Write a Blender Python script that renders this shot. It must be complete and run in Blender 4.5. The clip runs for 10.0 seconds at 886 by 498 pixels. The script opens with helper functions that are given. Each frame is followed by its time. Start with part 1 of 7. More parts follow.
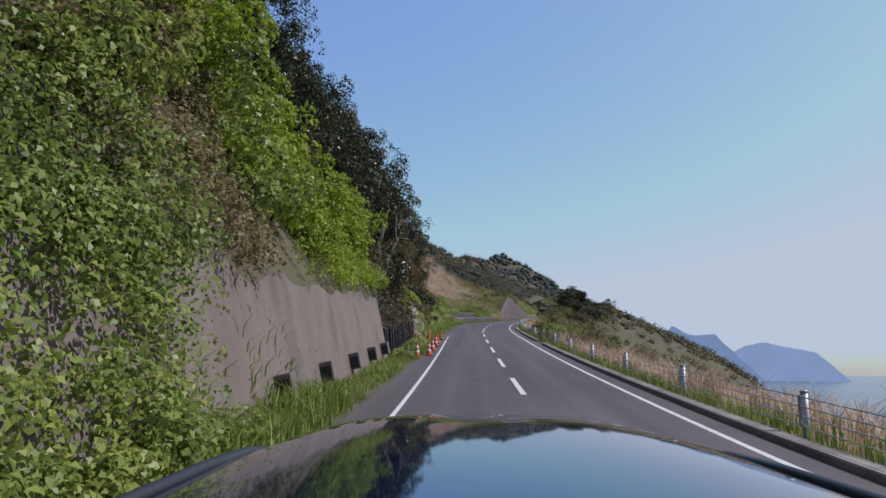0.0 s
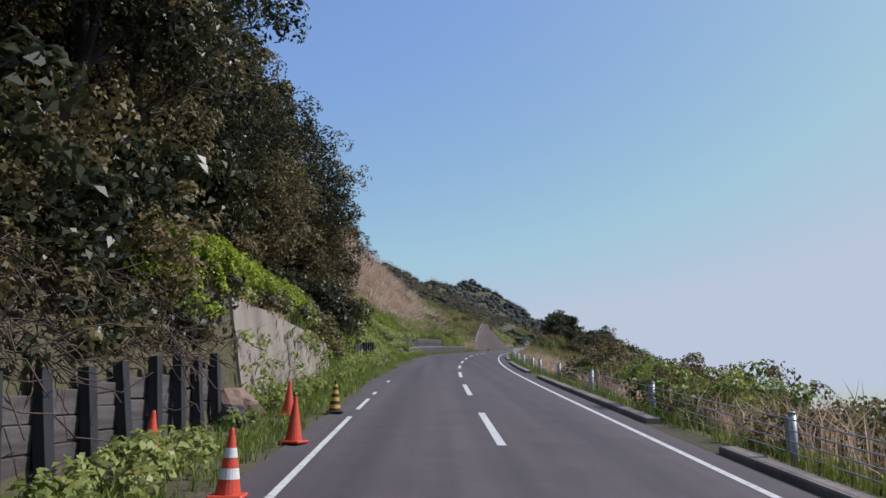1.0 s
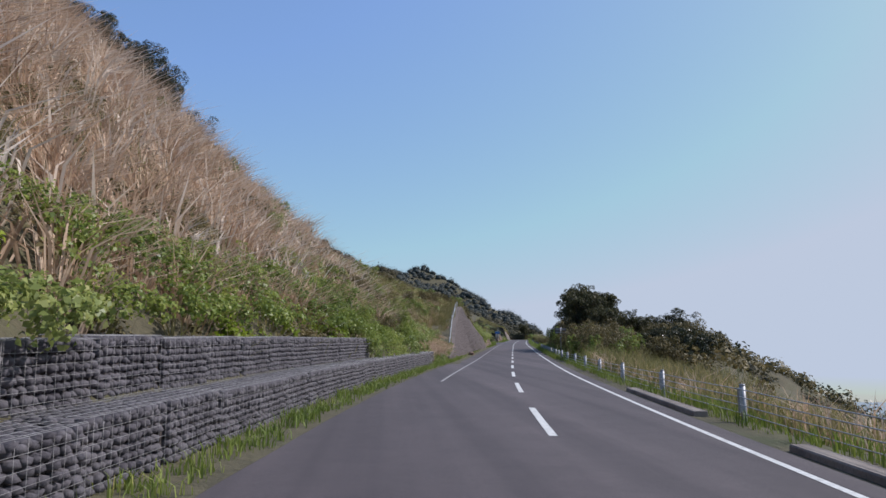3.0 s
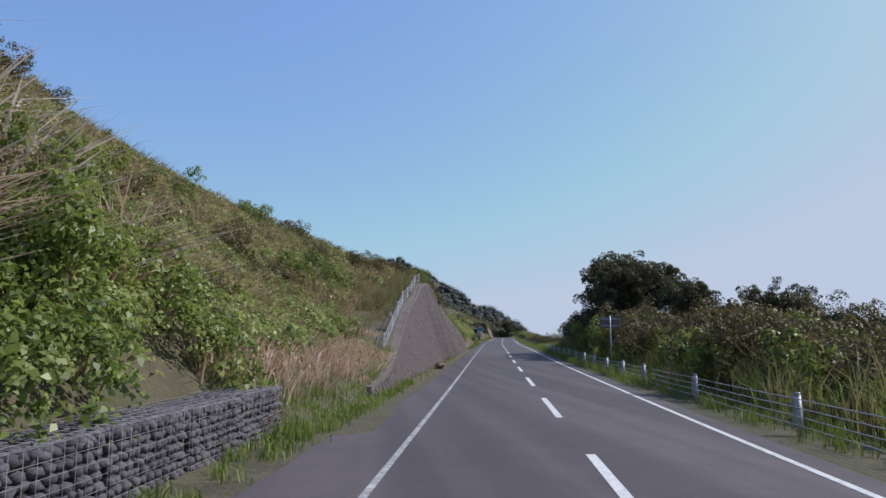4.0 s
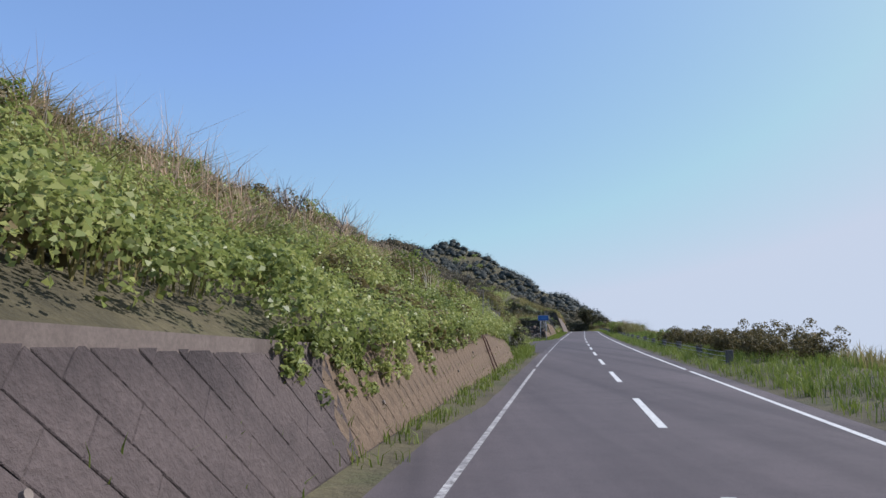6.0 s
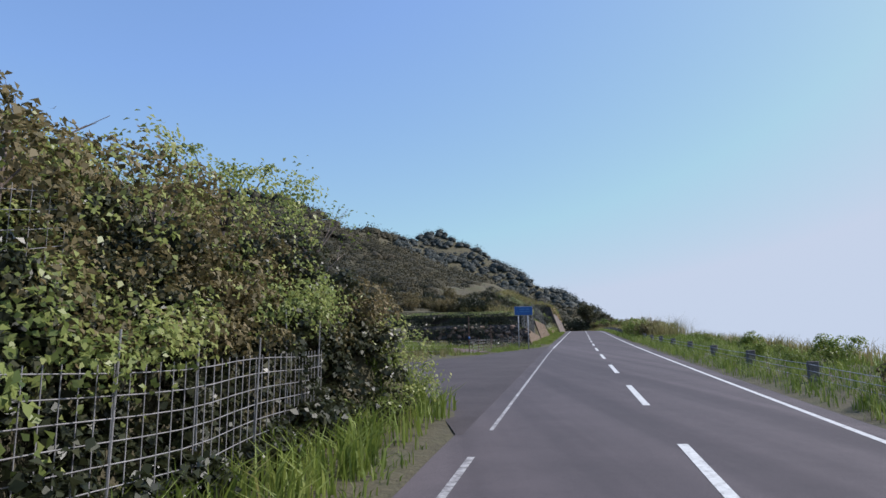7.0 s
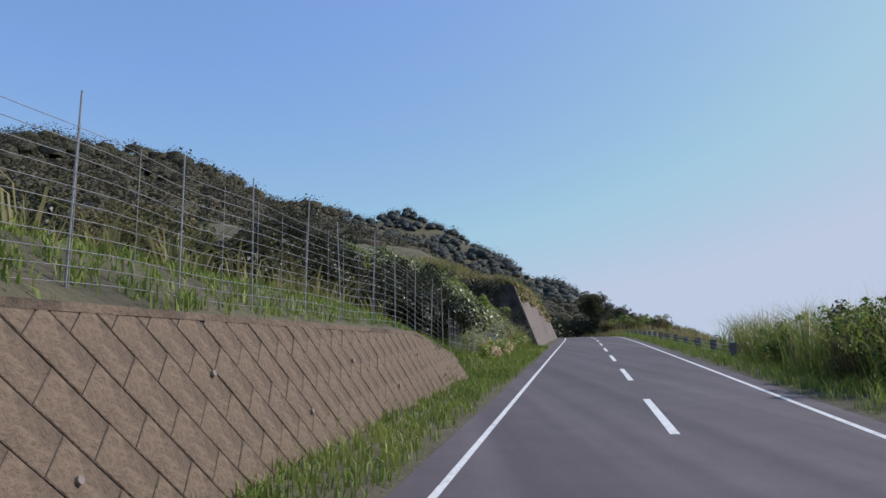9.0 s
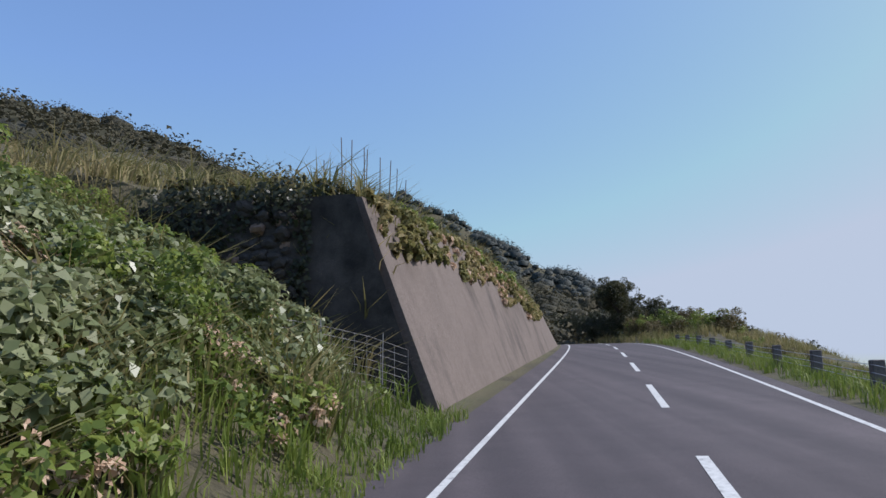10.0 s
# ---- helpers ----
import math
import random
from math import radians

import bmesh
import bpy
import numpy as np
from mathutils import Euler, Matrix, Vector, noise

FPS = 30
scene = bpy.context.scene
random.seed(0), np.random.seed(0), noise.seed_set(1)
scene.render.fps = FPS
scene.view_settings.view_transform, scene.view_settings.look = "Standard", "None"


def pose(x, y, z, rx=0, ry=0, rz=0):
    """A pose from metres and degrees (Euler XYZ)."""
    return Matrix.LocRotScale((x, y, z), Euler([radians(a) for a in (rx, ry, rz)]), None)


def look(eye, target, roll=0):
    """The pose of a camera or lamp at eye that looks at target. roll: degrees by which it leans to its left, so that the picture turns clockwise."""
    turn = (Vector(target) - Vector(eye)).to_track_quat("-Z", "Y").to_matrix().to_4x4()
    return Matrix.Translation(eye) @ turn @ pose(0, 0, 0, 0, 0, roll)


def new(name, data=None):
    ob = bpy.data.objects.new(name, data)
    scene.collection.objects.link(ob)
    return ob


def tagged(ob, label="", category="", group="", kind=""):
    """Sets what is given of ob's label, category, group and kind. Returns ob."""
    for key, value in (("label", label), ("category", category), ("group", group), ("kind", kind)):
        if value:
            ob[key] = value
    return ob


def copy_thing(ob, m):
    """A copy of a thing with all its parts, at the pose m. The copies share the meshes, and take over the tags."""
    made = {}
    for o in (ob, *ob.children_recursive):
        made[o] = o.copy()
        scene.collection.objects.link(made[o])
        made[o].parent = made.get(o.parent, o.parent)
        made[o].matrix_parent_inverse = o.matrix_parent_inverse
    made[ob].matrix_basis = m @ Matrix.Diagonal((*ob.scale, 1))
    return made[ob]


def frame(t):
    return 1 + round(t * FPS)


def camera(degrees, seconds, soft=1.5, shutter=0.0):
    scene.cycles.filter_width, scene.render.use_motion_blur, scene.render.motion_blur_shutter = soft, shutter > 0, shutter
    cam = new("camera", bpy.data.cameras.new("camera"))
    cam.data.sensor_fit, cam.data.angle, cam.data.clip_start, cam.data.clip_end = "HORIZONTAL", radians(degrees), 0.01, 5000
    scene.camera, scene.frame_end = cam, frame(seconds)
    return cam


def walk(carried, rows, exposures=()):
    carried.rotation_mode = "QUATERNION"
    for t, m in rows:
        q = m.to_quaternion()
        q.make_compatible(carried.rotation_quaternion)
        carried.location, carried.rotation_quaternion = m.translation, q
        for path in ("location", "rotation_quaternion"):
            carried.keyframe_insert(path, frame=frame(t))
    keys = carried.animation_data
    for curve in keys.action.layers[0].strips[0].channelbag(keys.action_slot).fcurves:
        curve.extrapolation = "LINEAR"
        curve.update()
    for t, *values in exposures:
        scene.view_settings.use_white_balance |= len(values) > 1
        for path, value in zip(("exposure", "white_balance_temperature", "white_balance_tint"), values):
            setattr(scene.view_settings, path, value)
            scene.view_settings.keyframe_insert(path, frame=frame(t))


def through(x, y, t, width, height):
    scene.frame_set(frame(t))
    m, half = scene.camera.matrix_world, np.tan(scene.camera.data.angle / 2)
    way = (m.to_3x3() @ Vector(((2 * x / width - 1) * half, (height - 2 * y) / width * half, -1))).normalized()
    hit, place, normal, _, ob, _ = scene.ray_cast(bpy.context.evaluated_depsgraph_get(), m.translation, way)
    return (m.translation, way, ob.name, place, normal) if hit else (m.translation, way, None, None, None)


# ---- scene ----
cam = camera(62.2, 10.0)
# seconds, eye, yaw, pitch, roll
PATH = [
    (0.0, -1.402, -18.787, 0.703, 2.015, 9.122, 0.54),
    (0.2, -1.360, -11.300, 1.107, 1.351, 11.062, 0.60),
    (0.5, -1.257, 0.075, 1.761, 0.898, 11.215, 0.65),
    (1.0, -1.198, 17.803, 3.024, -0.548, 11.449, 1.05),
    (1.5, -1.028, 34.644, 4.367, -1.367, 11.405, 1.05),
    (2.0, -0.974, 52.107, 5.785, -2.189, 11.374, 0.80),
    (2.5, -0.657, 69.546, 7.112, -3.084, 11.328, 0.90),
    (2.7, -0.320, 76.581, 7.647, -3.596, 11.210, 0.72),
    (3.8, 4.185, 116.139, 10.647, -6.267, 10.869, 0.38),
    (4.0, 5.369, 123.442, 11.148, -6.155, 10.858, 0.42),
    (4.5, 8.591, 141.436, 12.434, -4.818, 10.815, -0.15),
    (5.0, 11.758, 159.435, 13.786, -3.255, 10.672, -0.45),
    (5.2, 13.071, 166.674, 14.346, -2.374, 10.680, -0.70),
    (6.3, 20.068, 206.662, 17.486, -0.398, 10.431, -0.62),
    (6.5, 21.358, 213.820, 18.027, -0.389, 10.510, -0.75),
    (7.0, 24.604, 232.051, 19.470, -0.781, 10.309, -0.50),
    (7.5, 28.044, 250.447, 20.886, -1.093, 10.401, -0.70),
    (8.0, 31.454, 268.477, 22.311, -1.116, 10.449, -0.72),
    (8.5, 35.131, 286.716, 23.739, -0.966, 10.349, -0.60),
    (9.0, 38.812, 305.127, 25.218, -0.755, 10.338, -0.95),
    (9.5, 42.535, 323.443, 26.681, -0.474, 10.419, -1.10),
    (10.0, 46.230, 341.342, 28.130, 0.646, 10.147, -0.85),
]


def posed(x, y, z, yaw, pitch, roll):
    a, b = radians(yaw), radians(pitch)
    eye = Vector((x, y, z))
    return look(eye, eye + Vector((-math.sin(a) * math.cos(b), math.cos(a) * math.cos(b), math.sin(b))), roll)


walk(cam, [(t, posed(*r)) for t, *r in PATH], exposures=[(0.0, 0.48, 5900, 15.0), (2.7, 0.55, 5900, 15.0), (4.0, 0.55, 5780, 15.0), (5.2, 0.55, 5780, 15.0), (6.3, 0.75, 5950, 15.0), (7.0, 0.70, 5860, 15.0), (8.0, 0.55, 5780, 15.0), (10.0, 0.55, 5780, 15.0)])

# ---------------------------------------------------------------- light
SUN_AZ, SUN_EL = radians(84), radians(45)
world = bpy.data.worlds.new("world")
scene.world = world
world.use_nodes = True
wn = world.node_tree
bg = wn.nodes["Background"]
sky = wn.nodes.new("ShaderNodeTexSky")
sky.sky_type = 'NISHITA'
sky.sun_disc = False
sky.sun_elevation, sky.sun_rotation = SUN_EL, SUN_AZ
sky.air_density, sky.dust_density, sky.ozone_density = 1.0, 1.3, 3.3
soften = wn.nodes.new("ShaderNodeGamma")
soften.inputs[1].default_value = 0.84
wn.links.new(sky.outputs[0], soften.inputs[0])
vivid = wn.nodes.new("ShaderNodeHueSaturation")
vivid.inputs["Saturation"].default_value = 1.1
wn.links.new(soften.outputs[0], vivid.inputs["Color"])
# sea haze: evens the sky out and keeps the horizon pale lavender
haze, cap = wn.nodes.new("ShaderNodeMix"), wn.nodes.new("ShaderNodeMix")
haze.data_type = cap.data_type = 'RGBA'
cap.blend_type = 'DARKEN'
haze.inputs[0].default_value, cap.inputs[0].default_value = 0.06, 1.0
haze.inputs[7].default_value, cap.inputs[7].default_value = (1.85, 2.42, 3.65, 1), (2.42, 2.66, 2.92, 1)
wn.links.new(vivid.outputs[0], haze.inputs[6])
wn.links.new(haze.outputs[2], cap.inputs[6])
wn.links.new(cap.outputs[2], bg.inputs[0])
bg.inputs[1].default_value = 0.15
sun_dir = Vector((math.sin(SUN_AZ) * math.cos(SUN_EL), math.cos(SUN_AZ) * math.cos(SUN_EL), math.sin(SUN_EL)))
sun = new("sun", bpy.data.lights.new("sun", 'SUN'))
sun.data.energy, sun.data.angle, sun.data.color = 3.0, radians(0.53), (1.0, 0.92, 0.81)
sun.matrix_world = look(sun_dir * 300, (0, 0, 0))

# ---------------------------------------------------------------- the road's line
# curvature (1/100 m) every 15 m and slope every 30 m, from 30 m before the start
CURVE = [-0.015, 0.005, 0.024, 0.009, 0.016, -0.149, -0.215, -0.196, -0.213, -0.234, -0.17, -0.032, 0.02, -0.011, -0.021, -0.004, 0.023, -0.02, -0.051,
         -0.003, -0.01, -0.054, -0.005, -0.01, 0.001, 0.001, 0.003, 0.044, 0.159, 0.254, 0.32, 0.364, 0.392, 0.409, 0.42, 0.427, 0.434]
GRADE = [0.0331, 0.065, 0.0838, 0.0755, 0.0793, 0.0674, 0.0738, 0.0782, 0.0765, 0.0762, 0.0781, 0.0771, 0.0798, 0.0778, 0.0709, 0.045, 0.03, 0.02, 0.015]
DS = 2.0
SS = np.arange(-90, 560, DS)
_k = np.interp(SS, -30 + 15.0 * np.arange(len(CURVE)), CURVE) * 0.01
_g = np.interp(SS, -30 + 30.0 * np.arange(len(GRADE)), GRADE)
_k[SS < -30] = 0
PSI = np.cumsum(_k) * DS
PSI -= np.interp(0, SS, PSI)
RX, RY, RZ = np.cumsum(-np.sin(PSI)) * DS, np.cumsum(np.cos(PSI)) * DS, np.cumsum(_g) * DS
RX, RY, RZ = (a - np.interp(0, SS, a) for a in (RX, RY, RZ))
WL, WR = 2.88, 2.81          # lane widths
SEA = -30.0


def at(s, d, z=0.0):
    """Places d metres to the right of the road's middle line at s metres along it, z above it."""
    s, d, z = np.broadcast_arrays(np.asarray(s, float), np.asarray(d, float), np.asarray(z, float))
    a = np.interp(s, SS, PSI)
    return np.stack([np.interp(s, SS, RX) + np.cos(a) * d, np.interp(s, SS, RY) + np.sin(a) * d, np.interp(s, SS, RZ) + z], -1)


def stand(s, d, z=0.0, turn=0.0):
    """The pose of a thing beside the road, x to the right, y along it."""
    p = at(s, d, z)
    return Matrix.Translation(Vector(p)) @ Euler((0, 0, float(np.interp(s, SS, PSI)) + radians(turn))).to_matrix().to_4x4()


# ---------------------------------------------------------------- cross-sections of the land
# s: wall foot d,z; wall top d,z; bank d,z; slope d,z; behind d,z
WOOD_BANK = [
    (-90, -5.0, .1, -5.6, 2.7, -9, 8, -20, 26, -45, 38),
    (14.2, -5.0, .1, -5.6, 2.7, -9, 8, -20, 26, -45, 38),
    (14.6, -5.2, .1, -5.4, 1.2, -9, 5, -20, 25, -45, 38),
    (32.4, -5.2, .1, -5.4, 1.2, -9, 5, -20, 24, -45, 36),
    (32.8, -5.0, .1, -5.45, 2.45, -9, 4.5, -20, 23, -45, 34),
    (38, -5.0, .1, -5.4, 2.2, -9, 4.5, -20, 22.5, -45, 33),
    (46, -5.0, .1, -5.25, 1.25, -9, 4.5, -20, 22, -45, 32),
    (46.6, -4.8, .1, -5.8, .8, -9, 4, -20, 21, -45, 31),
    (64, -4.8, .1, -5.9, .9, -10, 5, -23, 20, -45, 28),
]
GRASS_BANK = [
    (73.8, -4.8, .1, -5.9, .9, -9, 3.6, -25, 21, -45, 29),
    (74.6, -6.0, .05, -6.1, .7, -7.2, 1.5, -26, 22, -45, 30),
    (100, -6.0, .05, -6.1, .7, -7.2, 1.5, -26, 22.5, -45, 30),
    (122, -6.0, .05, -6.1, .7, -7.2, 1.6, -27, 21.5, -45, 28),
    (136.6, -6.0, .05, -6.1, .7, -7.4, 2.2, -24, 16.3, -45, 22),
    (137.4, -5.0, .1, -5.8, .7, -8, 2.6, -22, 14.8, -45, 21),
    (143.5, -4.9, .05, -5.0, .15, -8, 2.2, -22, 13.4, -45, 19),
    (148, -4.75, .05, -4.95, .65, -7.5, 1.9, -22, 12.8, -45, 18),
    (150, -4.75, .05, -5.05, 1.05, -7.5, 1.9, -22, 12.5, -45, 17),
]
BLOCK_WALL_BANK = [
    (153.6, -4.75, .05, -5.28, 1.75, -7.6, 2.2, -22, 12.2, -45, 16),
    (157.2, -4.75, .05, -5.5, 2.5, -7.8, 2.9, -22, 11.9, -45, 16),
    (161.8, -4.75, .05, -5.8, 3.36, -8.0, 3.7, -22, 11.5, -45, 15),
    (166.5, -4.7, .05, -5.98, 4.0, -8.2, 4.5, -22, 11.2, -45, 15),
    (172.2, -4.65, .05, -6.3, 5.05, -8.4, 5.4, -21, 10.6, -45, 14),
    (177.5, -4.5, .05, -6.4, 5.55, -8.6, 6.0, -20, 10, -45, 13),
    (181, -4.45, .05, -6.38, 5.45, -8.5, 6.0, -19, 9.6, -45, 13),
    (185.6, -4.35, .05, -6.1, 4.7, -8.2, 5.4, -18, 9.0, -45, 12),
    (191.4, -4.3, .05, -5.75, 3.4, -7.7, 4.4, -17, 8.5, -45, 12),
    (200, -4.2, .05, -5.0, 1.9, -7.2, 3.2, -15, 7.5, -40, 11),
    (208, -4.4, .05, -4.9, 1.5, -7, 2.8, -14, 7, -40, 10),
    (228, -4.4, .05, -4.9, 1.5, -7, 2.8, -13, 6.3, -35, 9),
]
IVY_BANK = [
    (237, -4.4, .05, -4.9, 1.0, -6.7, 2.5, -12, 5.4, -35, 8),
    (239.4, -5.6, .05, -5.9, 1.7, -7.2, 2.6, -11, 5.0, -35, 7),
    (245.6, -5.7, .05, -6.0, 1.6, -7.2, 2.4, -10.5, 4.6, -35, 6),
    (248.4, -4.4, .05, -4.9, .9, -6.4, 2.0, -10, 4.2, -35, 5.5),
    (249.6, -4.0, .0, -6, .0, -10, .0, -16, .1, -70, 4),
    (283, -4.0, .0, -6, .0, -10, .0, -20, .2, -70, 6),
    (290, -4.4, .0, -6, .1, -10, .1, -20, .3, -70, 7),
    (295.0, -4.6, .0, -5.8, .1, -10, .1, -20, .3, -70, 7),
]
FIELD_EDGE = [
    (295.4, -5.0, .05, -5.4, 1.4, -14.5, 1.5, -17, .6, -70, 7),
    (305, -5.0, .05, -5.4, .85, -7.2, 1.2, -17, 1.2, -70, 8.5),
    (311.6, -5.0, .05, -5.3, .5, -7.0, 1.1, -17, 1.3, -70, 9),
    (312.0, -5.0, .05, -5.7, 2.1, -7.0, 3.0, -30, 3.6, -70, 10),
    (326, -4.9, .05, -5.4, 1.6, -7.5, 2.4, -22, 4.6, -60, 12),
    (331, -4.8, .05, -5.3, .8, -7.5, 2.0, -20, 5.2, -58, 12),
    (337, -4.6, .05, -5.3, .5, -7.5, 1.6, -18, 6, -55, 13),
    (343, -4.6, .05, -5.4, .5, -8.5, 3.8, -16, 6.8, -50, 13),
    (352, -4.6, .05, -5.4, .6, -8.5, 2.9, -16, 6.2, -45, 13),
]
CUTTING_BANK = [
    (359.2, -4.4, .05, -5.2, .5, -7.0, 1.6, -14, 5.2, -40, 13),
    (359.6, -4.3, .05, -5.9, 4.4, -10.5, 4.8, -16, 6.2, -40, 13),
    (374, -4.2, .05, -5.6, 4.2, -8, 4.8, -18, 8.5, -40, 14),
    (388, -4.0, .05, -5.0, 2.9, -7, 4.0, -18, 9.5, -40, 16),
    (402, -3.8, .05, -4.8, 2.2, -7, 4.0, -18, 10, -40, 18),
    (540, -3.8, .05, -4.8, 2.2, -7, 4.0, -18, 10, -40, 20),
]
LEFT = WOOD_BANK + GRASS_BANK + BLOCK_WALL_BANK + IVY_BANK + FIELD_EDGE + CUTTING_BANK
SEA_SLOPE = [
    (-90, 4.3, -.05, 7, -.9, 16, -6, 45, -24, 130, -60),
    (60, 4.3, -.05, 7, -.9, 16, -6, 45, -25, 130, -64),
    (110, 4.3, -.05, 7, -.6, 16, -4.5, 45, -24, 130, -66),
    (140, 4.3, -.05, 7, -.2, 16, -2.0, 45, -18, 130, -68),
    (165, 4.3, 0, 8, 1.2, 20, 1.5, 45, -11, 130, -68),
    (200, 4.3, 0, 8, 1.5, 20, 2.0, 45, -9.5, 130, -70),
    (212, 4.3, .05, 7, .3, 16, -1.5, 45, -18, 130, -72),
]
SEA_SPUR = [
    (295, 4.3, .1, 7, .4, 14, -1.5, 45, -20, 130, -76),
    (312, 4.3, .05, 7, -.1, 14, -3, 45, -21, 130, -78),
    (370, 4.3, .0, 7, -.3, 14, -2.5, 45, -18, 130, -80),
    (388, 4.3, .1, 7, -.1, 14, -2.1, 45, -17, 130, -80),
    (408, 4.3, .15, 8, 1.0, 16, -.9, 45, -15, 150, -80),
    (440, 4.3, .2, 8, 2.3, 20, 1.6, 45, -11, 150, -80),
    (490, 4.3, .2, 8, 3.0, 28, 5, 55, -8, 160, -80),
    (540, 4.3, .2, 8, 3.0, 28, 4, 55, -8, 160, -80),
]
RIGHT = SEA_SLOPE + SEA_SPUR


def land(table, edge):
    t = np.array(table, float)

    def height(s, d):
        s, d = np.broadcast_arrays(np.asarray(s, float), np.asarray(d, float))
        row = np.stack([np.interp(s, t[:, 0], t[:, k]) for k in range(1, 11)], -1)
        ds = np.concatenate([np.full(s.shape + (1,), edge), row[..., 0::2]], -1)
        zs = np.concatenate([np.zeros(s.shape + (1,)), row[..., 1::2]], -1)
        out = np.zeros(s.shape)
        for k in range(5):
            u = np.clip((d - ds[..., k]) / (ds[..., k + 1] - ds[..., k]), 0, None if k == 4 else 1)
            out += u * (zs[..., k + 1] - zs[..., k])
        return out
    return height, t


left_z, LT = land(LEFT, -3.3)
right_z, RT = land(RIGHT, 3.3)


def ground_z(s, d):
    return np.where(np.asarray(d) < 0, left_z(s, d), right_z(s, d))


# ---------------------------------------------------------------- mesh helpers
RNG = np.random.default_rng(7)


def mesh_np(name, verts, faces, smooth=False):
    """A mesh from arrays; faces all have the same number of corners."""
    verts, faces = np.asarray(verts, np.float32), np.asarray(faces, np.int32)
    me = bpy.data.meshes.new(name)
    n, k = faces.shape
    me.vertices.add(len(verts))
    me.vertices.foreach_set("co", verts.ravel())
    me.loops.add(n * k)
    me.loops.foreach_set("vertex_index", faces.ravel())
    me.polygons.add(n)
    me.polygons.foreach_set("loop_start", np.arange(0, n * k, k, dtype=np.int32))
    me.update(calc_edges=True)
    if smooth:
        me.polygons.foreach_set("use_smooth", np.ones(n, bool))
    return me


def thing(name, me, material, label="", category="", group="", kind="", parent=None):
    ob = new(name, me)
    if material:
        me.materials.append(material)
    if parent:
        ob.parent = parent
    return tagged(ob, label, category, group, kind)


def empty(name, m, label, category, group="", kind=""):
    ob = new(name)
    ob.empty_display_size = 0.2
    ob.matrix_basis = m
    return tagged(ob, label, category, group, kind)


def part(name, bm, material, parent, label="", smooth=False):
    me = bpy.data.meshes.new(name)
    bm.to_mesh(me)
    bm.free()
    if smooth:
        for f in me.polygons:
            f.use_smooth = True
    return thing(name, me, material, label, parent=parent)


def box(size, centre=(0, 0, 0), bevel=0.0, bm=None, turn=None):
    """A box, bevelled, added to a bmesh."""
    b = bmesh.new()
    bmesh.ops.create_cube(b, size=1)
    bmesh.ops.scale(b, vec=size, verts=b.verts)
    if bevel:
        bmesh.ops.bevel(b, geom=b.edges[:], offset=bevel, segments=1, affect='EDGES', profile=0.5)
    m = Matrix.Translation(centre) @ (turn.to_4x4() if turn else Matrix())
    bmesh.ops.transform(b, matrix=m, verts=b.verts)
    return joined(bm, b)


def joined(bm, b):
    if bm is None:
        return b
    me = bpy.data.meshes.new("tmp")
    b.to_mesh(me)
    b.free()
    bm.from_mesh(me)
    bpy.data.meshes.remove(me)
    return bm


def rod(p, q, r, r2=None, seg=8, bm=None):
    """A rod from p to q, tapered from r to r2."""
    p, q = Vector(p), Vector(q)
    b = bmesh.new()
    bmesh.ops.create_cone(b, cap_ends=True, segments=seg, radius1=r, radius2=r if r2 is None else r2, depth=(q - p).length)
    bmesh.ops.transform(b, matrix=Matrix.Translation((p + q) / 2) @ (q - p).to_track_quat('Z', 'Y').to_matrix().to_4x4(), verts=b.verts)
    return joined(bm, b)


def tubes(lines, r, seg=4):
    """Thin wires along polylines (arrays n x 3): vertices and quads."""
    vs, fs, base = [], [], 0
    ring = [(math.cos(2 * math.pi * k / seg), math.sin(2 * math.pi * k / seg)) for k in range(seg)]
    for ln in lines:
        ln = np.asarray(ln, float)
        t = np.gradient(ln, axis=0)
        t /= np.linalg.norm(t, axis=1)[:, None] + 1e-9
        up = np.where(np.abs(t[:, 2:3]) > 0.9, [[1.0, 0, 0]], [[0, 0, 1.0]])
        a = np.cross(t, up)
        a /= np.linalg.norm(a, axis=1)[:, None] + 1e-9
        b = np.cross(a, t)
        v = np.concatenate([ln[:, None] + r * (c * a + s_ * b)[:, None] for c, s_ in ring], 1)
        vs.append(v.reshape(-1, 3))
        n = len(ln)
        i, k = np.meshgrid(np.arange(n - 1), np.arange(seg), indexing="ij")
        k2 = (k + 1) % seg
        fs.append(base + np.stack([i * seg + k, i * seg + k2, (i + 1) * seg + k2, (i + 1) * seg + k], -1).reshape(-1, 4))
        base += n * seg
    return np.concatenate(vs), np.concatenate(fs)


def sheet(points):
    """Vertices and quads of a grid of points (n x m x 3)."""
    n, m = points.shape[:2]
    i, k = np.meshgrid(np.arange(n - 1), np.arange(m - 1), indexing="ij")
    return points.reshape(-1, 3), np.stack([i * m + k, i * m + k + 1, (i + 1) * m + k + 1, (i + 1) * m + k], -1).reshape(-1, 4)


# ---------------------------------------------------------------- materials
def material(name, rough=0.85, metal=0.0, spec=None):
    m = bpy.data.materials.new(name)
    m.use_nodes = True
    b = m.node_tree.nodes["Principled BSDF"]
    b.inputs["Roughness"].default_value, b.inputs["Metallic"].default_value = rough, metal
    if spec is not None:
        b.inputs["Specular IOR Level"].default_value = spec
    return m, m.node_tree, b


def node(tree, kind, **values):
    n = tree.nodes.new(kind)
    for key, v in values.items():
        n.inputs[key.replace("_", " ")].default_value = v
    return n


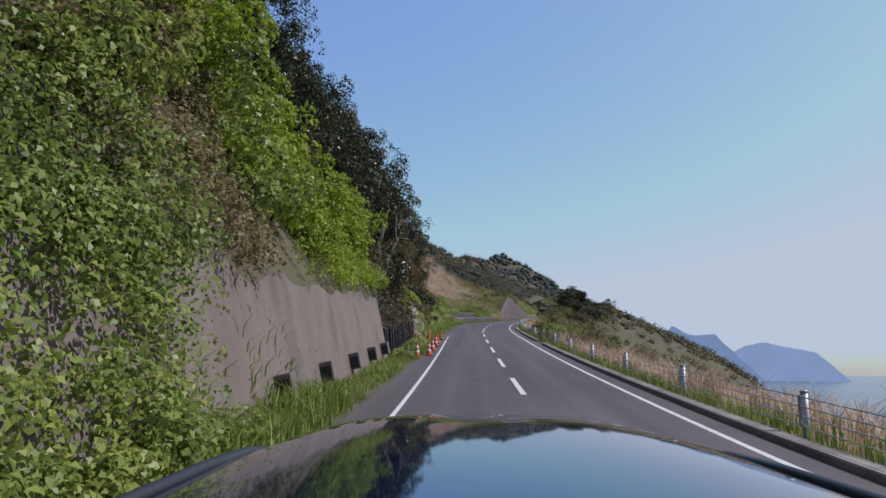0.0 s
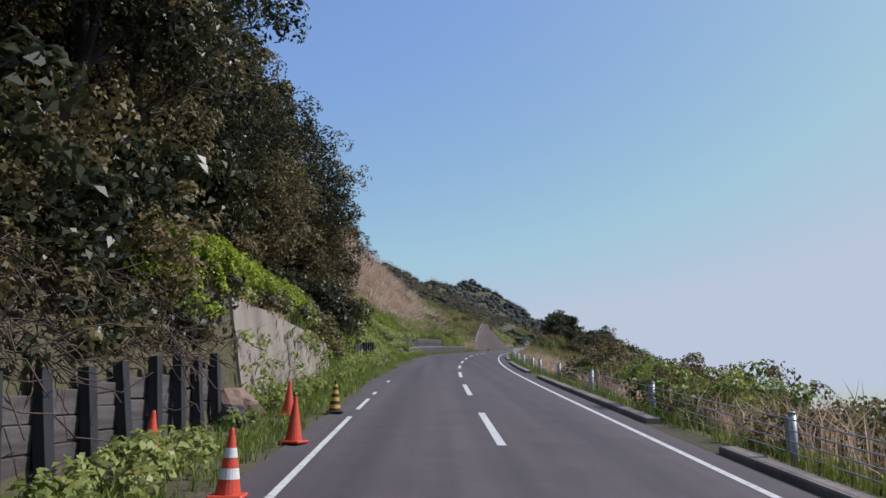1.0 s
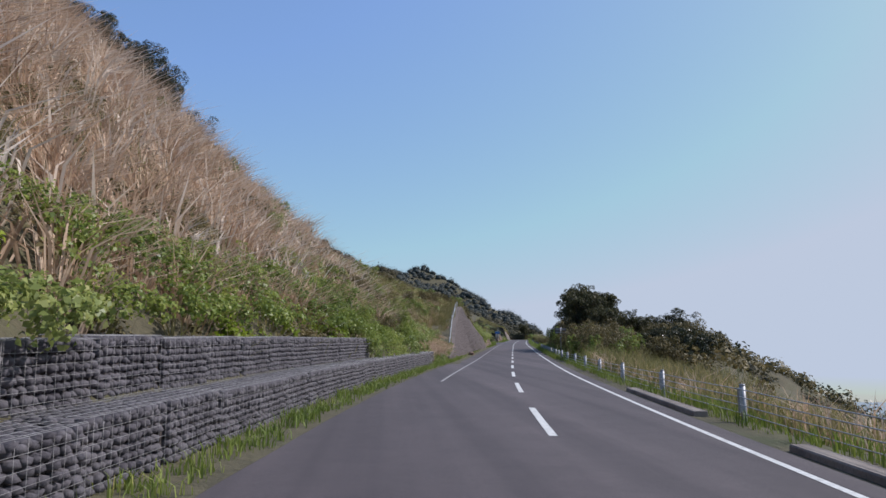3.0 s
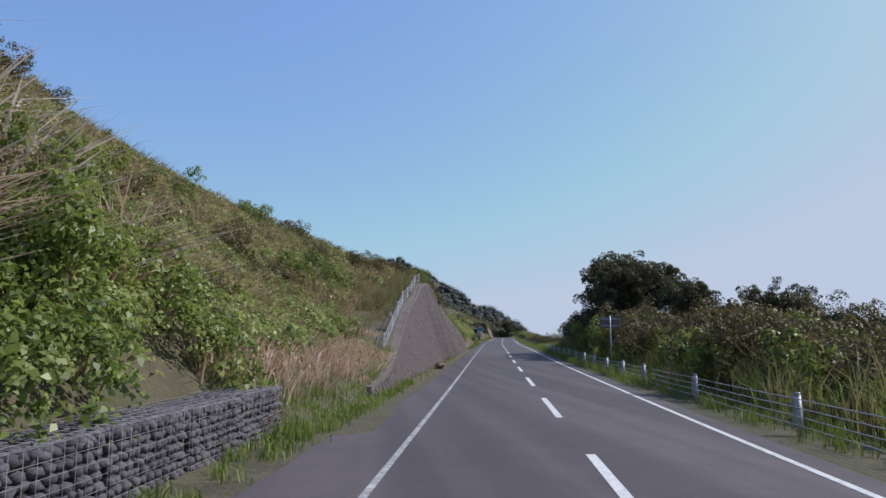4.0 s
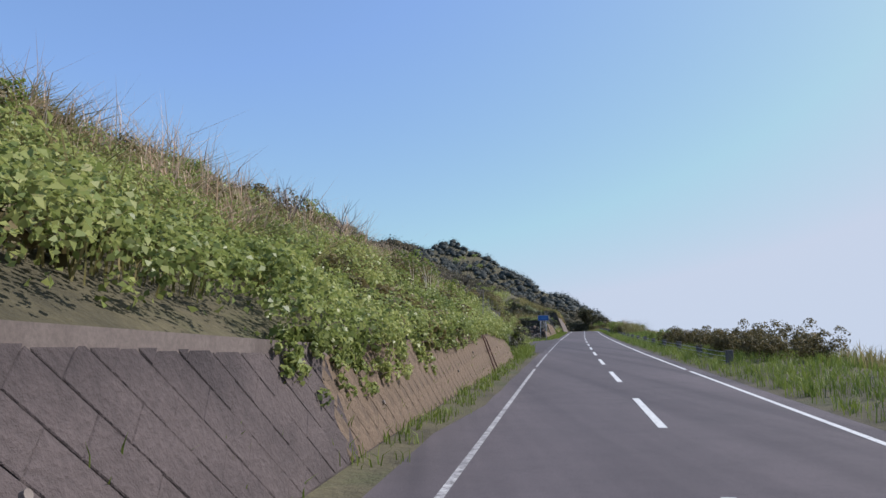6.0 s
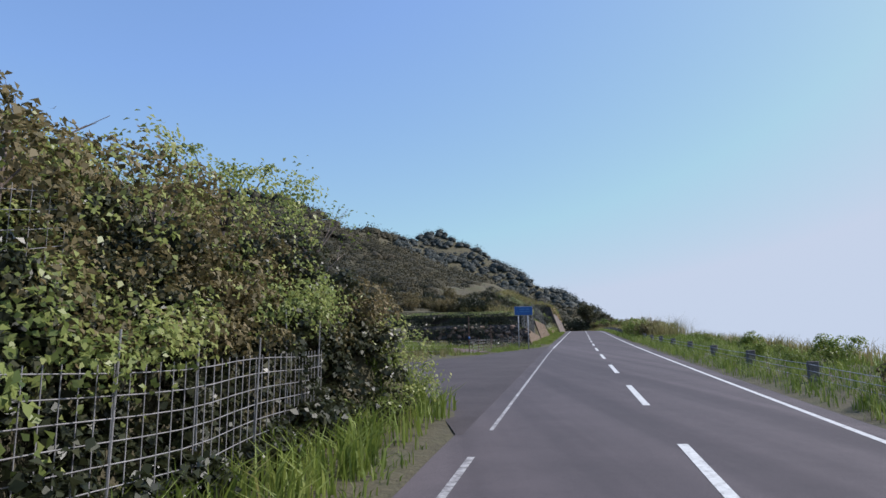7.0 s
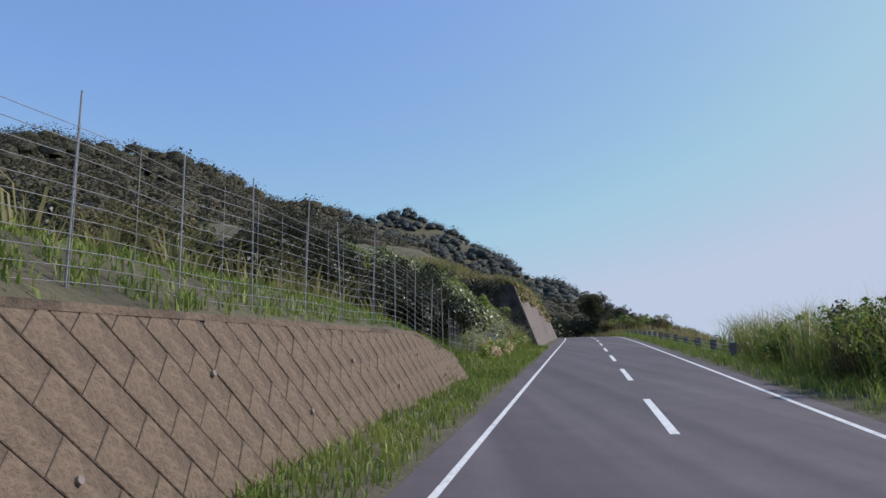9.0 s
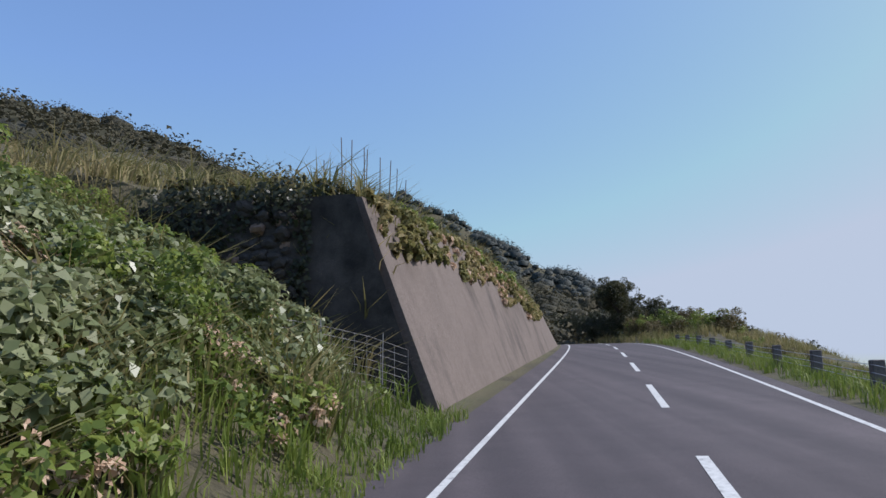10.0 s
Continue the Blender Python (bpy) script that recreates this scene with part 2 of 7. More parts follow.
def ramp(tree, source, stops):
    r = tree.nodes.new("ShaderNodeValToRGB")
    while len(r.color_ramp.elements) < len(stops):
        r.color_ramp.elements.new(0.5)
    for e, (p, c) in zip(r.color_ramp.elements, stops):
        e.position, e.color = p, (*c, 1)
    tree.links.new(source, r.inputs[0])
    return r.outputs[0]


def noise_tex(tree, scale, detail=5.0, rough=0.6, stretch=None, coord="Object"):
    n = node(tree, "ShaderNodeTexNoise", Scale=scale, Detail=detail, Roughness=rough)
    c = tree.nodes.new("ShaderNodeTexCoord")
    src = c.outputs[coord]
    if stretch:
        mp = tree.nodes.new("ShaderNodeMapping")
        mp.inputs["Scale"].default_value = stretch
        tree.links.new(src, mp.inputs[0])
        src = mp.outputs[0]
    tree.links.new(src, n.inputs["Vector"])
    return n.outputs["Fac"]


def mix(tree, fac, a, b, how='MIX'):
    n = tree.nodes.new("ShaderNodeMix")
    n.data_type, n.blend_type = 'RGBA', how
    if isinstance(fac, float):
        n.inputs[0].default_value = fac
    else:
        tree.links.new(fac, n.inputs[0])
    for i, v in ((6, a), (7, b)):
        if isinstance(v, tuple):
            n.inputs[i].default_value = (*v, 1)
        else:
            tree.links.new(v, n.inputs[i])
    return n.outputs[2]


def bump(tree, b, height, strength=0.4, distance=0.02):
    n = node(tree, "ShaderNodeBump", Strength=strength, Distance=distance)
    tree.links.new(height, n.inputs["Height"])
    tree.links.new(n.outputs[0], b.inputs["Normal"])


def mottled(name, dark, light, big=0.5, fine=18.0, rough=0.9, bumps=0.4, depth=0.02, third=None, metal=0.0, stretch=None):
    """A mineral or painted surface: stains at one scale, grain at another."""
    m, t, b = material(name, rough, metal)
    wide, grain = noise_tex(t, big, 6, 0.65, stretch), noise_tex(t, fine, 4, 0.7)
    c = ramp(t, wide, [(0.32, dark), (0.68, light)] if not third else [(0.3, dark), (0.5, light), (0.72, third)])
    g = ramp(t, grain, [(0.3, (0.76, 0.76, 0.76)), (0.7, (1.16, 1.16, 1.16))])
    t.links.new(mix(t, 1.0, c, g, 'MULTIPLY'), b.inputs["Base Color"])
    bump(t, b, grain, bumps, depth)
    return m


def leafy(name, stops, rough=0.5, through=0.3, patch=0.25, each=0.4):
    """Leaves or blades: a colour for each one, for each tuft, and drifts of colour over the whole."""
    m, t, b = material(name, rough, spec=0.35)
    geo = t.nodes.new("ShaderNodeNewGeometry")
    add = t.nodes.new("ShaderNodeMath")
    add.operation = 'MULTIPLY_ADD'
    t.links.new(geo.outputs["Random Per Island"], add.inputs[0])
    add.inputs[1].default_value = each
    last = None
    for scale, much in ((patch, 0.95), (patch * 7, 0.65)):
        lift = t.nodes.new("ShaderNodeMath")
        lift.operation = 'MULTIPLY_ADD'
        t.links.new(noise_tex(t, scale, 3, 0.6), lift.inputs[0])
        lift.inputs[1].default_value = much
        if last:
            t.links.new(last, lift.inputs[2])
        else:
            lift.inputs[2].default_value = -0.3 - each / 2
        last = lift.outputs[0]
    t.links.new(last, add.inputs[2])
    c = ramp(t, add.outputs[0], stops)
    t.links.new(c, b.inputs["Base Color"])
    tr = t.nodes.new("ShaderNodeBsdfTranslucent")
    t.links.new(c, tr.inputs[0])
    mx = t.nodes.new("ShaderNodeMixShader")
    mx.inputs[0].default_value = through
    t.links.new(b.outputs[0], mx.inputs[1])
    t.links.new(tr.outputs[0], mx.inputs[2])
    t.links.new(mx.outputs[0], t.nodes["Material Output"].inputs[0])
    return m


def asphalt():
    m, t, b = material("asphalt", 0.85)
    big, mid, grit = noise_tex(t, 0.12, 5, 0.6, (1, 0.25, 1)), noise_tex(t, 1.1, 5, 0.7), noise_tex(t, 90, 2, 0.6)
    c = ramp(t, big, [(0.3, (0.056, 0.046, 0.050)), (0.7, (0.092, 0.077, 0.081))])
    c = mix(t, 1.0, c, ramp(t, mid, [(0.3, (0.86, 0.86, 0.86)), (0.7, (1.12, 1.1, 1.1))]), 'MULTIPLY')
    c = mix(t, 1.0, c, ramp(t, grit, [(0.3, (0.6, 0.6, 0.6)), (0.7, (1.45, 1.45, 1.45))]), 'MULTIPLY')
    worn = noise_tex(t, 1.3, 3, 0.5, (1, 0.015, 0.02))
    c = mix(t, 1.0, c, ramp(t, worn, [(0.35, (0.76, 0.75, 0.77)), (0.65, (1.18, 1.17, 1.16))]), 'MULTIPLY')
    t.links.new(c, b.inputs["Base Color"])
    bump(t, b, grit, 0.5, 0.006)
    return m


def paint():
    m, t, b = material("road_paint", 0.7)
    wear, grit = noise_tex(t, 9, 6, 0.75), noise_tex(t, 60, 3, 0.7)
    c = ramp(t, wear, [(0.30, (0.22, 0.21, 0.21)), (0.44, (0.52, 0.52, 0.50)), (0.7, (0.70, 0.70, 0.68))])
    t.links.new(c, b.inputs["Base Color"])
    bump(t, b, grit, 0.3, 0.004)
    return m


def dark_asphalt():
    m, t, b = material("old_asphalt", 0.9)
    big, grit = noise_tex(t, 0.35, 6, 0.65), noise_tex(t, 70, 3, 0.7)
    c = ramp(t, big, [(0.3, (0.036, 0.028, 0.029)), (0.55, (0.058, 0.046, 0.047)), (0.75, (0.080, 0.065, 0.062))])
    c = mix(t, 1.0, c, ramp(t, grit, [(0.3, (0.6, 0.6, 0.6)), (0.7, (1.4, 1.4, 1.4))]), 'MULTIPLY')
    t.links.new(c, b.inputs["Base Color"])
    bump(t, b, grit, 0.6, 0.008)
    return m


def worn_paint():
    m, t, b = material("worn_road_paint", 0.75)
    wear, grit = noise_tex(t, 5, 7, 0.8), noise_tex(t, 60, 3, 0.7)
    c = ramp(t, wear, [(0.36, (0.09, 0.08, 0.082)), (0.5, (0.30, 0.29, 0.285)), (0.68, (0.62, 0.61, 0.59))])
    t.links.new(c, b.inputs["Base Color"])
    bump(t, b, grit, 0.3, 0.004)
    return m


ASPHALT, PAINT = asphalt(), paint()
ASPHALT_DARK, PAINT_WORN = dark_asphalt(), worn_paint()
EARTH = mottled("earth", (0.045, 0.040, 0.022), (0.095, 0.082, 0.045), 0.35, 7, 0.95, 0.8, 0.08, third=(0.058, 0.066, 0.024))
TWIG = mottled("dead_twigs", (0.05, 0.034, 0.028), (0.13, 0.09, 0.072), 2.0, 25, 0.95)
DIRT = mottled("dirt_track", (0.085, 0.055, 0.045), (0.16, 0.11, 0.09), 0.4, 14, 0.95)
CONCRETE = mottled("concrete", (0.075, 0.058, 0.051), (0.155, 0.127, 0.113), 0.45, 20, 0.9, 0.35, 0.015, third=(0.115, 0.09, 0.079), stretch=(1, 1, 0.35))
CONCRETE_PALE = mottled("pale_concrete", (0.15, 0.122, 0.105), (0.30, 0.262, 0.228), 0.6, 22, 0.9, 0.35, 0.015, stretch=(1, 1, 0.3))
CONCRETE_OLD = mottled("stained_concrete", (0.05, 0.045, 0.045), (0.14, 0.125, 0.12), 0.5, 22, 0.9, 0.5, 0.02, third=(0.13, 0.11, 0.10), stretch=(1, 1, 0.3))
BLOCK_DARK = mottled("block_concrete", (0.030, 0.023, 0.024), (0.098, 0.077, 0.074), 0.20, 14, 0.92, 1.0, 0.04, third=(0.050, 0.039, 0.040))
BLOCK_WARM = mottled("warm_block_concrete", (0.045, 0.032, 0.022), (0.165, 0.117, 0.078), 0.55, 11, 0.92, 1.0, 0.05, third=(0.095, 0.067, 0.045))
JOINT = mottled("dark_joint", (0.036, 0.029, 0.028), (0.085, 0.068, 0.062), 0.8, 30, 0.95)
STONE = mottled("stone", (0.045, 0.040, 0.050), (0.15, 0.138, 0.152), 1.6, 30, 0.9, 0.6, 0.02)
STONE_BROWN = mottled("brown_stone", (0.14, 0.09, 0.065), (0.32, 0.22, 0.165), 1.6, 30, 0.9, 0.6, 0.02)
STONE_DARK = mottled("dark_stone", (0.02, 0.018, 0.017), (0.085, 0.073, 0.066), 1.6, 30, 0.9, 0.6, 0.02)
STEEL = mottled("galvanised_steel", (0.26, 0.27, 0.29), (0.42, 0.43, 0.46), 3, 60, 0.5, 0.1, 0.002, metal=0.3)
RUST = mottled("rusty_steel", (0.09, 0.05, 0.04), (0.20, 0.12, 0.09), 3, 60, 0.75, 0.2, 0.003, metal=0.3)
BLACK_STEEL = mottled("black_tarred_steel", (0.010, 0.010, 0.014), (0.030, 0.029, 0.034), 1.5, 40, 0.6, 0.3, 0.004)
BOARD = mottled("weathered_board", (0.045, 0.04, 0.04), (0.13, 0.115, 0.11), 1.3, 30, 0.85, 0.5, 0.01, stretch=(0.4, 0.4, 3))
BARK = mottled("bark", (0.032, 0.026, 0.022), (0.095, 0.078, 0.066), 2.5, 25, 0.95, 0.9, 0.03)
WOOD_GREY = mottled("grey_twigs", (0.10, 0.075, 0.062), (0.22, 0.175, 0.15), 2.0, 25, 0.95)
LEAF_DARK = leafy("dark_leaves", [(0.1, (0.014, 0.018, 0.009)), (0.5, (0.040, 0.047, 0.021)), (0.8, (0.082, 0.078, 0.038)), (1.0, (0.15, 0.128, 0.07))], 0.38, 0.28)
LEAF_GREEN = leafy("green_leaves", [(0.1, (0.060, 0.095, 0.022)), (0.45, (0.17, 0.23, 0.045)), (0.8, (0.32, 0.35, 0.08)), (1.0, (0.46, 0.41, 0.15))], 0.45, 0.4)
LEAF_BRIGHT = leafy("bright_leaves", [(0.1, (0.085, 0.135, 0.010)), (0.5, (0.22, 0.30, 0.020)), (1.0, (0.40, 0.44, 0.06))], 0.5, 0.4)
LEAF_SEA = leafy("wind_shaped_leaves", [(0.1, (0.016, 0.021, 0.010)), (0.4, (0.055, 0.060, 0.026)), (0.7, (0.125, 0.115, 0.052)), (1.0, (0.23, 0.19, 0.10))], 0.5, 0.42)
LEAF_OLIVE = leafy("olive_leaves", [(0.1, (0.050, 0.044, 0.020)), (0.5, (0.14, 0.118, 0.048)), (0.85, (0.25, 0.195, 0.095)), (1.0, (0.38, 0.28, 0.17))], 0.6, 0.32)
DRY = leafy("dry_grass", [(0.1, (0.22, 0.135, 0.085)), (0.4, (0.54, 0.375, 0.255)), (0.7, (0.74, 0.57, 0.42)), (1.0, (0.86, 0.73, 0.60))], 0.7, 0.35, 0.9)
GRASS = leafy("green_grass", [(0.1, (0.075, 0.115, 0.02)), (0.45, (0.17, 0.23, 0.04)), (0.8, (0.27, 0.31, 0.07)), (1.0, (0.45, 0.37, 0.16))], 0.6, 0.35, 0.3)
MIXED = leafy("mixed_grass", [(0.1, (0.10, 0.115, 0.035)), (0.4, (0.21, 0.20, 0.07)), (0.7, (0.34, 0.28, 0.13)), (1.0, (0.52, 0.41, 0.25))], 0.65, 0.42, 0.16)
PLUME = leafy("grass_plumes", [(0.1, (0.62, 0.48, 0.36)), (0.5, (0.78, 0.66, 0.54)), (1.0, (0.88, 0.80, 0.72))], 0.7, 0.4, 0.5)
LEAF_IVY = leafy("ivy_leaves", [(0.1, (0.085, 0.125, 0.035)), (0.45, (0.24, 0.29, 0.080)), (0.8, (0.41, 0.43, 0.145)), (1.0, (0.54, 0.47, 0.25))], 0.42, 0.42)
CONCRETE_BROWN = mottled("brown_streaked_concrete", (0.06, 0.047, 0.040), (0.165, 0.132, 0.112), 0.35, 14, 0.9, 0.6, 0.03, third=(0.10, 0.078, 0.065), stretch=(1.2, 1.2, 0.5))
LEAF_PALE = leafy("pale_leaves", [(0.1, (0.07, 0.095, 0.032)), (0.5, (0.21, 0.24, 0.105)), (1.0, (0.47, 0.47, 0.31))], 0.35, 0.3)
WIRE = mottled("dull_wire", (0.20, 0.19, 0.19), (0.38, 0.37, 0.37), 3, 60, 0.55, 0.1, 0.001, metal=0.3)

# ---------------------------------------------------------------- ground, road, sea, hills
def land_sheet(table, edge, subs):
    t = np.array(table, float)
    s = np.unique(np.concatenate([np.arange(-90, 540, 2.0), t[:, 0]]))
    row = np.stack([np.interp(s, t[:, 0], t[:, k]) for k in range(1, 11)], -1)
    ds = np.concatenate([np.full((len(s), 1), edge), row[:, 0::2]], 1)
    zs = np.concatenate([np.full((len(s), 1), -0.02), row[:, 1::2]], 1)
    cd, cz = [], []
    for k, n in enumerate(subs):
        for u in np.arange(n) / n:
            cd.append(ds[:, k] * (1 - u) + ds[:, k + 1] * u)
            cz.append(zs[:, k] * (1 - u) + zs[:, k + 1] * u)
    cd.append(ds[:, 5])
    cz.append(zs[:, 5])
    d, z = np.stack(cd, 1), np.stack(cz, 1)
    p = at(s[:, None] + 0 * d, d, z)
    rough = np.clip((np.abs(d) - 7) / 10, 0, 1)
    if edge < 0:
        rough = rough * np.clip(np.maximum((248 - s) / 4, np.maximum((s - 316) / 6, (-30 - d.T) / 12)), 0, 1).T
    lump = np.array([noise.noise(Vector(q) * 0.22) + 0.5 * noise.noise(Vector(q) * 0.6) for q in p.reshape(-1, 3)]).reshape(d.shape)
    p[..., 2] += lump * rough * 0.9
    return p


def build_ground():
    lv, lf = sheet(land_sheet(LEFT, -3.3, (2, 3, 5, 12, 8)))
    rv, rf = sheet(land_sheet(RIGHT, 3.3, (2, 4, 5, 8, 8)))
    bed_s = np.arange(-90, 541, 2.0)
    bed = np.stack([at(bed_s, -3.3, -0.02), at(bed_s, 0, -0.02), at(bed_s, 3.3, -0.02)], 1)
    bv, bf = sheet(bed)
    v = np.concatenate([lv, rv, bv])
    f = np.concatenate([lf[:, ::-1], rf + len(lv), bf + len(lv) + len(rv)])
    thing("ground", mesh_np("ground", v, f, True), EARTH, "dry earth and grass slopes above and below the road", "ground", kind="structure")


def build_inland():
    """The high land behind the slopes, out of sight from the road."""
    y = np.concatenate([np.arange(-2600, -90, 250.0), np.arange(-90, 321, 15.0)])
    s = np.clip(y, -90, 330)
    x0, z0 = np.interp(s, SS, RX), np.interp(s, SS, RZ) + np.interp(s, LT[:, 0], LT[:, 10])
    w = -np.interp(s, LT[:, 0], LT[:, 9])
    rows = []
    for far in (-2.0, 25, 70, 160, 400, 900, 2100):
        lump = np.array([noise.noise((a * 0.012, far * 0.02, 2.0)) for a in y])
        rows.append(np.stack([x0 - w - far, y, z0 - 2.5 - 0.02 * far + (4 if far > 0 else 0) * lump], -1))
    v, f = sheet(np.array(rows))
    thing("inland", mesh_np("inland", v, f, True), EARTH, "scrub-covered high land behind the coast slopes", "ground", kind="structure")
    px, py = RNG.uniform(-420, -30, 2600), RNG.uniform(-150, 320, 2600)
    ps = np.clip(py, -90, 330)
    edge = np.interp(ps, SS, RX) + np.interp(ps, LT[:, 0], LT[:, 9])
    keep = px < edge - 3
    px, py, ps, edge = px[keep], py[keep], ps[keep], edge[keep]
    pz = np.interp(ps, SS, RZ) + np.interp(ps, LT[:, 0], LT[:, 10]) - 3.5 - 0.02 * (edge - px)
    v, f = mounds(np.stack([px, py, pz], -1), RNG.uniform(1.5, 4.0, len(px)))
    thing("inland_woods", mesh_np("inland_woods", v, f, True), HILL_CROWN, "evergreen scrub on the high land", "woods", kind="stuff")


def build_road():
    s = np.arange(-90, 520, 2.0)
    edge = np.interp(s, [-90, 0, 40, 60, 138, 146, 152, 166, 178, 200, 207, 214, 345, 362], [-3.75, -3.75, -3.35, -4.3, -4.3, -4.68, -4.72, -4.66, -4.45, -4.15, -4.0, -3.4, -3.4, -4.1])
    edge = edge + 0.06 * np.array([noise.noise((a * 0.4, 1.0, 0.0)) for a in s])
    d = np.concatenate([edge[:, None], np.repeat(np.linspace(-3.2, 3.35, 9)[None], len(s), 0)], 1)
    v, f = sheet(at(s[:, None], d, 0.035 * (1 - (np.maximum(d, -3.35) / 3.3) ** 2) + 0.012 * (d < -3.3)))
    v2, f2 = sheet(np.stack([at(s, edge, 0.012), at(s, edge - 0.07, -0.06)], 1))
    v3, f3 = sheet(np.stack([at(s, 3.42, -0.06), at(s, 3.35, 0)], 1))
    vv = np.concatenate([v, v2, v3])
    ff = np.concatenate([f, f2 + len(v), f3 + len(v) + len(v2)])
    return thing("road", mesh_np("road", vv, ff[:, ::-1], False), ASPHALT, "worn grey asphalt two-lane coast road", "road", kind="structure")


def stripe(s0, s1, d, w):
    s = np.arange(s0, s1 + 0.01, (s1 - s0) / max(1, round((s1 - s0) / 1.0)))
    z = 0.035 * (1 - (d / 3.3) ** 2) + 0.005
    return sheet(np.stack([at(s, d - w / 2, z), at(s, d + w / 2, z)], 1))


def build_markings(road):
    for k in range(-8, 48):
        v, f = stripe(10 * k, 10 * k + 5, 0, 0.15)
        thing("lane_dash", mesh_np("lane_dash", v, f[:, ::-1]), PAINT, parent=road)
    for d in (-WL, WR):
        spans = [(-90, 34), (35.5, 38.5), (40, 41), (46, 47), (116, 228), (229.5, 244), (246.5, 284), (286, 500)] if d < 0 else [(-90, 225), (226, 500)]
        for a, b in spans:
            v, f = stripe(a, b, d, 0.07 if (a, b) == (246.5, 284) else 0.10 if d < 0 else 0.12)
            thing("edge_line", mesh_np("edge_line", v, f[:, ::-1]), PAINT_WORN if 116 <= a < 286 and d < 0 else PAINT, parent=road)


def build_apron():
    """The side road that joins from the left."""
    rows = []
    for s, far in zip(APRON_S, APRON_D):
        d = np.linspace(-3.3, far, 6)
        rows.append(at(s, d, 0.012 + 0 * d))
    v, f = sheet(np.array(rows))
    thing("side_road", mesh_np("side_road", v, f), ASPHALT_DARK, "dark asphalt side road joining the coast road", "road", kind="structure")


def sea_material():
    m, t, b = material("sea_water", 0.16)
    wide = noise_tex(t, 0.02, 4, 0.6, (1, 0.5, 1))
    t.links.new(ramp(t, wide, [(0.35, (0.035, 0.075, 0.11)), (0.7, (0.06, 0.11, 0.15))]), b.inputs["Base Color"])
    waves = noise_tex(t, 0.16, 7, 0.7, (1, 0.35, 1))
    bump(t, b, waves, 0.9, 1.2)
    return m


def build_sea():
    v, f = sheet(np.array([[(x, y, SEA) for x in (-2200, 0, 400, 1500, 4400)] for y in (-3500, -500, 500, 1500, 4600)], float))
    thing("sea", mesh_np("sea", v, f[:, ::-1]), sea_material(), "calm hazy blue sea below the cliffs", "sea", kind="structure")


RIDGE = [(-330, 380, 58), (-160, 440, 64), (-108, 472, 72), (-97, 477, 85), (-88, 482, 88), (-62, 500, 93), (-36, 513, 93), (-15, 525, 84), (0, 550, 85), (13, 585, 87), (20, 602, 93), (29, 610, 97), (40, 612, 91), (50, 612, 83),
         (66, 603, 74), (84, 600, 63), (94, 598, 58), (82, 520, 40)]


def ridge_height(x, y, line, slope):
    best = np.full(x.shape, -1e3)
    for a, b in zip(line[:-1], line[1:]):
        ax, ay, az = a
        bx, by, bz = b
        u = np.clip(((x - ax) * (bx - ax) + (y - ay) * (by - ay)) / ((bx - ax) ** 2 + (by - ay) ** 2), 0, 1)
        dist = np.hypot(x - ax - u * (bx - ax), y - ay - u * (by - ay))
        best = np.maximum(best, az + u * (bz - az) - slope * np.maximum(dist - 2, 0) - 6 * (1 - np.exp(-dist / 12)))
    return best


def hill_z(x, y):
    z = ridge_height(x, y, RIDGE, 0.46)
    n = np.array([noise.fractal(Vector((a * 0.018, b * 0.018, 3.1)), 0.9, 2.1, 4) for a, b in zip(x.ravel(), y.ravel())]).reshape(x.shape)
    crest = np.interp(x, [20, 30, 47, 63, 71, 77, 84, 92, 97, 104, 120], [130, 95, 86, 74, 65, 60.5, 61.5, 58, 53, 44, 15])
    return np.minimum(z + 3.5 * n, crest + 1.2 * n)


def build_hills():
    xs, ys = np.arange(-330, 121, 6.0), np.arange(330, 820, 6.0)
    x, y = np.meshgrid(xs, ys, indexing="ij")
    z = hill_z(x, y)
    v, f = sheet(np.stack([x, y, z - 1.0], -1))
    thing("hill", mesh_np("hill", v, f[:, ::-1], True), EARTH, "wooded mountain ridge behind the fields", "hill", kind="structure")
    # canopy: many small clumps of leaves over the whole slope
    n = 9500
    px, py = RNG.uniform(-230, 100, n), RNG.uniform(360, 680, n)
    pz = hill_z(px, py)
    gx, gy = hill_z(px + 3, py) - pz, hill_z(px, py + 3) - pz
    keep = (pz > 24) & (gy > -1.2)
    px, py, pz = px[keep], py[keep], pz[keep]
    c, r = np.stack([px, py, pz - 0.4], -1), np.clip(RNG.lognormal(0.9, 0.35, len(px)), 1.3, 4.4) * np.where((px > 6) & (py > 545), 0.8, 1.0)
    far = (px > 6) & (py > 545)
    for pick, crown, leaf, label in ((~far, HILL_CROWN, LEAF_FAR, "olive and brown"), (far, HAZED_CROWN, HAZED_LEAF, "haze-tinted blue-green")):
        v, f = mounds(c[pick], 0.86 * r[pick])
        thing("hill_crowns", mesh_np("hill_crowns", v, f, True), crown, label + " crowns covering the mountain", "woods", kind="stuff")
        v, f = clumps(c[pick], np.minimum(r[pick], 5.0), 44, 0.19)
        thing("hill_woods", mesh_np("hill_woods", v, f), leaf, label + " leaves covering the mountain", "woods", kind="stuff")


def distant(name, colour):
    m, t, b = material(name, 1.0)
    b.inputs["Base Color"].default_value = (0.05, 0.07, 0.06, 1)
    # air haze is put into the colour: the ridge glows pale blue
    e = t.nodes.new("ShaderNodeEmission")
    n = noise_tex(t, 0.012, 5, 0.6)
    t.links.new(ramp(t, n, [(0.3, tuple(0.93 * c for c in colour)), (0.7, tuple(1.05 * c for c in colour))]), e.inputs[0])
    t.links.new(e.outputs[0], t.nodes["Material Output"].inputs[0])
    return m


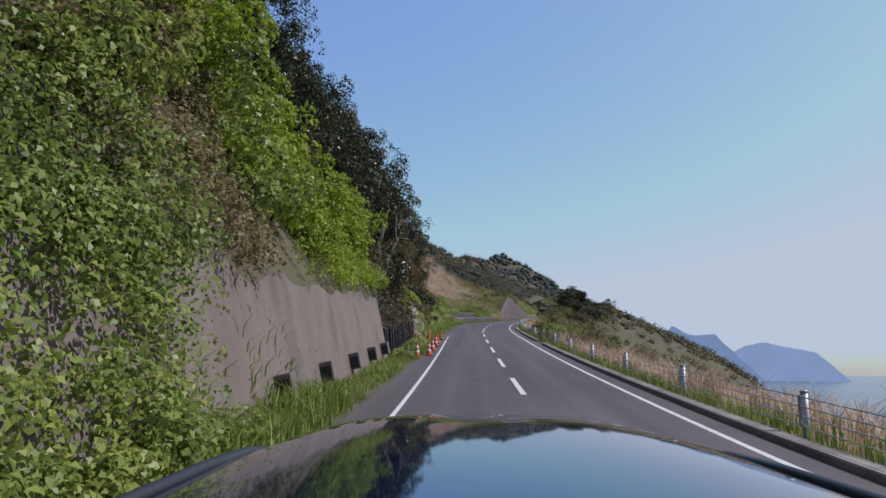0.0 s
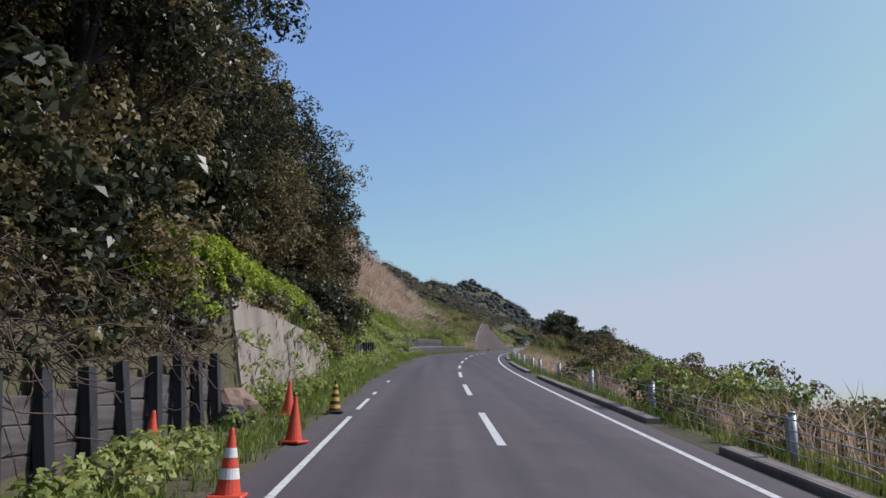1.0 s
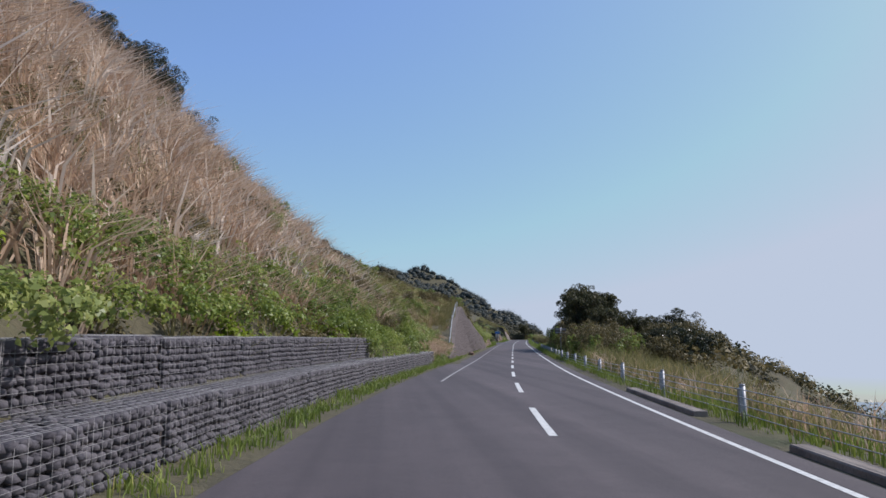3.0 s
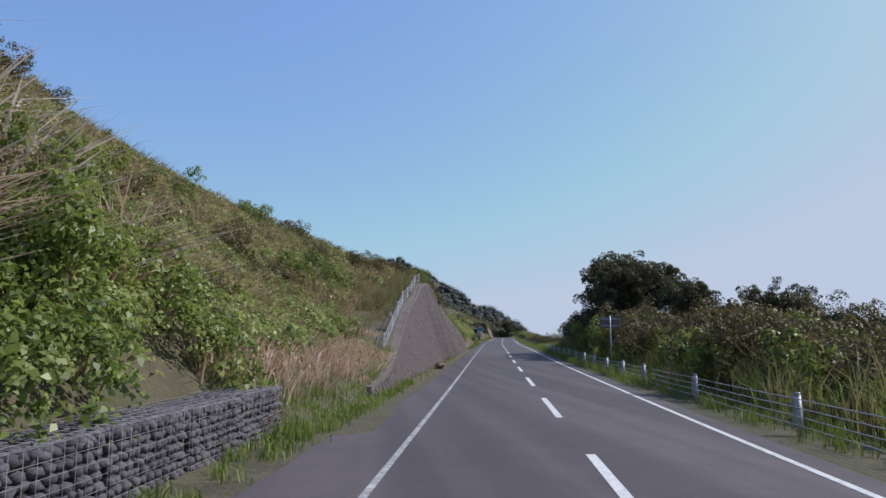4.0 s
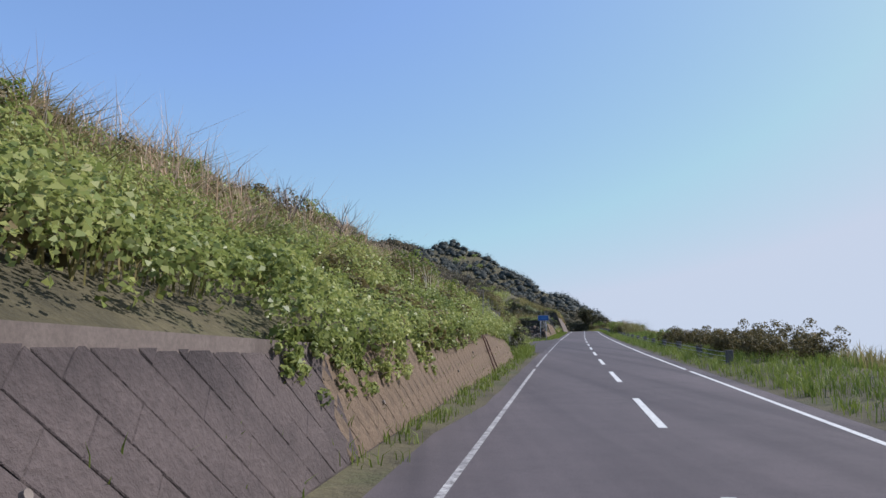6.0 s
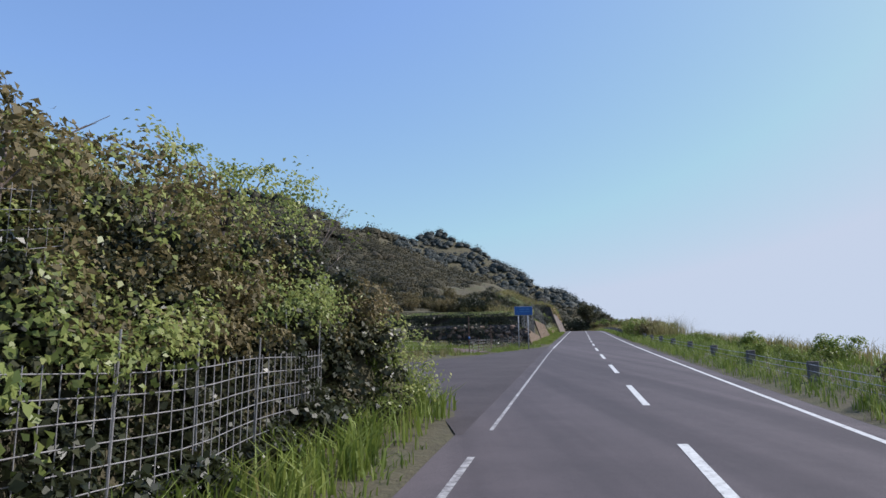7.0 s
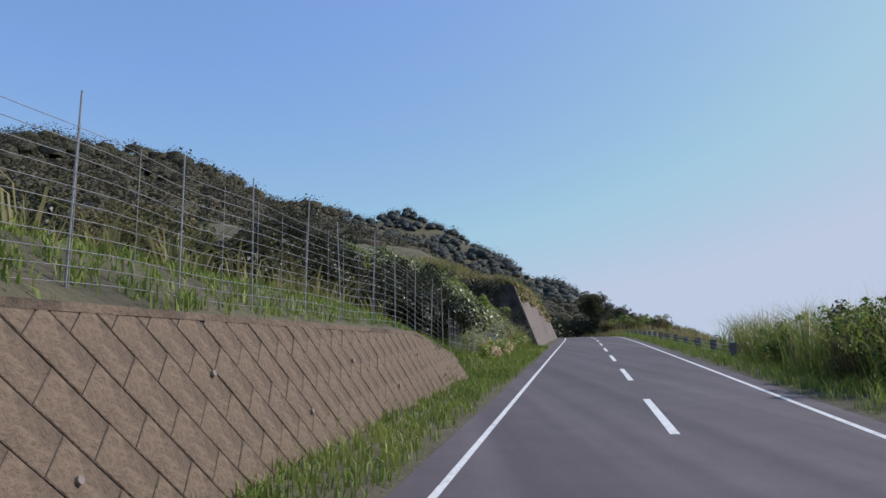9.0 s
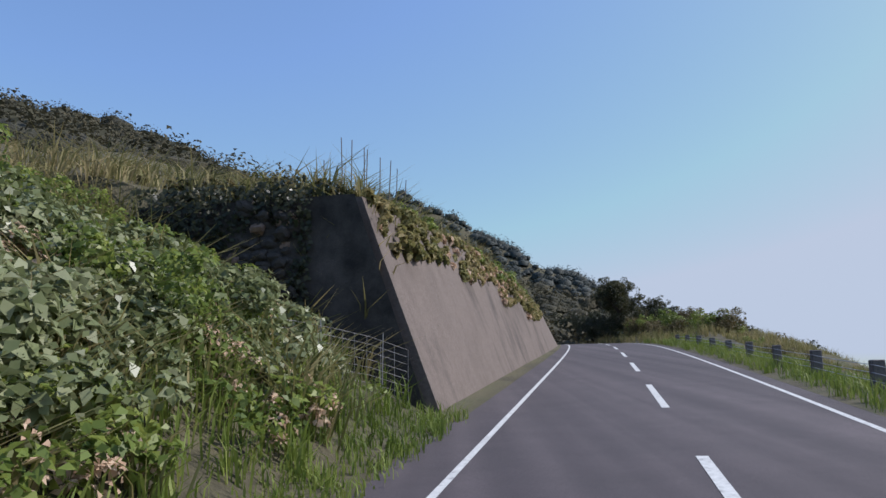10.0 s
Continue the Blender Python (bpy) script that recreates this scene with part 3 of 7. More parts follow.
def mounds(centres, radii):
    """Lumpy low crowns, as trees look from far off."""
    bm = bmesh.new()
    bmesh.ops.create_icosphere(bm, subdivisions=1, radius=1)
    bmesh.ops.delete(bm, geom=[q for q in bm.verts if q.co.z < -0.6], context='VERTS')
    bm.verts.index_update()
    co = np.array([q.co for q in bm.verts])
    tri = np.array([[q.index for q in f.verts] for f in bm.faces])
    bm.free()
    lump = RNG.uniform(0.72, 1.12, (len(centres), len(co), 1))
    v = centres[:, None] + co[None] * lump * radii[:, None, None] * [1, 1, 0.66]
    f = tri[None] + len(co) * np.arange(len(centres))[:, None, None]
    return v.reshape(-1, 3), f.reshape(-1, 3)


def build_headland(line, base_w, mat, label):
    """A far headland: a ridge with falling sides down to the sea."""
    x0, x1 = min(p[0] for p in line) - base_w, max(p[0] for p in line) + base_w
    y0, y1 = min(p[1] for p in line) - base_w, max(p[1] for p in line) + base_w
    step = (x1 - x0) / 70
    x, y = np.meshgrid(np.arange(x0, x1, step), np.arange(y0, y1, step), indexing="ij")
    z = ridge_height(x, y, line, 0.95)
    z += 6 * np.array([noise.fractal(Vector((a * 0.01, b * 0.01, 9.1)), 0.9, 2.1, 4) for a, b in zip(x.ravel(), y.ravel())]).reshape(x.shape)
    v, f = sheet(np.stack([x, y, np.maximum(z, SEA - 4)], -1))
    thing("headland", mesh_np("headland", v, f[:, ::-1], True), mat, label, "headland", kind="structure")


# ---------------------------------------------------------------- plants
def unit(a):
    return a / (np.linalg.norm(a, axis=-1, keepdims=True) + 1e-9)


def leaves(p, normal, size, slim=0.5, droop=0.2, jitter=0.38):
    """One bent four-cornered leaf at each place, facing about along normal."""
    n = len(p)
    normal = unit(normal + RNG.normal(0, jitter, (n, 3)))
    side = unit(np.cross(normal, RNG.normal(0, 1, (n, 3))))
    along = np.cross(side, normal)
    size = np.broadcast_to(size, (n,))[:, None]
    v = np.stack([p - along * size * 0.5, p + side * size * slim * 0.5 + normal * size * 0.12, p + along * size * 0.5 - normal * size * droop, p - side * size * slim * 0.5 + normal * size * 0.12], 1)
    return v.reshape(-1, 3), np.arange(4 * n).reshape(-1, 4)


def tufts(r, lobes, size, count, per=14, tuft=0.42, squash=0.85):
    """Places and directions of leaves that sit in rounded tufts all over the outside of lobes."""
    k = len(lobes)
    out = unit(r.normal(0, 1, (k, per, 3)) + [0, 0, 0.35])
    centre = (lobes[:, None] + out * size[:, None, None] * r.uniform(0.55, 0.95, (k, per, 1)) * [1, 1, squash]).reshape(-1, 3)
    rad = (size[:, None] * r.uniform(0.6, 1.2, (k, per)) * tuft).reshape(-1)
    out = out.reshape(-1, 3)
    weight = rad ** 2
    pick = r.choice(len(centre), count, p=weight / weight.sum())
    q = unit(r.normal(0, 1, (count, 3)) + 0.9 * out[pick] + [0, 0, 0.25])
    return centre[pick] + q * rad[pick][:, None] * r.uniform(0.7, 1.08, (count, 1)), q


def clumps(centres, radii, per, leaf):
    """Ragged half-round tufts of leaves."""
    n = len(centres)
    q = unit(RNG.normal(0, 1, (n, per, 3)))
    q[..., 2] = np.abs(q[..., 2]) * 0.95
    r = radii[:, None, None] * RNG.uniform(0.55, 1.12, (n, per, 1))
    p = centres[:, None] + q * r
    return leaves(p.reshape(-1, 3), (q + [0, 0, 0.3]).reshape(-1, 3), np.repeat(radii * leaf, per) * RNG.uniform(0.6, 1.3, n * per), 0.8)


def scrub(name, mat, label, areas, per=90, leaf=0.24):
    """Scrub too dense to count. areas: (count, s0, s1, d0, d1, smallest and largest radius)."""
    cs, rs = [], []
    for n, s0, s1, d0, d1, r0, r1 in areas:
        s, d = spread(n, s0, s1, d0, d1)
        keep = ~(bare(s, d) | bare(s, d + r1) | bare(s, d - r1))
        s, d = s[keep], d[keep]
        cs.append(at(s, d, ground_z(s, d) - 0.1))
        rs.append(RNG.uniform(r0, r1, len(s)))
    v, f = clumps(np.concatenate(cs), np.concatenate(rs), per, leaf)
    return thing(name, mesh_np(name, v, f), mat, label, "scrub", kind="stuff")


def blades(p, length, width, lean, mat_dir=None):
    """Bent grass blades: three triangles each."""
    n = len(p)
    length, width = np.broadcast_to(length, (n,))[:, None], np.broadcast_to(width, (n,))[:, None]
    a = RNG.uniform(0, 2 * math.pi, n)
    side = np.stack([np.cos(a), np.sin(a), 0 * a], -1)
    b = RNG.uniform(0, 2 * math.pi, n)
    tilt = np.stack([np.cos(b), np.sin(b), 0 * b], -1) * RNG.uniform(0, 1, (n, 1)) * lean
    if mat_dir is not None:
        tilt = tilt + mat_dir
    tilt = tilt * np.minimum(1, 0.72 / (np.linalg.norm(tilt, axis=1, keepdims=True) + 1e-6))
    up = np.array([0, 0, 1.0])
    mid = p + (up + 0.5 * tilt) * length * 0.55
    tip = p + (up * 0.9 + 1.5 * tilt) * length * 0.95
    v = np.stack([p - side * width * 0.5, p + side * width * 0.5, mid + side * width * 0.45, mid - side * width * 0.45, tip], 1)
    k = 5 * np.arange(n)[:, None]
    f = np.stack([k + [0, 1, 2], k + [0, 2, 3], k + [3, 2, 4]], 1)
    return v.reshape(-1, 3), f.reshape(-1, 3)


def spread(n, s0, s1, d0, d1):
    s, d = RNG.uniform(s0, s1, n), RNG.uniform(d0, d1, n)
    return s, d


def out_normal(s, d):
    """The land's outward direction at places beside the road."""
    e = 0.6
    z = (ground_z(s, d + e) - ground_z(s, d - e)) / (2 * e)
    a = np.interp(s, SS, PSI)
    right = np.stack([np.cos(a), np.sin(a), 0 * a], -1)
    return unit(np.array([0, 0, 1.0]) - right * z[:, None])


TRACK_S = [280, 282, 284, 287.5, 293.5, 300, 307, 313]
TRACK_L = [-8.8, -9.9, -11.6, -14.8, -19.6, -25.4, -31.0, -36.5]
TRACK_R = [-6.3, -6.9, -8.2, -11.0, -15.8, -21.0, -27.0, -33.0]
APRON_S = [246, 249, 250, 253, 258, 261, 263, 266, 269.2, 273.4, 275.4, 279, 281.4, 283, 288, 291]
APRON_D = [-3.4, -4.2, -30, -30, -20, -12.0, -10.4, -10.2, -9.5, -8.0, -7.2, -6.3, -5.85, -5.2, -4.0, -3.4]


def bare(s, d):
    """Where wheels keep the ground free of grass: the farm track and the side road."""
    track = (s > 279) & (s < 313) & (d > np.interp(s, TRACK_S, TRACK_L)) & (d < np.interp(s, TRACK_S, TRACK_R))
    apron = (s > 250) & (s < 290) & (d < 0) & (d > np.interp(s, APRON_S, APRON_D) - 0.05)
    return track | apron


def grass_patch(name, mat, label, areas, length, width, lean, tuft=6, bow=0.0, fan=0.0, wide=0.09):
    """areas: (s0, s1, d0, d1, tufts per square metre)."""
    ps, ls, fs = [], [], []
    for s0, s1, d0, d1, per in areas:
        n = int((s1 - s0) * abs(d1 - d0) * per)
        s, d = spread(n, s0, s1, d0, d1)
        keep = ~bare(s, d)
        s, d = s[keep], d[keep]
        n = len(s)
        big = 0.55 + 0.9 * np.array([noise.noise(Vector((a * 0.35, b * 0.5, 4.0))) * 0.5 + 0.5 for a, b in zip(s, d)])
        off = RNG.normal(0, wide, (n * tuft, 2))
        s, d = np.repeat(s, tuft) + off[:, 1], np.repeat(d, tuft) + off[:, 0]
        fs.append(np.concatenate([off / wide * fan * 0.35, 0 * off[:, :1]], 1))
        ps.append(at(s, d, ground_z(s, d) - 0.03))
        ls.append(np.repeat(big, tuft))
    p, k = np.concatenate(ps), np.concatenate(ls)
    v, f = blades(p, k * RNG.uniform(length[0], length[1], len(p)), RNG.uniform(width * 0.6, width * 1.3, len(p)), lean, np.concatenate(fs) + np.array([bow, -0.3 * bow, 0]))
    return thing(name, mesh_np(name, v, f), mat, label, "grass", kind="stuff")


def creeper(name, mat, label, areas, leaf, thick, per, cut=-0.38, drift=8.0):
    """A cover of leaves over banks and walls. areas: (s0, s1, d0, d1, z above the land)."""
    ps, ns = [], []
    for s0, s1, d0, d1, up in areas:
        area = (s1 - s0) * abs(d1 - d0) * 1.6
        tuft = 24
        n = int(area * per / tuft)
        s, d = spread(n, s0, s1, d0, d1)
        nz = np.array([noise.noise(Vector((a * 0.45, b * 0.6, drift))) for a, b in zip(s, d)])
        keep = nz > cut
        s, d, nz = s[keep], d[keep], nz[keep]
        nrm = out_normal(s, d)
        depth = (0.2 + 0.8 * (nz - cut)) * thick * RNG.random(len(s)) ** 0.5
        rad = np.minimum(0.42, thick * 0.5) * RNG.uniform(0.45, 1.1, len(s))
        base = at(s, d, ground_z(s, d) + up) + nrm * depth[:, None]
        q = unit(RNG.normal(0, 1, (len(s), tuft, 3)) + 0.9 * nrm[:, None] + [0, 0, 0.3])
        ps.append((base[:, None] + q * rad[:, None, None] * RNG.uniform(0.6, 1.1, (len(s), tuft, 1))).reshape(-1, 3))
        ns.append(q.reshape(-1, 3))
    p, nn = np.concatenate(ps), np.concatenate(ns)
    v, f = leaves(p, nn + [0, 0, 0.2], RNG.uniform(leaf * 0.7, leaf * 1.6, len(p)), 0.7)
    return thing(name, mesh_np(name, v, f), mat, label, "creeper", kind="stuff")


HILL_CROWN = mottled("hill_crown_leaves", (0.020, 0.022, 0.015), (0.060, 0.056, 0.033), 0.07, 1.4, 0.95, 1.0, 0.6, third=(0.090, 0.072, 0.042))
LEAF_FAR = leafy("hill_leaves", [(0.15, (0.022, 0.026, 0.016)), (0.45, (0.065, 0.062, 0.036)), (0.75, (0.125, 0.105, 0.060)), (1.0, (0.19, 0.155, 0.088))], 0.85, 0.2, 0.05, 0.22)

# the far ridge's blue air haze is put into these leaf colours
HAZED_CROWN = mottled("hazed_crown", (0.016, 0.024, 0.021), (0.030, 0.040, 0.036), 0.05, 0.8, 0.75, 0.5, 0.4, third=(0.040, 0.047, 0.039))
HAZED_LEAF = leafy("hazed_leaves", [(0.15, (0.016, 0.024, 0.021)), (0.5, (0.036, 0.046, 0.040)), (1.0, (0.066, 0.074, 0.060))], 0.6, 0.2, 0.05, 0.22)

build_ground()
ROAD = build_road()
build_markings(ROAD)
build_apron()
build_sea()
build_inland()
build_hills()
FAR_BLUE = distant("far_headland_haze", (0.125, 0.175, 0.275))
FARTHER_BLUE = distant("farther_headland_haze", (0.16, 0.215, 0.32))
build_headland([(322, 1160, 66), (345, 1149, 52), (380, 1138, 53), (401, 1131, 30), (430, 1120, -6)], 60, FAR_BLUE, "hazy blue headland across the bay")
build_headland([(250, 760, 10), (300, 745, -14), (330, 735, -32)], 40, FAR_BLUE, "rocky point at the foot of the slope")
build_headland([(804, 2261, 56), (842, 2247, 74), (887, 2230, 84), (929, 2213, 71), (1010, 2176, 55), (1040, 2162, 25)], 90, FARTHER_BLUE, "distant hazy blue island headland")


# ---------------------------------------------------------------- plants beside the road
def shrub_mesh(name, seed, radius, count, leaf, flat=0.8, k=9):
    """A bush: several lobes of leaves, ragged outside, with gaps."""
    r = np.random.default_rng(seed)
    lobes = r.normal(0, 0.45, (k, 3)) * radius
    lobes[:, 2] = np.abs(lobes[:, 2]) * flat + radius * 0.45
    size = r.uniform(0.35, 0.62, k) * radius * (9 / k) ** 0.4
    p, q = tufts(r, lobes, size, count, 12, 0.46, flat)
    p[:, 2] = np.maximum(p[:, 2], 0.02 * radius)
    v, f = leaves(p, q + [0, 0, 0.2], r.uniform(0.7, 1.5, count) * leaf, 0.6)
    return mesh_np(name, v, f)


def stem_mesh(name, seed, radius, count=7):
    r = np.random.default_rng(seed)
    bm = None
    for _ in range(count):
        a, b = r.uniform(0, 6.28), r.uniform(0.2, 0.6)
        top = Vector((math.cos(a) * b * radius, math.sin(a) * b * radius, radius * r.uniform(0.6, 1.0)))
        bm = rod((0, 0, -0.1), top, 0.03 * radius, 0.008 * radius, 5, bm)
    me = bpy.data.meshes.new(name)
    bm.to_mesh(me)
    bm.free()
    me.materials.append(BARK)
    return me


def bush(seed, radius, count, leaf, mat, label, k=9):
    ob = empty("bush", Matrix.Translation((0, 0, -300)), label, "bush")
    crown = new("crown", shrub_mesh("crown", seed, radius, count, leaf, k=k))
    crown.data.materials.append(mat)
    crown.parent = ob
    base = new("woody_base", stem_mesh("woody_base", seed, radius))
    base.parent = ob
    return ob


def tree(seed, height, spread_r, count, leaf, mat, label, lean=0.0):
    """A tapered trunk with limbs and a crown of many leaves in lobes at the limbs' ends."""
    r = np.random.default_rng(seed)
    ob = empty("tree", Matrix.Translation((0, 0, -300)), label, "tree")
    fork = Vector((lean * height * 0.4, 0, height * 0.42))
    bm = rod((0, 0, -0.5), fork * 0.5 + Vector((0.08, 0.05, 0)), 0.035 * height, 0.026 * height, 8)
    bm = rod(fork * 0.5 + Vector((0.08, 0.05, 0)), fork, 0.026 * height, 0.02 * height, 8, bm)
    part("trunk", bm, BARK, ob, smooth=True)
    tips = []
    for k in range(9):
        bl = None
        a = 2.4 * k + r.uniform(-0.4, 0.4)
        reach = spread_r * r.uniform(0.35, 0.9)
        tip = fork + Vector((math.cos(a) * reach + lean * height * 0.25, math.sin(a) * reach, height * r.uniform(0.12, 0.52)))
        knee = fork.lerp(tip, 0.5) + Vector((r.normal(0, 0.15), r.normal(0, 0.15), 0.12 * height * r.random()))
        bl = rod(fork, knee, 0.013 * height, 0.008 * height, 6, bl)
        bl = rod(knee, tip, 0.008 * height, 0.003 * height, 5, bl)
        for _ in range(5):
            twig = knee.lerp(tip, r.random()) + Vector(r.normal(0, 0.22 * spread_r, 3))
            bl = rod(knee.lerp(tip, 0.5), twig, 0.004 * height, 0.0015 * height, 4, bl)
            tips.append((twig, 0.95))
        tips.append((tip, 1.0))
        part("limb", bl, BARK, ob)
    p, q = tufts(r, np.array([t[0] for t in tips]), spread_r * 0.27 * np.array([t[1] for t in tips]), count, 7, 0.5, 0.7)
    v, f = leaves(p, q + [0, 0, 0.25], r.uniform(0.7, 1.5, count) * leaf, 0.55)
    crown = new("crown", mesh_np("crown", v, f))
    crown.data.materials.append(mat)
    crown.parent = ob
    return ob


def plant(proto, s, d, scale=1.0, sink=0.1, group="", label="", flat=1.0):
    z = float(ground_z(s, d)) - sink
    m = stand(s, d, z, RNG.uniform(0, 360))
    ob = copy_thing(proto, m)
    ob.scale = (scale, scale, scale * flat)
    if group:
        ob["group"] = group
    if label:
        ob["label"] = label
    return ob


def clear(protos):
    for p in protos:
        for o in (*p.children_recursive, p):
            bpy.data.objects.remove(o)


DARK_BUSH = [bush(11 + k, 1.5, 2300, 0.145, LEAF_DARK, "dark evergreen bush on the slope") for k in range(2)]
GREEN_BUSH = [bush(21 + k, 1.4, 2300, 0.135, LEAF_GREEN, "green leafy bush on the bank") for k in range(2)]
OLIVE_BUSH = [bush(31 + k, 1.4, 2200, 0.12, LEAF_OLIVE, "brownish dry scrub bush") for k in range(2)]
BRIGHT_BUSH = [bush(41 + k, 1.5, 2800, 0.13, LEAF_BRIGHT, "bright yellow-green hanging bush above the wall") for k in range(2)]
DARK_TREE = [tree(51 + k, 7.5, 3.3, 7000, 0.17, LEAF_DARK, "dark evergreen tree on the steep bank", 0.25) for k in range(3)]
BIG_BUSH = [bush(71 + k, 3.0, 17000, 0.115, LEAF_DARK, "dense dark rounded tree beside the road", 22) for k in range(2)] + [bush(75, 2.8, 15000, 0.11, LEAF_OLIVE, "dense brownish rounded tree beside the road", 22)]
SEA_TREE = [tree(91 + k, 7.0, 2.9, 15000, 0.15, LEAF_SEA, "olive and dark wind-shaped evergreen tree", -0.05) for k in range(3)]
OLIVE_TREE = [tree(61 + k, 6.5, 2.8, 5500, 0.15, LEAF_OLIVE, "half-bare brownish tree on the steep bank", 0.2) for k in range(2)]


def thicket(protos, count, s0, s1, d0, d1, sizes, label, sink=0.2, flat=1.0):
    """Bushes grown together so that nobody could count them: one object for each kind of leaf."""
    for j, proto in enumerate(protos):
        me = [c for c in proto.children if c.name.startswith("crown")][0].data
        co = np.empty(len(me.vertices) * 3, np.float32)
        me.vertices.foreach_get("co", co)
        co = co.reshape(-1, 3)
        fi = np.empty(len(me.loops), np.int32)
        me.loops.foreach_get("vertex_index", fi)
        fi = fi.reshape(-1, 4)
        vs, fs = [], []
        for k in range(j, count, len(protos)):
            s, d, c, a = RNG.uniform(s0, s1), RNG.uniform(d0, d1), RNG.uniform(*sizes), RNG.uniform(0, 6.28)
            turn = np.array([[math.cos(a), -math.sin(a), 0], [math.sin(a), math.cos(a), 0], [0, 0, flat]])
            vs.append(co @ turn.T * c + at(s, d, float(ground_z(s, d)) - sink))
            fs.append(fi + len(co) * len(fs))
        if vs:
            thing("thicket", mesh_np("thicket", np.concatenate(vs), np.concatenate(fs)), me.materials[0], label, "scrub", kind="stuff")


def scatter(protos, count, s0, s1, d0, d1, sizes, group, sink=0.2, flat=1.0):
    for k in range(count):
        plant(protos[k % len(protos)], RNG.uniform(s0, s1), RNG.uniform(d0, d1), RNG.uniform(*sizes), sink, group, flat=flat)


def plant_left():
    g = "trees on the steep bank"
    for k in range(9):
        plant(DARK_TREE[k % 3], -22 + 4.2 * k + RNG.uniform(-1, 1), RNG.uniform(-15, -11), RNG.uniform(0.75, 1.0), 0.4, g)
    for k in range(22):
        plant((DARK_TREE + OLIVE_TREE)[k % 5], 15.5 + 2.3 * k + RNG.uniform(-0.8, 0.8), RNG.uniform(-9.8, -7.8), RNG.uniform(0.70, 0.92), 0.4, g)
    for k in range(20):
        s = 15 + 2.6 * k + RNG.uniform(-1, 1)
        plant((DARK_TREE + OLIVE_TREE)[(2 * k) % 5], s, RNG.uniform(-13.5, -10.8), float(np.interp(s, [15, 32, 42, 64], [0.8, 0.9, 1.18, 1.12])) * RNG.uniform(0.92, 1.08), 0.4, g)
    for k in range(10):
        plant(DARK_TREE[k % 3], 12 + 5 * k + RNG.uniform(-1, 1), RNG.uniform(-20, -16), RNG.uniform(0.9, 1.2), 0.4, g)
    thicket([OLIVE_BUSH[0], DARK_BUSH[0], OLIVE_BUSH[1]], 72, 13, 62, -13, -6.4, (0.8, 1.4), "tangled brown and dark scrub under the trees")
    thicket([OLIVE_BUSH[0], GREEN_BUSH[0], OLIVE_BUSH[1]], 24, -25, -1, -10, -6.2, (0.6, 1.1), "dry olive bushes above the concrete wall")
    for k, (s, d, c) in enumerate(((55.5, -11.5, 1.25), (59.5, -11.0, 1.2), (66, -10.6, 1.2), (63.5, -9.4, 0.95), (68, -12.5, 1.2), (61, -11.5, 1.1), (57, -12, 1.0))):
        plant(BIG_BUSH[k % 2], s, d, c, 0.5, "dark trees where the wood ends")
    scatter(DARK_BUSH + OLIVE_BUSH, 18, -25, 14, -13, -8.5, (0.8, 1.4), "scrub above the wall")
    scatter(BRIGHT_BUSH, 12, -4, 10, -10.5, -8.0, (0.9, 1.3), "bright bushes above the wall", 0.3)
    scatter(BRIGHT_BUSH, 20, -3, 12.5, -8.4, -6.2, (0.65, 1.05), "bright bushes above the wall", 0.3)
    for k, (s, d, c) in enumerate(((124, -24, 0.7), (127, -24, 0.75), (130, -24.3, 0.8), (133.5, -24.5, 0.85), (137, -24.5, 0.8))):
        plant(BIG_BUSH[k % 2], s, d, c, 0.5, "dark bushes along the crest")
    scatter(GREEN_BUSH + OLIVE_BUSH + GREEN_BUSH, 24, 117, 137, -10.5, -7.0, (0.5, 0.8), "leafy bushes above the gabions", 0.3)
    thicket([GREEN_BUSH[0], OLIVE_BUSH[0], OLIVE_BUSH[1]], 56, 120, 153, -22, -7.6, (0.35, 0.75), "olive and green bushes on the grassy slope")
    scatter(GREEN_BUSH + OLIVE_BUSH, 12, 152, 172, -20, -9, (0.5, 0.9), "bushes on the grassy slope")
    scatter(GREEN_BUSH + OLIVE_BUSH, 26, 176, 214, -13, -6.8, (0.42, 0.72), "bushes on the slope above the wall")
    thicket([OLIVE_BUSH[0], GREEN_BUSH[0]], 20, 214, 242, -12, -6.8, (0.5, 0.8), "dry bushes grown into the ivy bank")
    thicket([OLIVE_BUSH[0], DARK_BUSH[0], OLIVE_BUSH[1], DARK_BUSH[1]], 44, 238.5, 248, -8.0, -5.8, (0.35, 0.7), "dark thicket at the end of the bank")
    for k, (s, d, c) in enumerate(((335.2, -10.6, 0.62), (336.8, -9.2, 0.6), (337.4, -11.8, 0.68), (333.8, -8.6, 0.5), (336.0, -12.4, 0.6), (333.4, -11.0, 0.55), (338, -14, 0.75), (337.4, -9.0, 0.72), (336.6, -7.7, 0.6), (334.8, -7.4, 0.5))):
        plant(BIG_BUSH[k % 2], s, d, c, 0.5, "dark bushes behind the net fence")
    thicket([OLIVE_BUSH[0], DARK_BUSH[0], OLIVE_BUSH[1], DARK_BUSH[1]], 84, 313, 336, -30, -9.5, (0.6, 1.0), "olive and dark scrub behind the net fence", 0.3)
    scatter(DARK_BUSH, 8, 332, 338, -8.2, -6.4, (0.6, 0.95), "dark bushes behind the net fence", 0.3)
    scatter(GREEN_BUSH + BRIGHT_BUSH, 12, 75, 84.5, -9.5, -6.6, (0.55, 0.85), "leafy green bushes above the gabions", 0.3)
    scatter(GREEN_BUSH, 12, 338, 358, -11, -6.5, (0.4, 0.75), "leafy bushes on the bank")
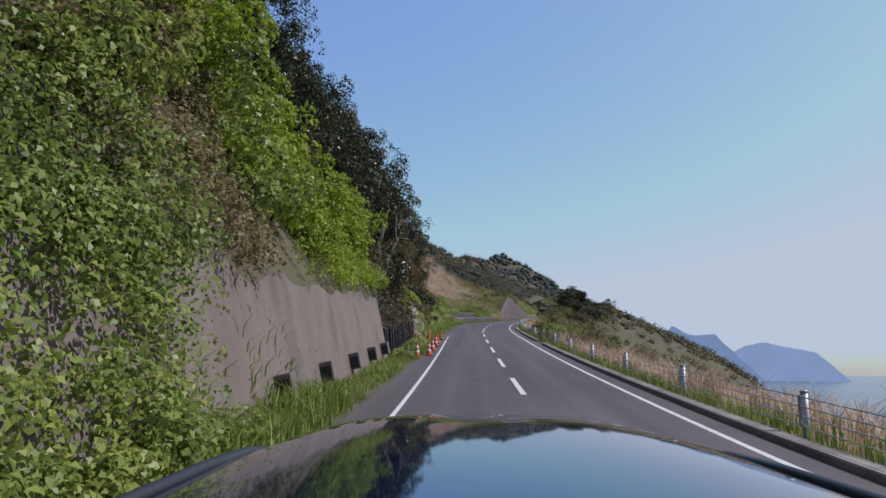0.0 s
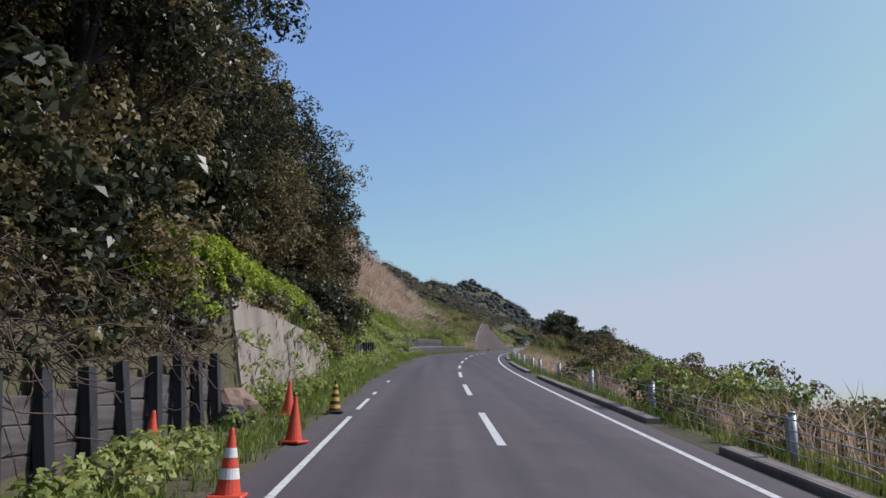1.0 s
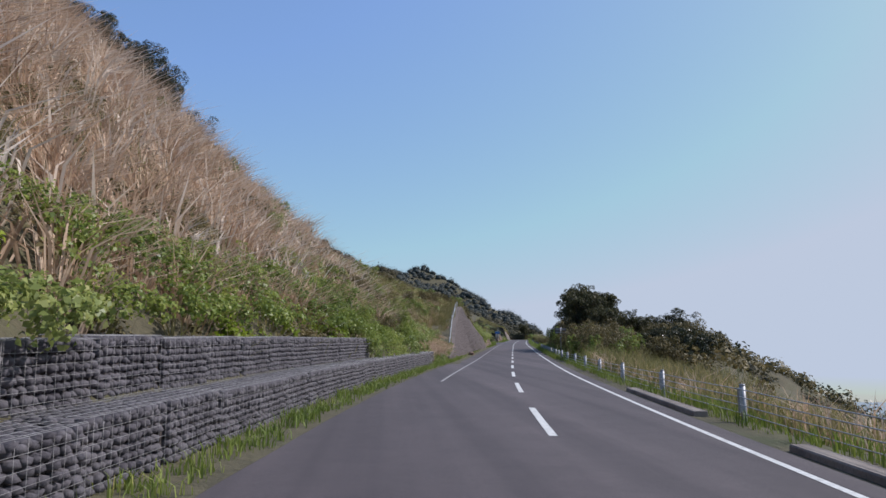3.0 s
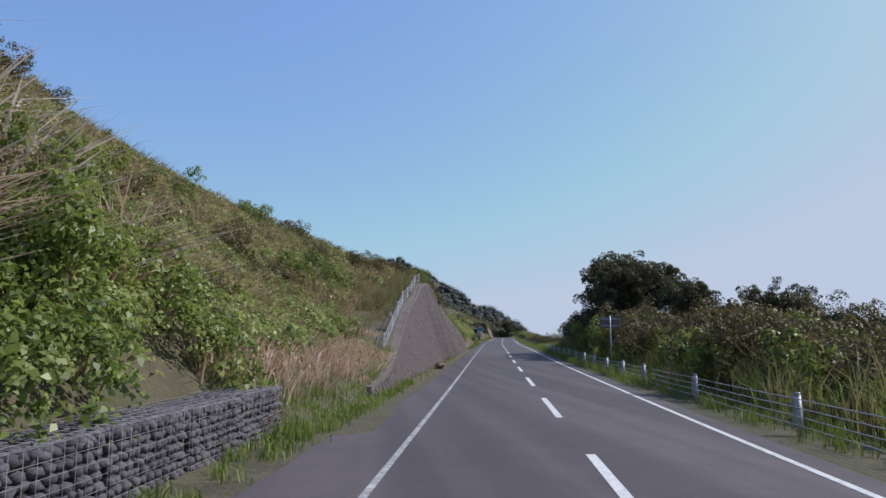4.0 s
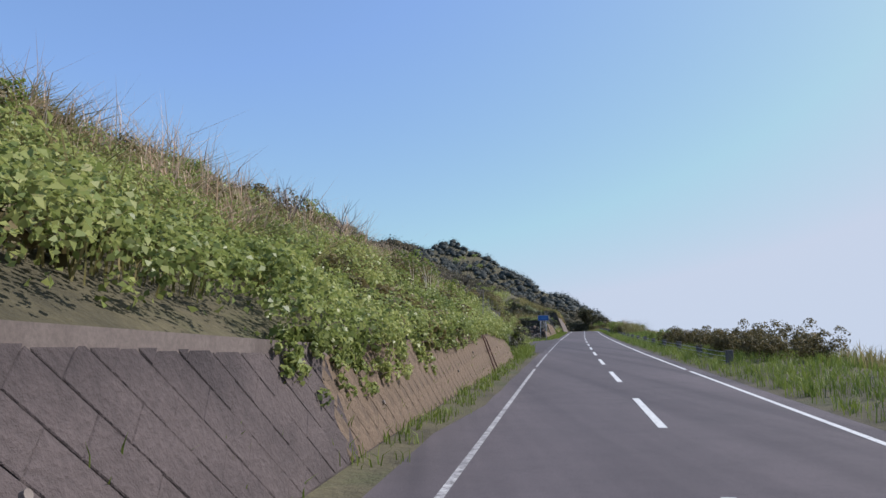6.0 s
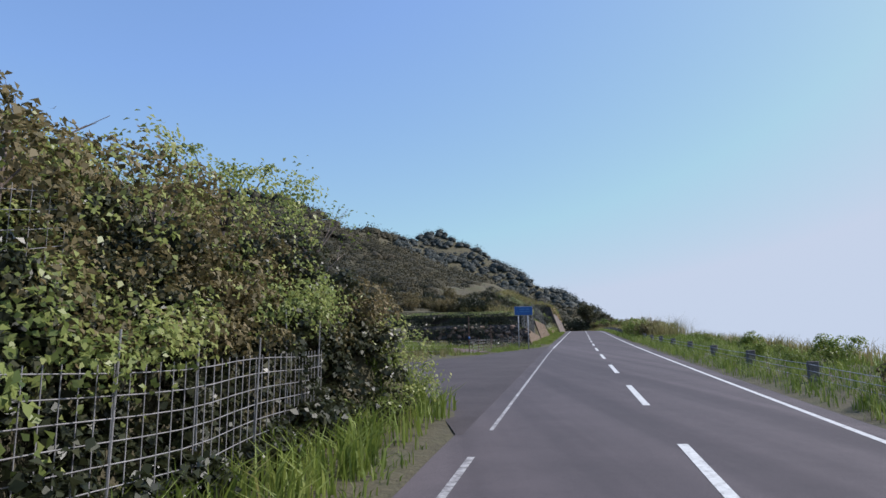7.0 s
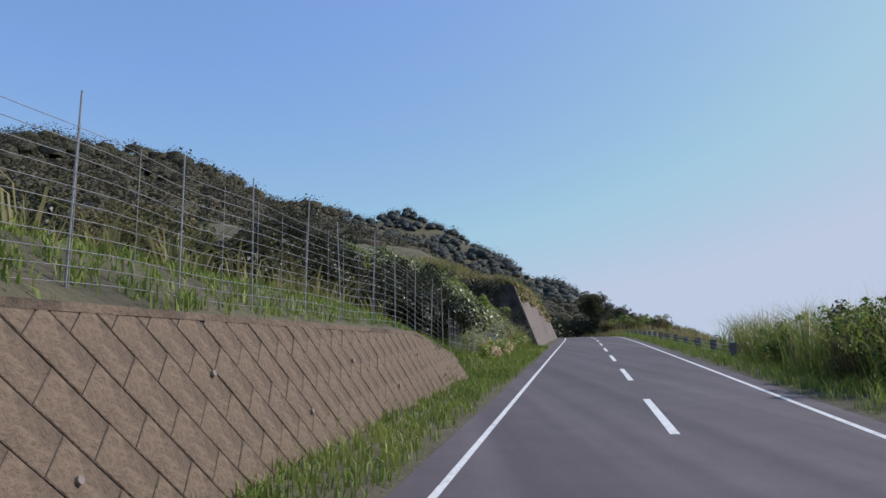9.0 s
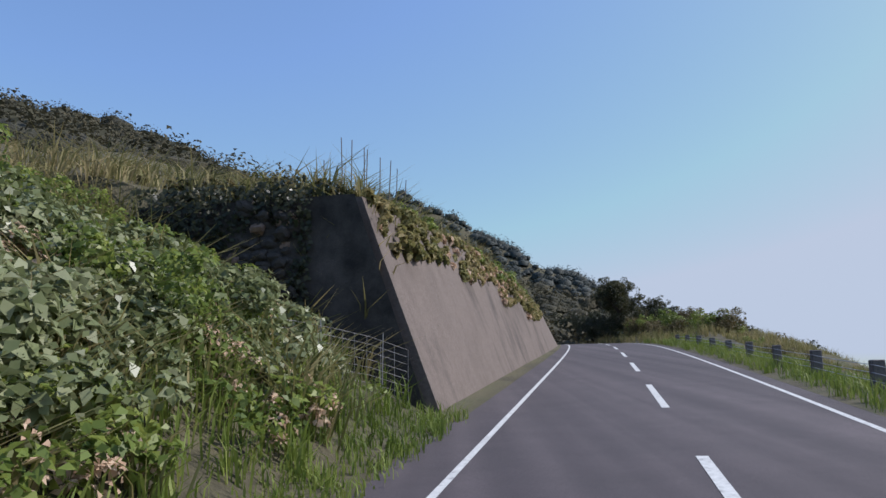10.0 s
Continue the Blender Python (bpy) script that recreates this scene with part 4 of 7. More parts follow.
    scatter(OLIVE_BUSH + GREEN_BUSH, 12, 362, 398, -10, -6.6, (0.35, 0.7), "bushes on top of the cutting")


def plant_right():
    thicket([OLIVE_BUSH[0], OLIVE_BUSH[1], GREEN_BUSH[0]], 26, 24, 58, 5.6, 11, (0.5, 1.0), "ochre and olive scrub on the seaward slope", 0.3)
    thicket([OLIVE_BUSH[0], OLIVE_BUSH[1], GREEN_BUSH[1]], 34, 26, 55, 5.0, 7.6, (0.4, 0.8), "ochre and olive shrubs behind the guard fence", 0.2)
    thicket([OLIVE_BUSH[0], OLIVE_BUSH[1]], 11, 38, 52, 6.2, 8.8, (0.75, 1.1), "tall ochre shrubs above the sea", 0.2, 1.15)
    scatter(OLIVE_BUSH + GREEN_BUSH + OLIVE_BUSH + DARK_BUSH, 18, 140, 172, 6.6, 10, (0.5, 0.9), "bushes beside the guard fence", 0.2)
    scatter(GREEN_BUSH + DARK_BUSH + OLIVE_BUSH, 18, 172, 200, 6.2, 9.0, (0.7, 1.2), "tall bushes beside the road", 0.2, 1.1)
    scatter(OLIVE_BUSH + OLIVE_BUSH + DARK_BUSH, 26, 148, 182, 8.5, 19, (0.9, 1.5), "high scrub on the seaward side", 0.4)
    for k, (s, d, c) in enumerate(((186, 10.5, 1.3), (193, 9.5, 1.0), (170, 13, 0.65), (173, 18, 1.0), (185, 16, 0.8), (197, 11, 0.9), (179, 14, 0.9))):
        plant(BIG_BUSH[k % 3], s, d, c, 0.5, "trees on the seaward side")
    for k, (s, d, top) in enumerate(((177.0, 8.3, 7.2), (181.8, 8.6, 8.0), (186.5, 8.8, 8.4), (191.0, 9.2, 9.0), (196.5, 10, 6.6), (164.6, 9.4, 5.2), (169.5, 10.5, 5.6), (158.5, 11.5, 4.4), (183, 11.5, 8.2))):
        g = float(ground_z(s, d))
        plant(SEA_TREE[k % 3], s, d, (top - g) / 7.3, 0.3, "wind-shaped trees on the seaward side")
    thicket([OLIVE_BUSH[1], GREEN_BUSH[0], OLIVE_BUSH[0]], 50, 138, 178, 5.8, 9.0, (0.6, 1.15), "olive and green scrub grown into the guard fence", 0.2, 1.2)
    thicket([OLIVE_BUSH[1], DARK_BUSH[1], OLIVE_BUSH[0]], 34, 174, 202, 6.6, 8.6, (0.6, 1.1), "dark undergrowth below the wind-shaped trees", 0.2, 1.3)
    scatter(OLIVE_BUSH, 14, 224, 250, 5.4, 8.5, (0.45, 0.8), "small bushes on the grassy verge")
    scatter(OLIVE_BUSH + GREEN_BUSH + OLIVE_BUSH, 26, 306, 344, 5.2, 8.5, (0.5, 0.8), "bushes among the reeds", 0.1, 1.3)
    scatter(GREEN_BUSH, 8, 255, 300, 5.2, 8, (0.3, 0.5), "small bushes on the grassy verge")
    scatter(GREEN_BUSH + OLIVE_BUSH, 12, 335, 400, 6.0, 10, (0.25, 0.4), "small bushes beyond the posts")
    for k, (s, d, top) in enumerate(((441, 6.0, 8.8), (434, 9.0, 5.6), (449, 7.5, 7.6))):
        plant(SEA_TREE[k], s, d, (top - float(ground_z(s, d))) / 7.3, 0.3, "dark trees at the bend")
    for k, (s, d, c) in enumerate(((441, 5.6, 0.95), (449, 5.6, 1.0), (457, 6.2, 1.15), (466, 6.5, 1.25), (476, 6.5, 1.25), (430, 9, 0.8), (452, 10, 1.1))):
        plant(BIG_BUSH[k % 2], s, d, c, 0.6, "dark trees at the bend")
    thicket([OLIVE_BUSH[0], GREEN_BUSH[0], OLIVE_BUSH[1]], 40, 402, 438, 5.6, 10, (0.6, 1.1), "olive scrub rising towards the bend", 0.3)


plant_left()
plant_right()
clear(SEA_TREE + BIG_BUSH + DARK_BUSH + GREEN_BUSH + OLIVE_BUSH + BRIGHT_BUSH + DARK_TREE + OLIVE_TREE)

scrub("seaward_scrub", LEAF_OLIVE, "dense brownish scrub on the seaward spur", [(260, 140, 218, 13, 52, 0.8, 1.9), (150, 20, 150, 10, 24, 0.5, 1.1), (40, 405, 470, 7, 26, 0.6, 1.2)])
scrub("seaward_evergreens", LEAF_DARK, "dark evergreen scrub along the spur", [(170, 165, 215, 10, 52, 1.0, 2.2), (60, 405, 490, 5, 30, 0.8, 1.6)])
def far_crowns():
    """Rounded scrub on the hillside above the fields."""
    cs, rs = [], []
    for n, s0, s1, d0, d1, r0, r1 in ((900, 312, 420, -78, -21, 1.0, 2.6), (800, 250, 312, -78, -38, 0.9, 2.4), (420, -60, 400, 17, 62, 0.7, 1.6), (260, -60, 240, -44, -29, 0.7, 1.8)):
        s, d = spread(n, s0, s1, d0, d1)
        cs.append(at(s, d, ground_z(s, d) - 0.2))
        rs.append(RNG.uniform(r0, r1, n))
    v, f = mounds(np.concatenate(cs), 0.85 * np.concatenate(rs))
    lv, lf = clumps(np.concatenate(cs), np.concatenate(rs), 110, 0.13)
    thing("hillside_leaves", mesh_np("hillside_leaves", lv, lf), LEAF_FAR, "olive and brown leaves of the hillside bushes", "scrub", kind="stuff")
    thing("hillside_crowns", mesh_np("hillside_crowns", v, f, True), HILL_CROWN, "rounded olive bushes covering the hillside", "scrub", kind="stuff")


far_crowns()
scrub("hillside_scrub", LEAF_FAR, "olive scrub covering the hillside", [(60, 400, 500, -14, -6, 0.8, 1.6)], 70, 0.17)
scrub("terrace_hedge", LEAF_DARK, "dark hedge along the terrace edge", [(330, 310.6, 311.7, -29, -6.5, 0.5, 0.9), (70, 295.5, 296.6, -14.5, -6, 0.25, 0.5), (60, 291, 294.6, -14, -7.2, 0.3, 0.6), (30, 288, 294.5, -7.2, -5.0, 0.2, 0.45)], 70, 0.3)
creeper("bank_ivy", LEAF_GREEN, "green ivy and weeds covering the start of the wall", [(-24, -9.0, -7.0, -4.5, 0.0), (-24, -10, -5.7, -4.9, 0.0)], 0.075, 0.9, 700, -0.7)
creeper("hanging_creeper", LEAF_BRIGHT, "bright green creeper hanging over the concrete wall", [(0, 13.5, -9, -5.7, 0.1)], 0.075, 1.0, 480)
creeper("dry_hanging_vine", LEAF_OLIVE, "olive and brown vine hanging over the wall", [(-26, -3, -10, -5.6, 0.1)], 0.09, 0.9, 200)
creeper("bank_creeper", LEAF_IVY, "green creeper covering the road bank", [(46, 76, -12, -5.0, 0), (76, 91, -10.5, -7.0, 0), (118, 136.5, -11, -5.9, 0.3), (136, 150, -11, -6.4, 0.2), (33, 46, -8, -5.6, 0.0)], 0.085, 0.7, 210, -0.2)
creeper("yellow_creeper", LEAF_BRIGHT, "yellow-green creeper in drifts over the bank", [(46, 94, -11, -5.0, 0.05), (94, 145, -8.5, -6.8, 0.05)], 0.12, 0.7, 90, 0.05, 21.0)
creeper("brown_creeper", LEAF_OLIVE, "withered brown creeper in drifts over the bank", [(60, 150, -16, -6.8, 0)], 0.11, 0.7, 80, 0.0, 33.0)
creeper("wall_overhang", DRY, "dry pale grass and roots hanging over the pale wall", [(33.5, 41, -5.62, -5.4, 0.0), (41, 46.2, -5.5, -5.2, 0.0)], 0.08, 0.25, 170, -0.1)
creeper("wall_end_leaves", LEAF_OLIVE, "olive leaves drooping over the wall's far end", [(43, 47.5, -7.0, -5.15, 0.2)], 0.11, 0.8, 220, -0.4)
creeper("wall_top_creeper", LEAF_BRIGHT, "bright yellow-green creeper along the top of the pale wall", [(30.5, 45, -7.4, -5.65, 0.3), (33, 43, -6.4, -5.6, 0.45)], 0.09, 0.55, 260, -0.45, 47.0)
creeper("verge_weeds", LEAF_IVY, "leafy green weeds along the inland road edge", [(33, 60, -5.3, -4.2, 0.1), (14, 33, -4.9, -3.9, 0.05), (66.5, 75, -5.2, -4.5, 0.05)], 0.09, 0.45, 170, -0.3, 55.0)
creeper("bank_undergrowth", LEAF_OLIVE, "brown undergrowth on the bank below the trees", [(14, 62, -16, -5.6, 0)], 0.10, 0.6, 60)
creeper("evergreen_undergrowth", LEAF_DARK, "dark evergreen undergrowth below the trees", [(14, 64, -24, -5.6, 0), (-26, 14, -22, -9, 0)], 0.12, 0.8, 95, -0.35, 17.0)
creeper("ivy", LEAF_IVY, "thick ivy hanging over the block wall", [(196, 205, -9.5, -5.2, 0.1), (205, 222, -10.5, -4.82, 0.05), (222, 238.5, -10.5, -4.95, 0.05)], 0.075, 0.9, 290, -0.4)
# the deep shadow below the ivy overhang is painted with near-black leaves
creeper("cave_leaves", LEAF_DARK, "leaves in the thicket hollow, coloured dark to paint its shadow", [(237.5, 247.6, -6.15, -5.5, 0.0), (237.5, 247.6, -5.9, -4.9, 0.0)], 0.09, 0.5, 900, -0.9)
creeper("thicket_ivy", LEAF_IVY, "fine ivy and weeds over the thicket", [(236, 249, -11, -6.0, 0.0), (237.6, 240.4, -6.3, -5.0, 1.3), (240.4, 245.2, -6.3, -5.3, 1.7), (245.2, 249, -6.4, -4.6, 0.05)], 0.055, 0.9, 420, -0.2)
creeper("thicket_brown", LEAF_OLIVE, "withered leaves over the thicket", [(236, 249, -10, -5.9, 0.1), (238, 246, -6.3, -5.2, 1.5)], 0.06, 0.6, 420, -0.2, 9.0)
creeper("withered_ivy", LEAF_OLIVE, "withered brown vine in drifts over the ivy bank", [(212, 222, -12, -4.8, 0.1), (222, 238, -12, -5.3, 0.1)], 0.13, 0.95, 90, 0.0, 14.0)
creeper("ivy_fringe", LEAF_IVY, "ivy fringe hanging down the block wall", [(205, 224, -5.05, -4.76, 0.05), (205, 214, -4.95, -4.64, 0.0), (224, 238, -5.1, -4.86, 0.05)], 0.075, 0.3, 520, -0.45, 5.0)
creeper("broad_leaf_vine", LEAF_GREEN, "broad-leaved vine and weeds on the bank", [(337, 359, -13, -5.0, 0)], 0.10, 0.7, 200, -0.15, 3.0)
creeper("field_leaves", LEAF_IVY, "leafy green weeds below the raised field", [(260, 279, -13.5, -9.8, 0.0)], 0.08, 0.32, 70, 0.0, 81.0)
creeper("field_brown_leaves", LEAF_OLIVE, "withered weeds below the raised field", [(260, 283, -20, -10, 0.0)], 0.08, 0.35, 70, -0.05, 83.0)
creeper("dry_vine", DRY, "dry brown vine tangled over the bank", [(338, 359, -11, -4.9, 0)], 0.08, 0.6, 150, 0.08, 27.0)
creeper("pale_vine", LEAF_PALE, "pale glossy broad leaves on the bank", [(341.5, 354, -11.5, -6.2, 0.2), (341, 352, -11.0, -6.2, 0.35), (340, 359, -10, -5.6, 0.05)], 0.125, 0.7, 200, -0.4, 40.0)
CUT_TOP = [(359.8, 367, -6.4, -5.45, 0.0), (367, 375, -6.2, -5.3, 0.0), (375, 383, -5.8, -5.0, 0.0), (383, 394, -5.4, -4.65, 0.0)]
creeper("cutting_fringe", MIXED, "rough grass hanging over the cutting wall", CUT_TOP, 0.17, 0.35, 330, -0.3, 5.0)
creeper("cutting_dry_fringe", DRY, "dry brown growth hanging over the cutting wall", CUT_TOP, 0.15, 0.3, 170, -0.1, 15.0)
creeper("cutting_green_fringe", LEAF_GREEN, "green weeds along the cutting's top", [(359.8, 372, -7.2, -5.75, 0.1), (372, 396, -6.6, -5.3, 0.1)], 0.11, 0.5, 120, -0.1, 25.0)
creeper("slope_leaves", LEAF_IVY, "drifts of green leaves on the grassy slope", [(130, 178, -22, -8.0, 0.25), (133, 146, -9.5, -6.2, 0.15)], 0.12, 0.8, 36, 0.14, 61.0)
creeper("slope_brown", MIXED, "drifts of brown leaves on the grassy slope", [(128, 178, -22, -7.8, 0.25)], 0.12, 0.8, 50, -0.05, 72.0)
creeper("slope_vine", LEAF_OLIVE, "low vine over the slope above the wall", [(183, 206, -15, -5.9, 0), (360, 400, -12, -6.2, 0)], 0.16, 0.5, 60)

grass_patch("pampas_slope", DRY, "tall dry pampas grass on the steep slope", [(64, 92, -30, -9.6, 0.66), (92, 137, -30, -7.6, 0.62)], (0.8, 1.9), 0.05, 0.45, 62, 0.12, 1.7, 0.24)
grass_patch("pampas_plumes", PLUME, "pale feathery plumes of the pampas grass", [(64, 92, -28, -11, 0.6), (92, 137, -28, -8.5, 0.6)], (1.3, 2.3), 0.075, 0.4, 8, 0.15, 1.2, 0.2)
grass_patch("slope_grass", MIXED, "mixed green and dry grass on the slope", [(132, 176, -24, -7.6, 2.0), (176, 212, -18, -6.5, 2), (206, 245, -16, -7, 2), (60, 137, -18, -6.5, 0.7), (312, 337, -14, -7.0, 1.2), (347, 360, -14, -5.0, 3), (359, 420, -16, -6.3, 2)], (0.45, 1.2), 0.042, 0.55, 13, 0.05, 1.4, 0.17)
grass_patch("field_grass", MIXED, "rough grass on the fields and terraces", [(256, 280, -17, -8.0, 2.2), (284, 295, -30, -11, 5), (256, 290, -60, -26, 1.2), (296, 340, -60, -28, 1.0)], (0.25, 0.7), 0.028, 0.5, 7)
grass_patch("bank_weeds", GRASS, "green weeds at the foot of the bank", [(340, 359, -7.5, -4.6, 8), (-26, -3, -5.2, -3.95, 22), (236, 249.6, -5.2, -4.0, 12), (34, 75, -5.4, -4.2, 8)], (0.35, 0.8), 0.03, 0.6, 8)
grass_patch("low_weeds", GRASS, "low green weeds on the field edge", [(281, 295, -11, -4.0, 7), (328, 348, -7.2, -4.2, 22), (312.4, 332, -9.5, -5.7, 12), (295.6, 311.2, -16, -5.7, 9)], (0.1, 0.32), 0.024, 0.6, 8)
scrub("field_scrub", LEAF_OLIVE, "low grey-green scrub below the terrace wall", [(70, 284.5, 294.6, -13, -5.0, 0.15, 0.42)], 90, 0.22)
scrub("wall_end_scrub", LEAF_DARK, "dark scrub hanging over the end of the cutting", [(40, 359.7, 360.6, -10.6, -6.3, 0.3, 0.6)], 110, 0.24)
grass_patch("dry_tops", DRY, "dry reddish grass on top of the ivy bank", [(206, 236, -12, -7.2, 2.6)], (0.7, 1.6), 0.024, 0.5, 11, 0.0, 0.8, 0.14)
grass_patch("straw", DRY, "dry straw at the start of the block wall", [(136, 146, -9.5, -5.5, 7.0), (132, 176, -23, -7.6, 2.8)], (0.35, 0.9), 0.03, 0.6, 14, 0.1, 1.6, 0.15)
grass_patch("straw_mat", DRY, "flattened straw where the block wall begins", [(144.5, 150.2, -7.4, -5.1, 20), (150.2, 153, -7.6, -5.9, 8)], (0.14, 0.34), 0.03, 0.9, 14, 0.1, 2.0, 0.16)
grass_patch("field_reeds", MIXED, "tall green and dry reeds along the field edge", [(262, 280, -17.5, -9.2, 0.5)], (0.3, 0.7), 0.034, 0.5, 14, 0.0, 0.6, 0.13)
grass_patch("track_edge_grass", GRASS, "grass tufts along the edges of the farm track", [(277, 281.2, -9.0, -6.0, 14), (281, 291, -6.6, -4.6, 9)], (0.08, 0.28), 0.026, 0.6, 8)
grass_patch("field_weeds", GRASS, "tall bright green grass beside the farm track", [(279, 284, -17, -9, 9), (284, 288, -21, -12, 9), (288, 296, -28, -17, 6)], (0.5, 1.0), 0.03, 0.5, 8)
grass_patch("verge_grass_inland", GRASS, "green verge grass at the inland road edge", [(-20, 15, -5.1, -3.9, 22), (14, 33, -4.9, -3.6, 20), (33, 60, -5.2, -3.6, 24), (60, 76, -5.2, -4.1, 22), (75, 137, -5.2, -4.5, 14), (136, 151, -6.5, -4.3, 22), (150, 205, -4.7, -4.25, 4), (206, 245, -4.6, -3.7, 8), (296, 330.6, -5.0, -3.6, 20), (330.6, 347, -7.0, -3.6, 22), (347, 359, -5.0, -3.6, 20)], (0.10, 0.34), 0.022, 0.6, 8)
grass_patch("verge_grass_seaward", GRASS, "green verge grass at the seaward road edge", [(-20, 150, 3.9, 5.0, 9), (150, 208, 3.6, 6.0, 11), (208, 312, 3.55, 7.5, 8), (312, 410, 3.55, 6, 10)], (0.15, 0.55), 0.022, 0.6, 7)
grass_patch("dry_grass_seaward", DRY, "dry ochre grass beside the guard fence", [(-20, 64, 4.6, 7, 6), (64, 136, 4.8, 7, 1.6), (-20, 64, 7, 12, 5), (64, 118, 7, 12, 2), (-20, 110, 12, 18, 1.5)], (0.5, 1.3), 0.032, 0.6, 7)
grass_patch("tall_weeds", MIXED, "tall dark weeds standing above the guard fence", [(27, 48, 5.2, 8.0, 5), (112, 150, 5.2, 9, 4)], (0.9, 1.7), 0.03, 0.35, 5)
grass_patch("mixed_grass_seaward", MIXED, "rough grass on the seaward slope", [(-20, 62, 5.2, 16, 0.8), (62, 152, 4.8, 13, 3.2), (62, 152, 13, 20, 1.2), (150, 215, 5.2, 14, 2.5), (210, 340, 7.5, 11, 4), (400, 470, 3.6, 20, 2)], (0.5, 1.1), 0.035, 0.5, 7)
grass_patch("short_grass_seaward", MIXED, "short rough grass beyond the posts", [(340, 400, 7.5, 12, 4.5)], (0.25, 0.55), 0.035, 0.5, 8)
grass_patch("green_cane", GRASS, "green cane leaves grown through the guard fence", [(136, 178, 5.2, 8.0, 1.4)], (0.7, 1.6), 0.026, 0.55, 16, 0.0, 0.5, 0.16)
grass_patch("cane_thicket", MIXED, "tall olive cane grass beside the guard fence", [(136, 178, 5.6, 9.5, 1.3), (178, 204, 5.4, 7.2, 1.0)], (0.9, 2.3), 0.026, 0.5, 18, 0.0, 0.5, 0.16)
grass_patch("tall_reeds", MIXED, "tall reeds beside the road", [(312, 346, 5.2, 8.5, 1.8), (296, 312, 5.5, 8, 0.8)], (1.3, 2.5), 0.026, 0.35, 22, 0.0, 0.5, 0.14)
grass_patch("withered_pampas", DRY, "withered pampas grass on the ivy bank", [(225, 236.5, -9.5, -6.3, 0.9), (219, 226, -10, -6.8, 0.35)], (0.8, 1.7), 0.022, 0.4, 9, 0.0, 0.4, 0.14)
grass_patch("bank_stalks", PLUME, "thin dry stalks standing above the ivy", [(217, 236, -9.5, -6.3, 0.16)], (1.3, 2.3), 0.02, 0.3, 4)
grass_patch("dry_stalks", DRY, "dry stalks standing above the seaward shrubs", [(24, 60, 5.6, 8.6, 0.7)], (1.2, 2.3), 0.02, 0.35, 5)
grass_patch("reed_plumes", PLUME, "pale plumes above the reeds", [(312, 346, 5.2, 8.2, 0.8)], (2.4, 3.3), 0.028, 0.3, 3)
grass_patch("green_reeds", GRASS, "green reeds beside the road", [(312, 345, 5.0, 8.0, 2.0)], (1.2, 2.5), 0.024, 0.4, 18, 0.0, 0.5, 0.14)
grass_patch("dead_stems", DRY, "dead stems standing above the ivy bank", [(206, 232, -13, -8, 1.2)], (1.5, 2.6), 0.02, 0.5, 4)

# ---------------------------------------------------------------- walls
def wall_line(s):
    """Foot and top of the bank beside the road, from the cross-sections."""
    return [np.interp(s, LT[:, 0], LT[:, k]) for k in (1, 2, 3, 4)]


def wall_frame(s, u=0.5):
    """At s, u up the wall's face: place, along, up the slope, outward, slope length."""
    d1, z1, d2, z2 = wall_line(s)
    p = Vector(at(s, d1 + (d2 - d1) * u, z1 + (z2 - z1) * u))
    along = (Vector(at(s + 0.5, d1)) - Vector(at(s - 0.5, d1))).normalized()
    up = Vector(at(s, d2, z2)) - Vector(at(s, d1, z1))
    length = up.length
    up.normalize()
    out = along.cross(up).normalized()
    up = out.cross(along)
    return p, along, up, out, length


def slab(name, s0, s1, mat, label, proud=0.05, thick=0.45, rise=0.06, step=1.0, foot=-0.4, wave=0.0):
    """A battered wall that follows the road."""
    s = np.arange(s0, s1 + 0.01, (s1 - s0) / max(1, round((s1 - s0) / step)))
    d1, z1, d2, z2 = wall_line(np.clip(s, s0 + 0.25, s1 - 0.25))
    if wave:
        z2 = z2 + wave * np.array([noise.noise((a * 0.5, 3.0, 0.0)) for a in s])
    slope = (d2 - d1) / np.maximum(z2 - z1, 0.1)
    rows = [at(s, d1 + proud - slope * -foot * -1, z1 + foot)]
    for u in (0.0, 0.25, 0.5, 0.75, 1.0):
        rows.append(at(s, d1 + (d2 - d1) * u + proud, z1 + (z2 - z1) * u + (rise if u == 1 else 0)))
    rows.append(at(s, d2 + proud - thick, z2 + rise))
    rows.append(at(s, d2 + proud - thick, z1 + foot))
    ring = np.stack(rows, 1)
    v, f = sheet(ring)
    m = ring.shape[1]
    n = len(s)
    me = bpy.data.meshes.new(name)
    faces = [tuple(int(a) for a in q[::-1]) for q in f]
    faces += [tuple(range(m)), tuple(reversed(range((n - 1) * m, n * m)))]
    me.from_pydata([tuple(map(float, q)) for q in v], [], faces)
    me.update()
    return thing(name, me, mat, label, "wall", kind="structure")


def block_mesh(w, h, depth=0.03, lip=0.010):
    bm = bmesh.new()
    lo = [bm.verts.new((x * w / 2, y * h / 2, 0)) for x, y in ((-1, -1), (1, -1), (1, 1), (-1, 1))]
    hi = [bm.verts.new((x * (w / 2 - lip), y * (h / 2 - lip), depth)) for x, y in ((-1, -1), (1, -1), (1, 1), (-1, 1))]
    bm.faces.new(hi)
    for k in range(4):
        bm.faces.new((lo[k], lo[(k + 1) % 4], hi[(k + 1) % 4], hi[k]))
    me = bpy.data.meshes.new("block")
    bm.to_mesh(me)
    bm.free()
    return me


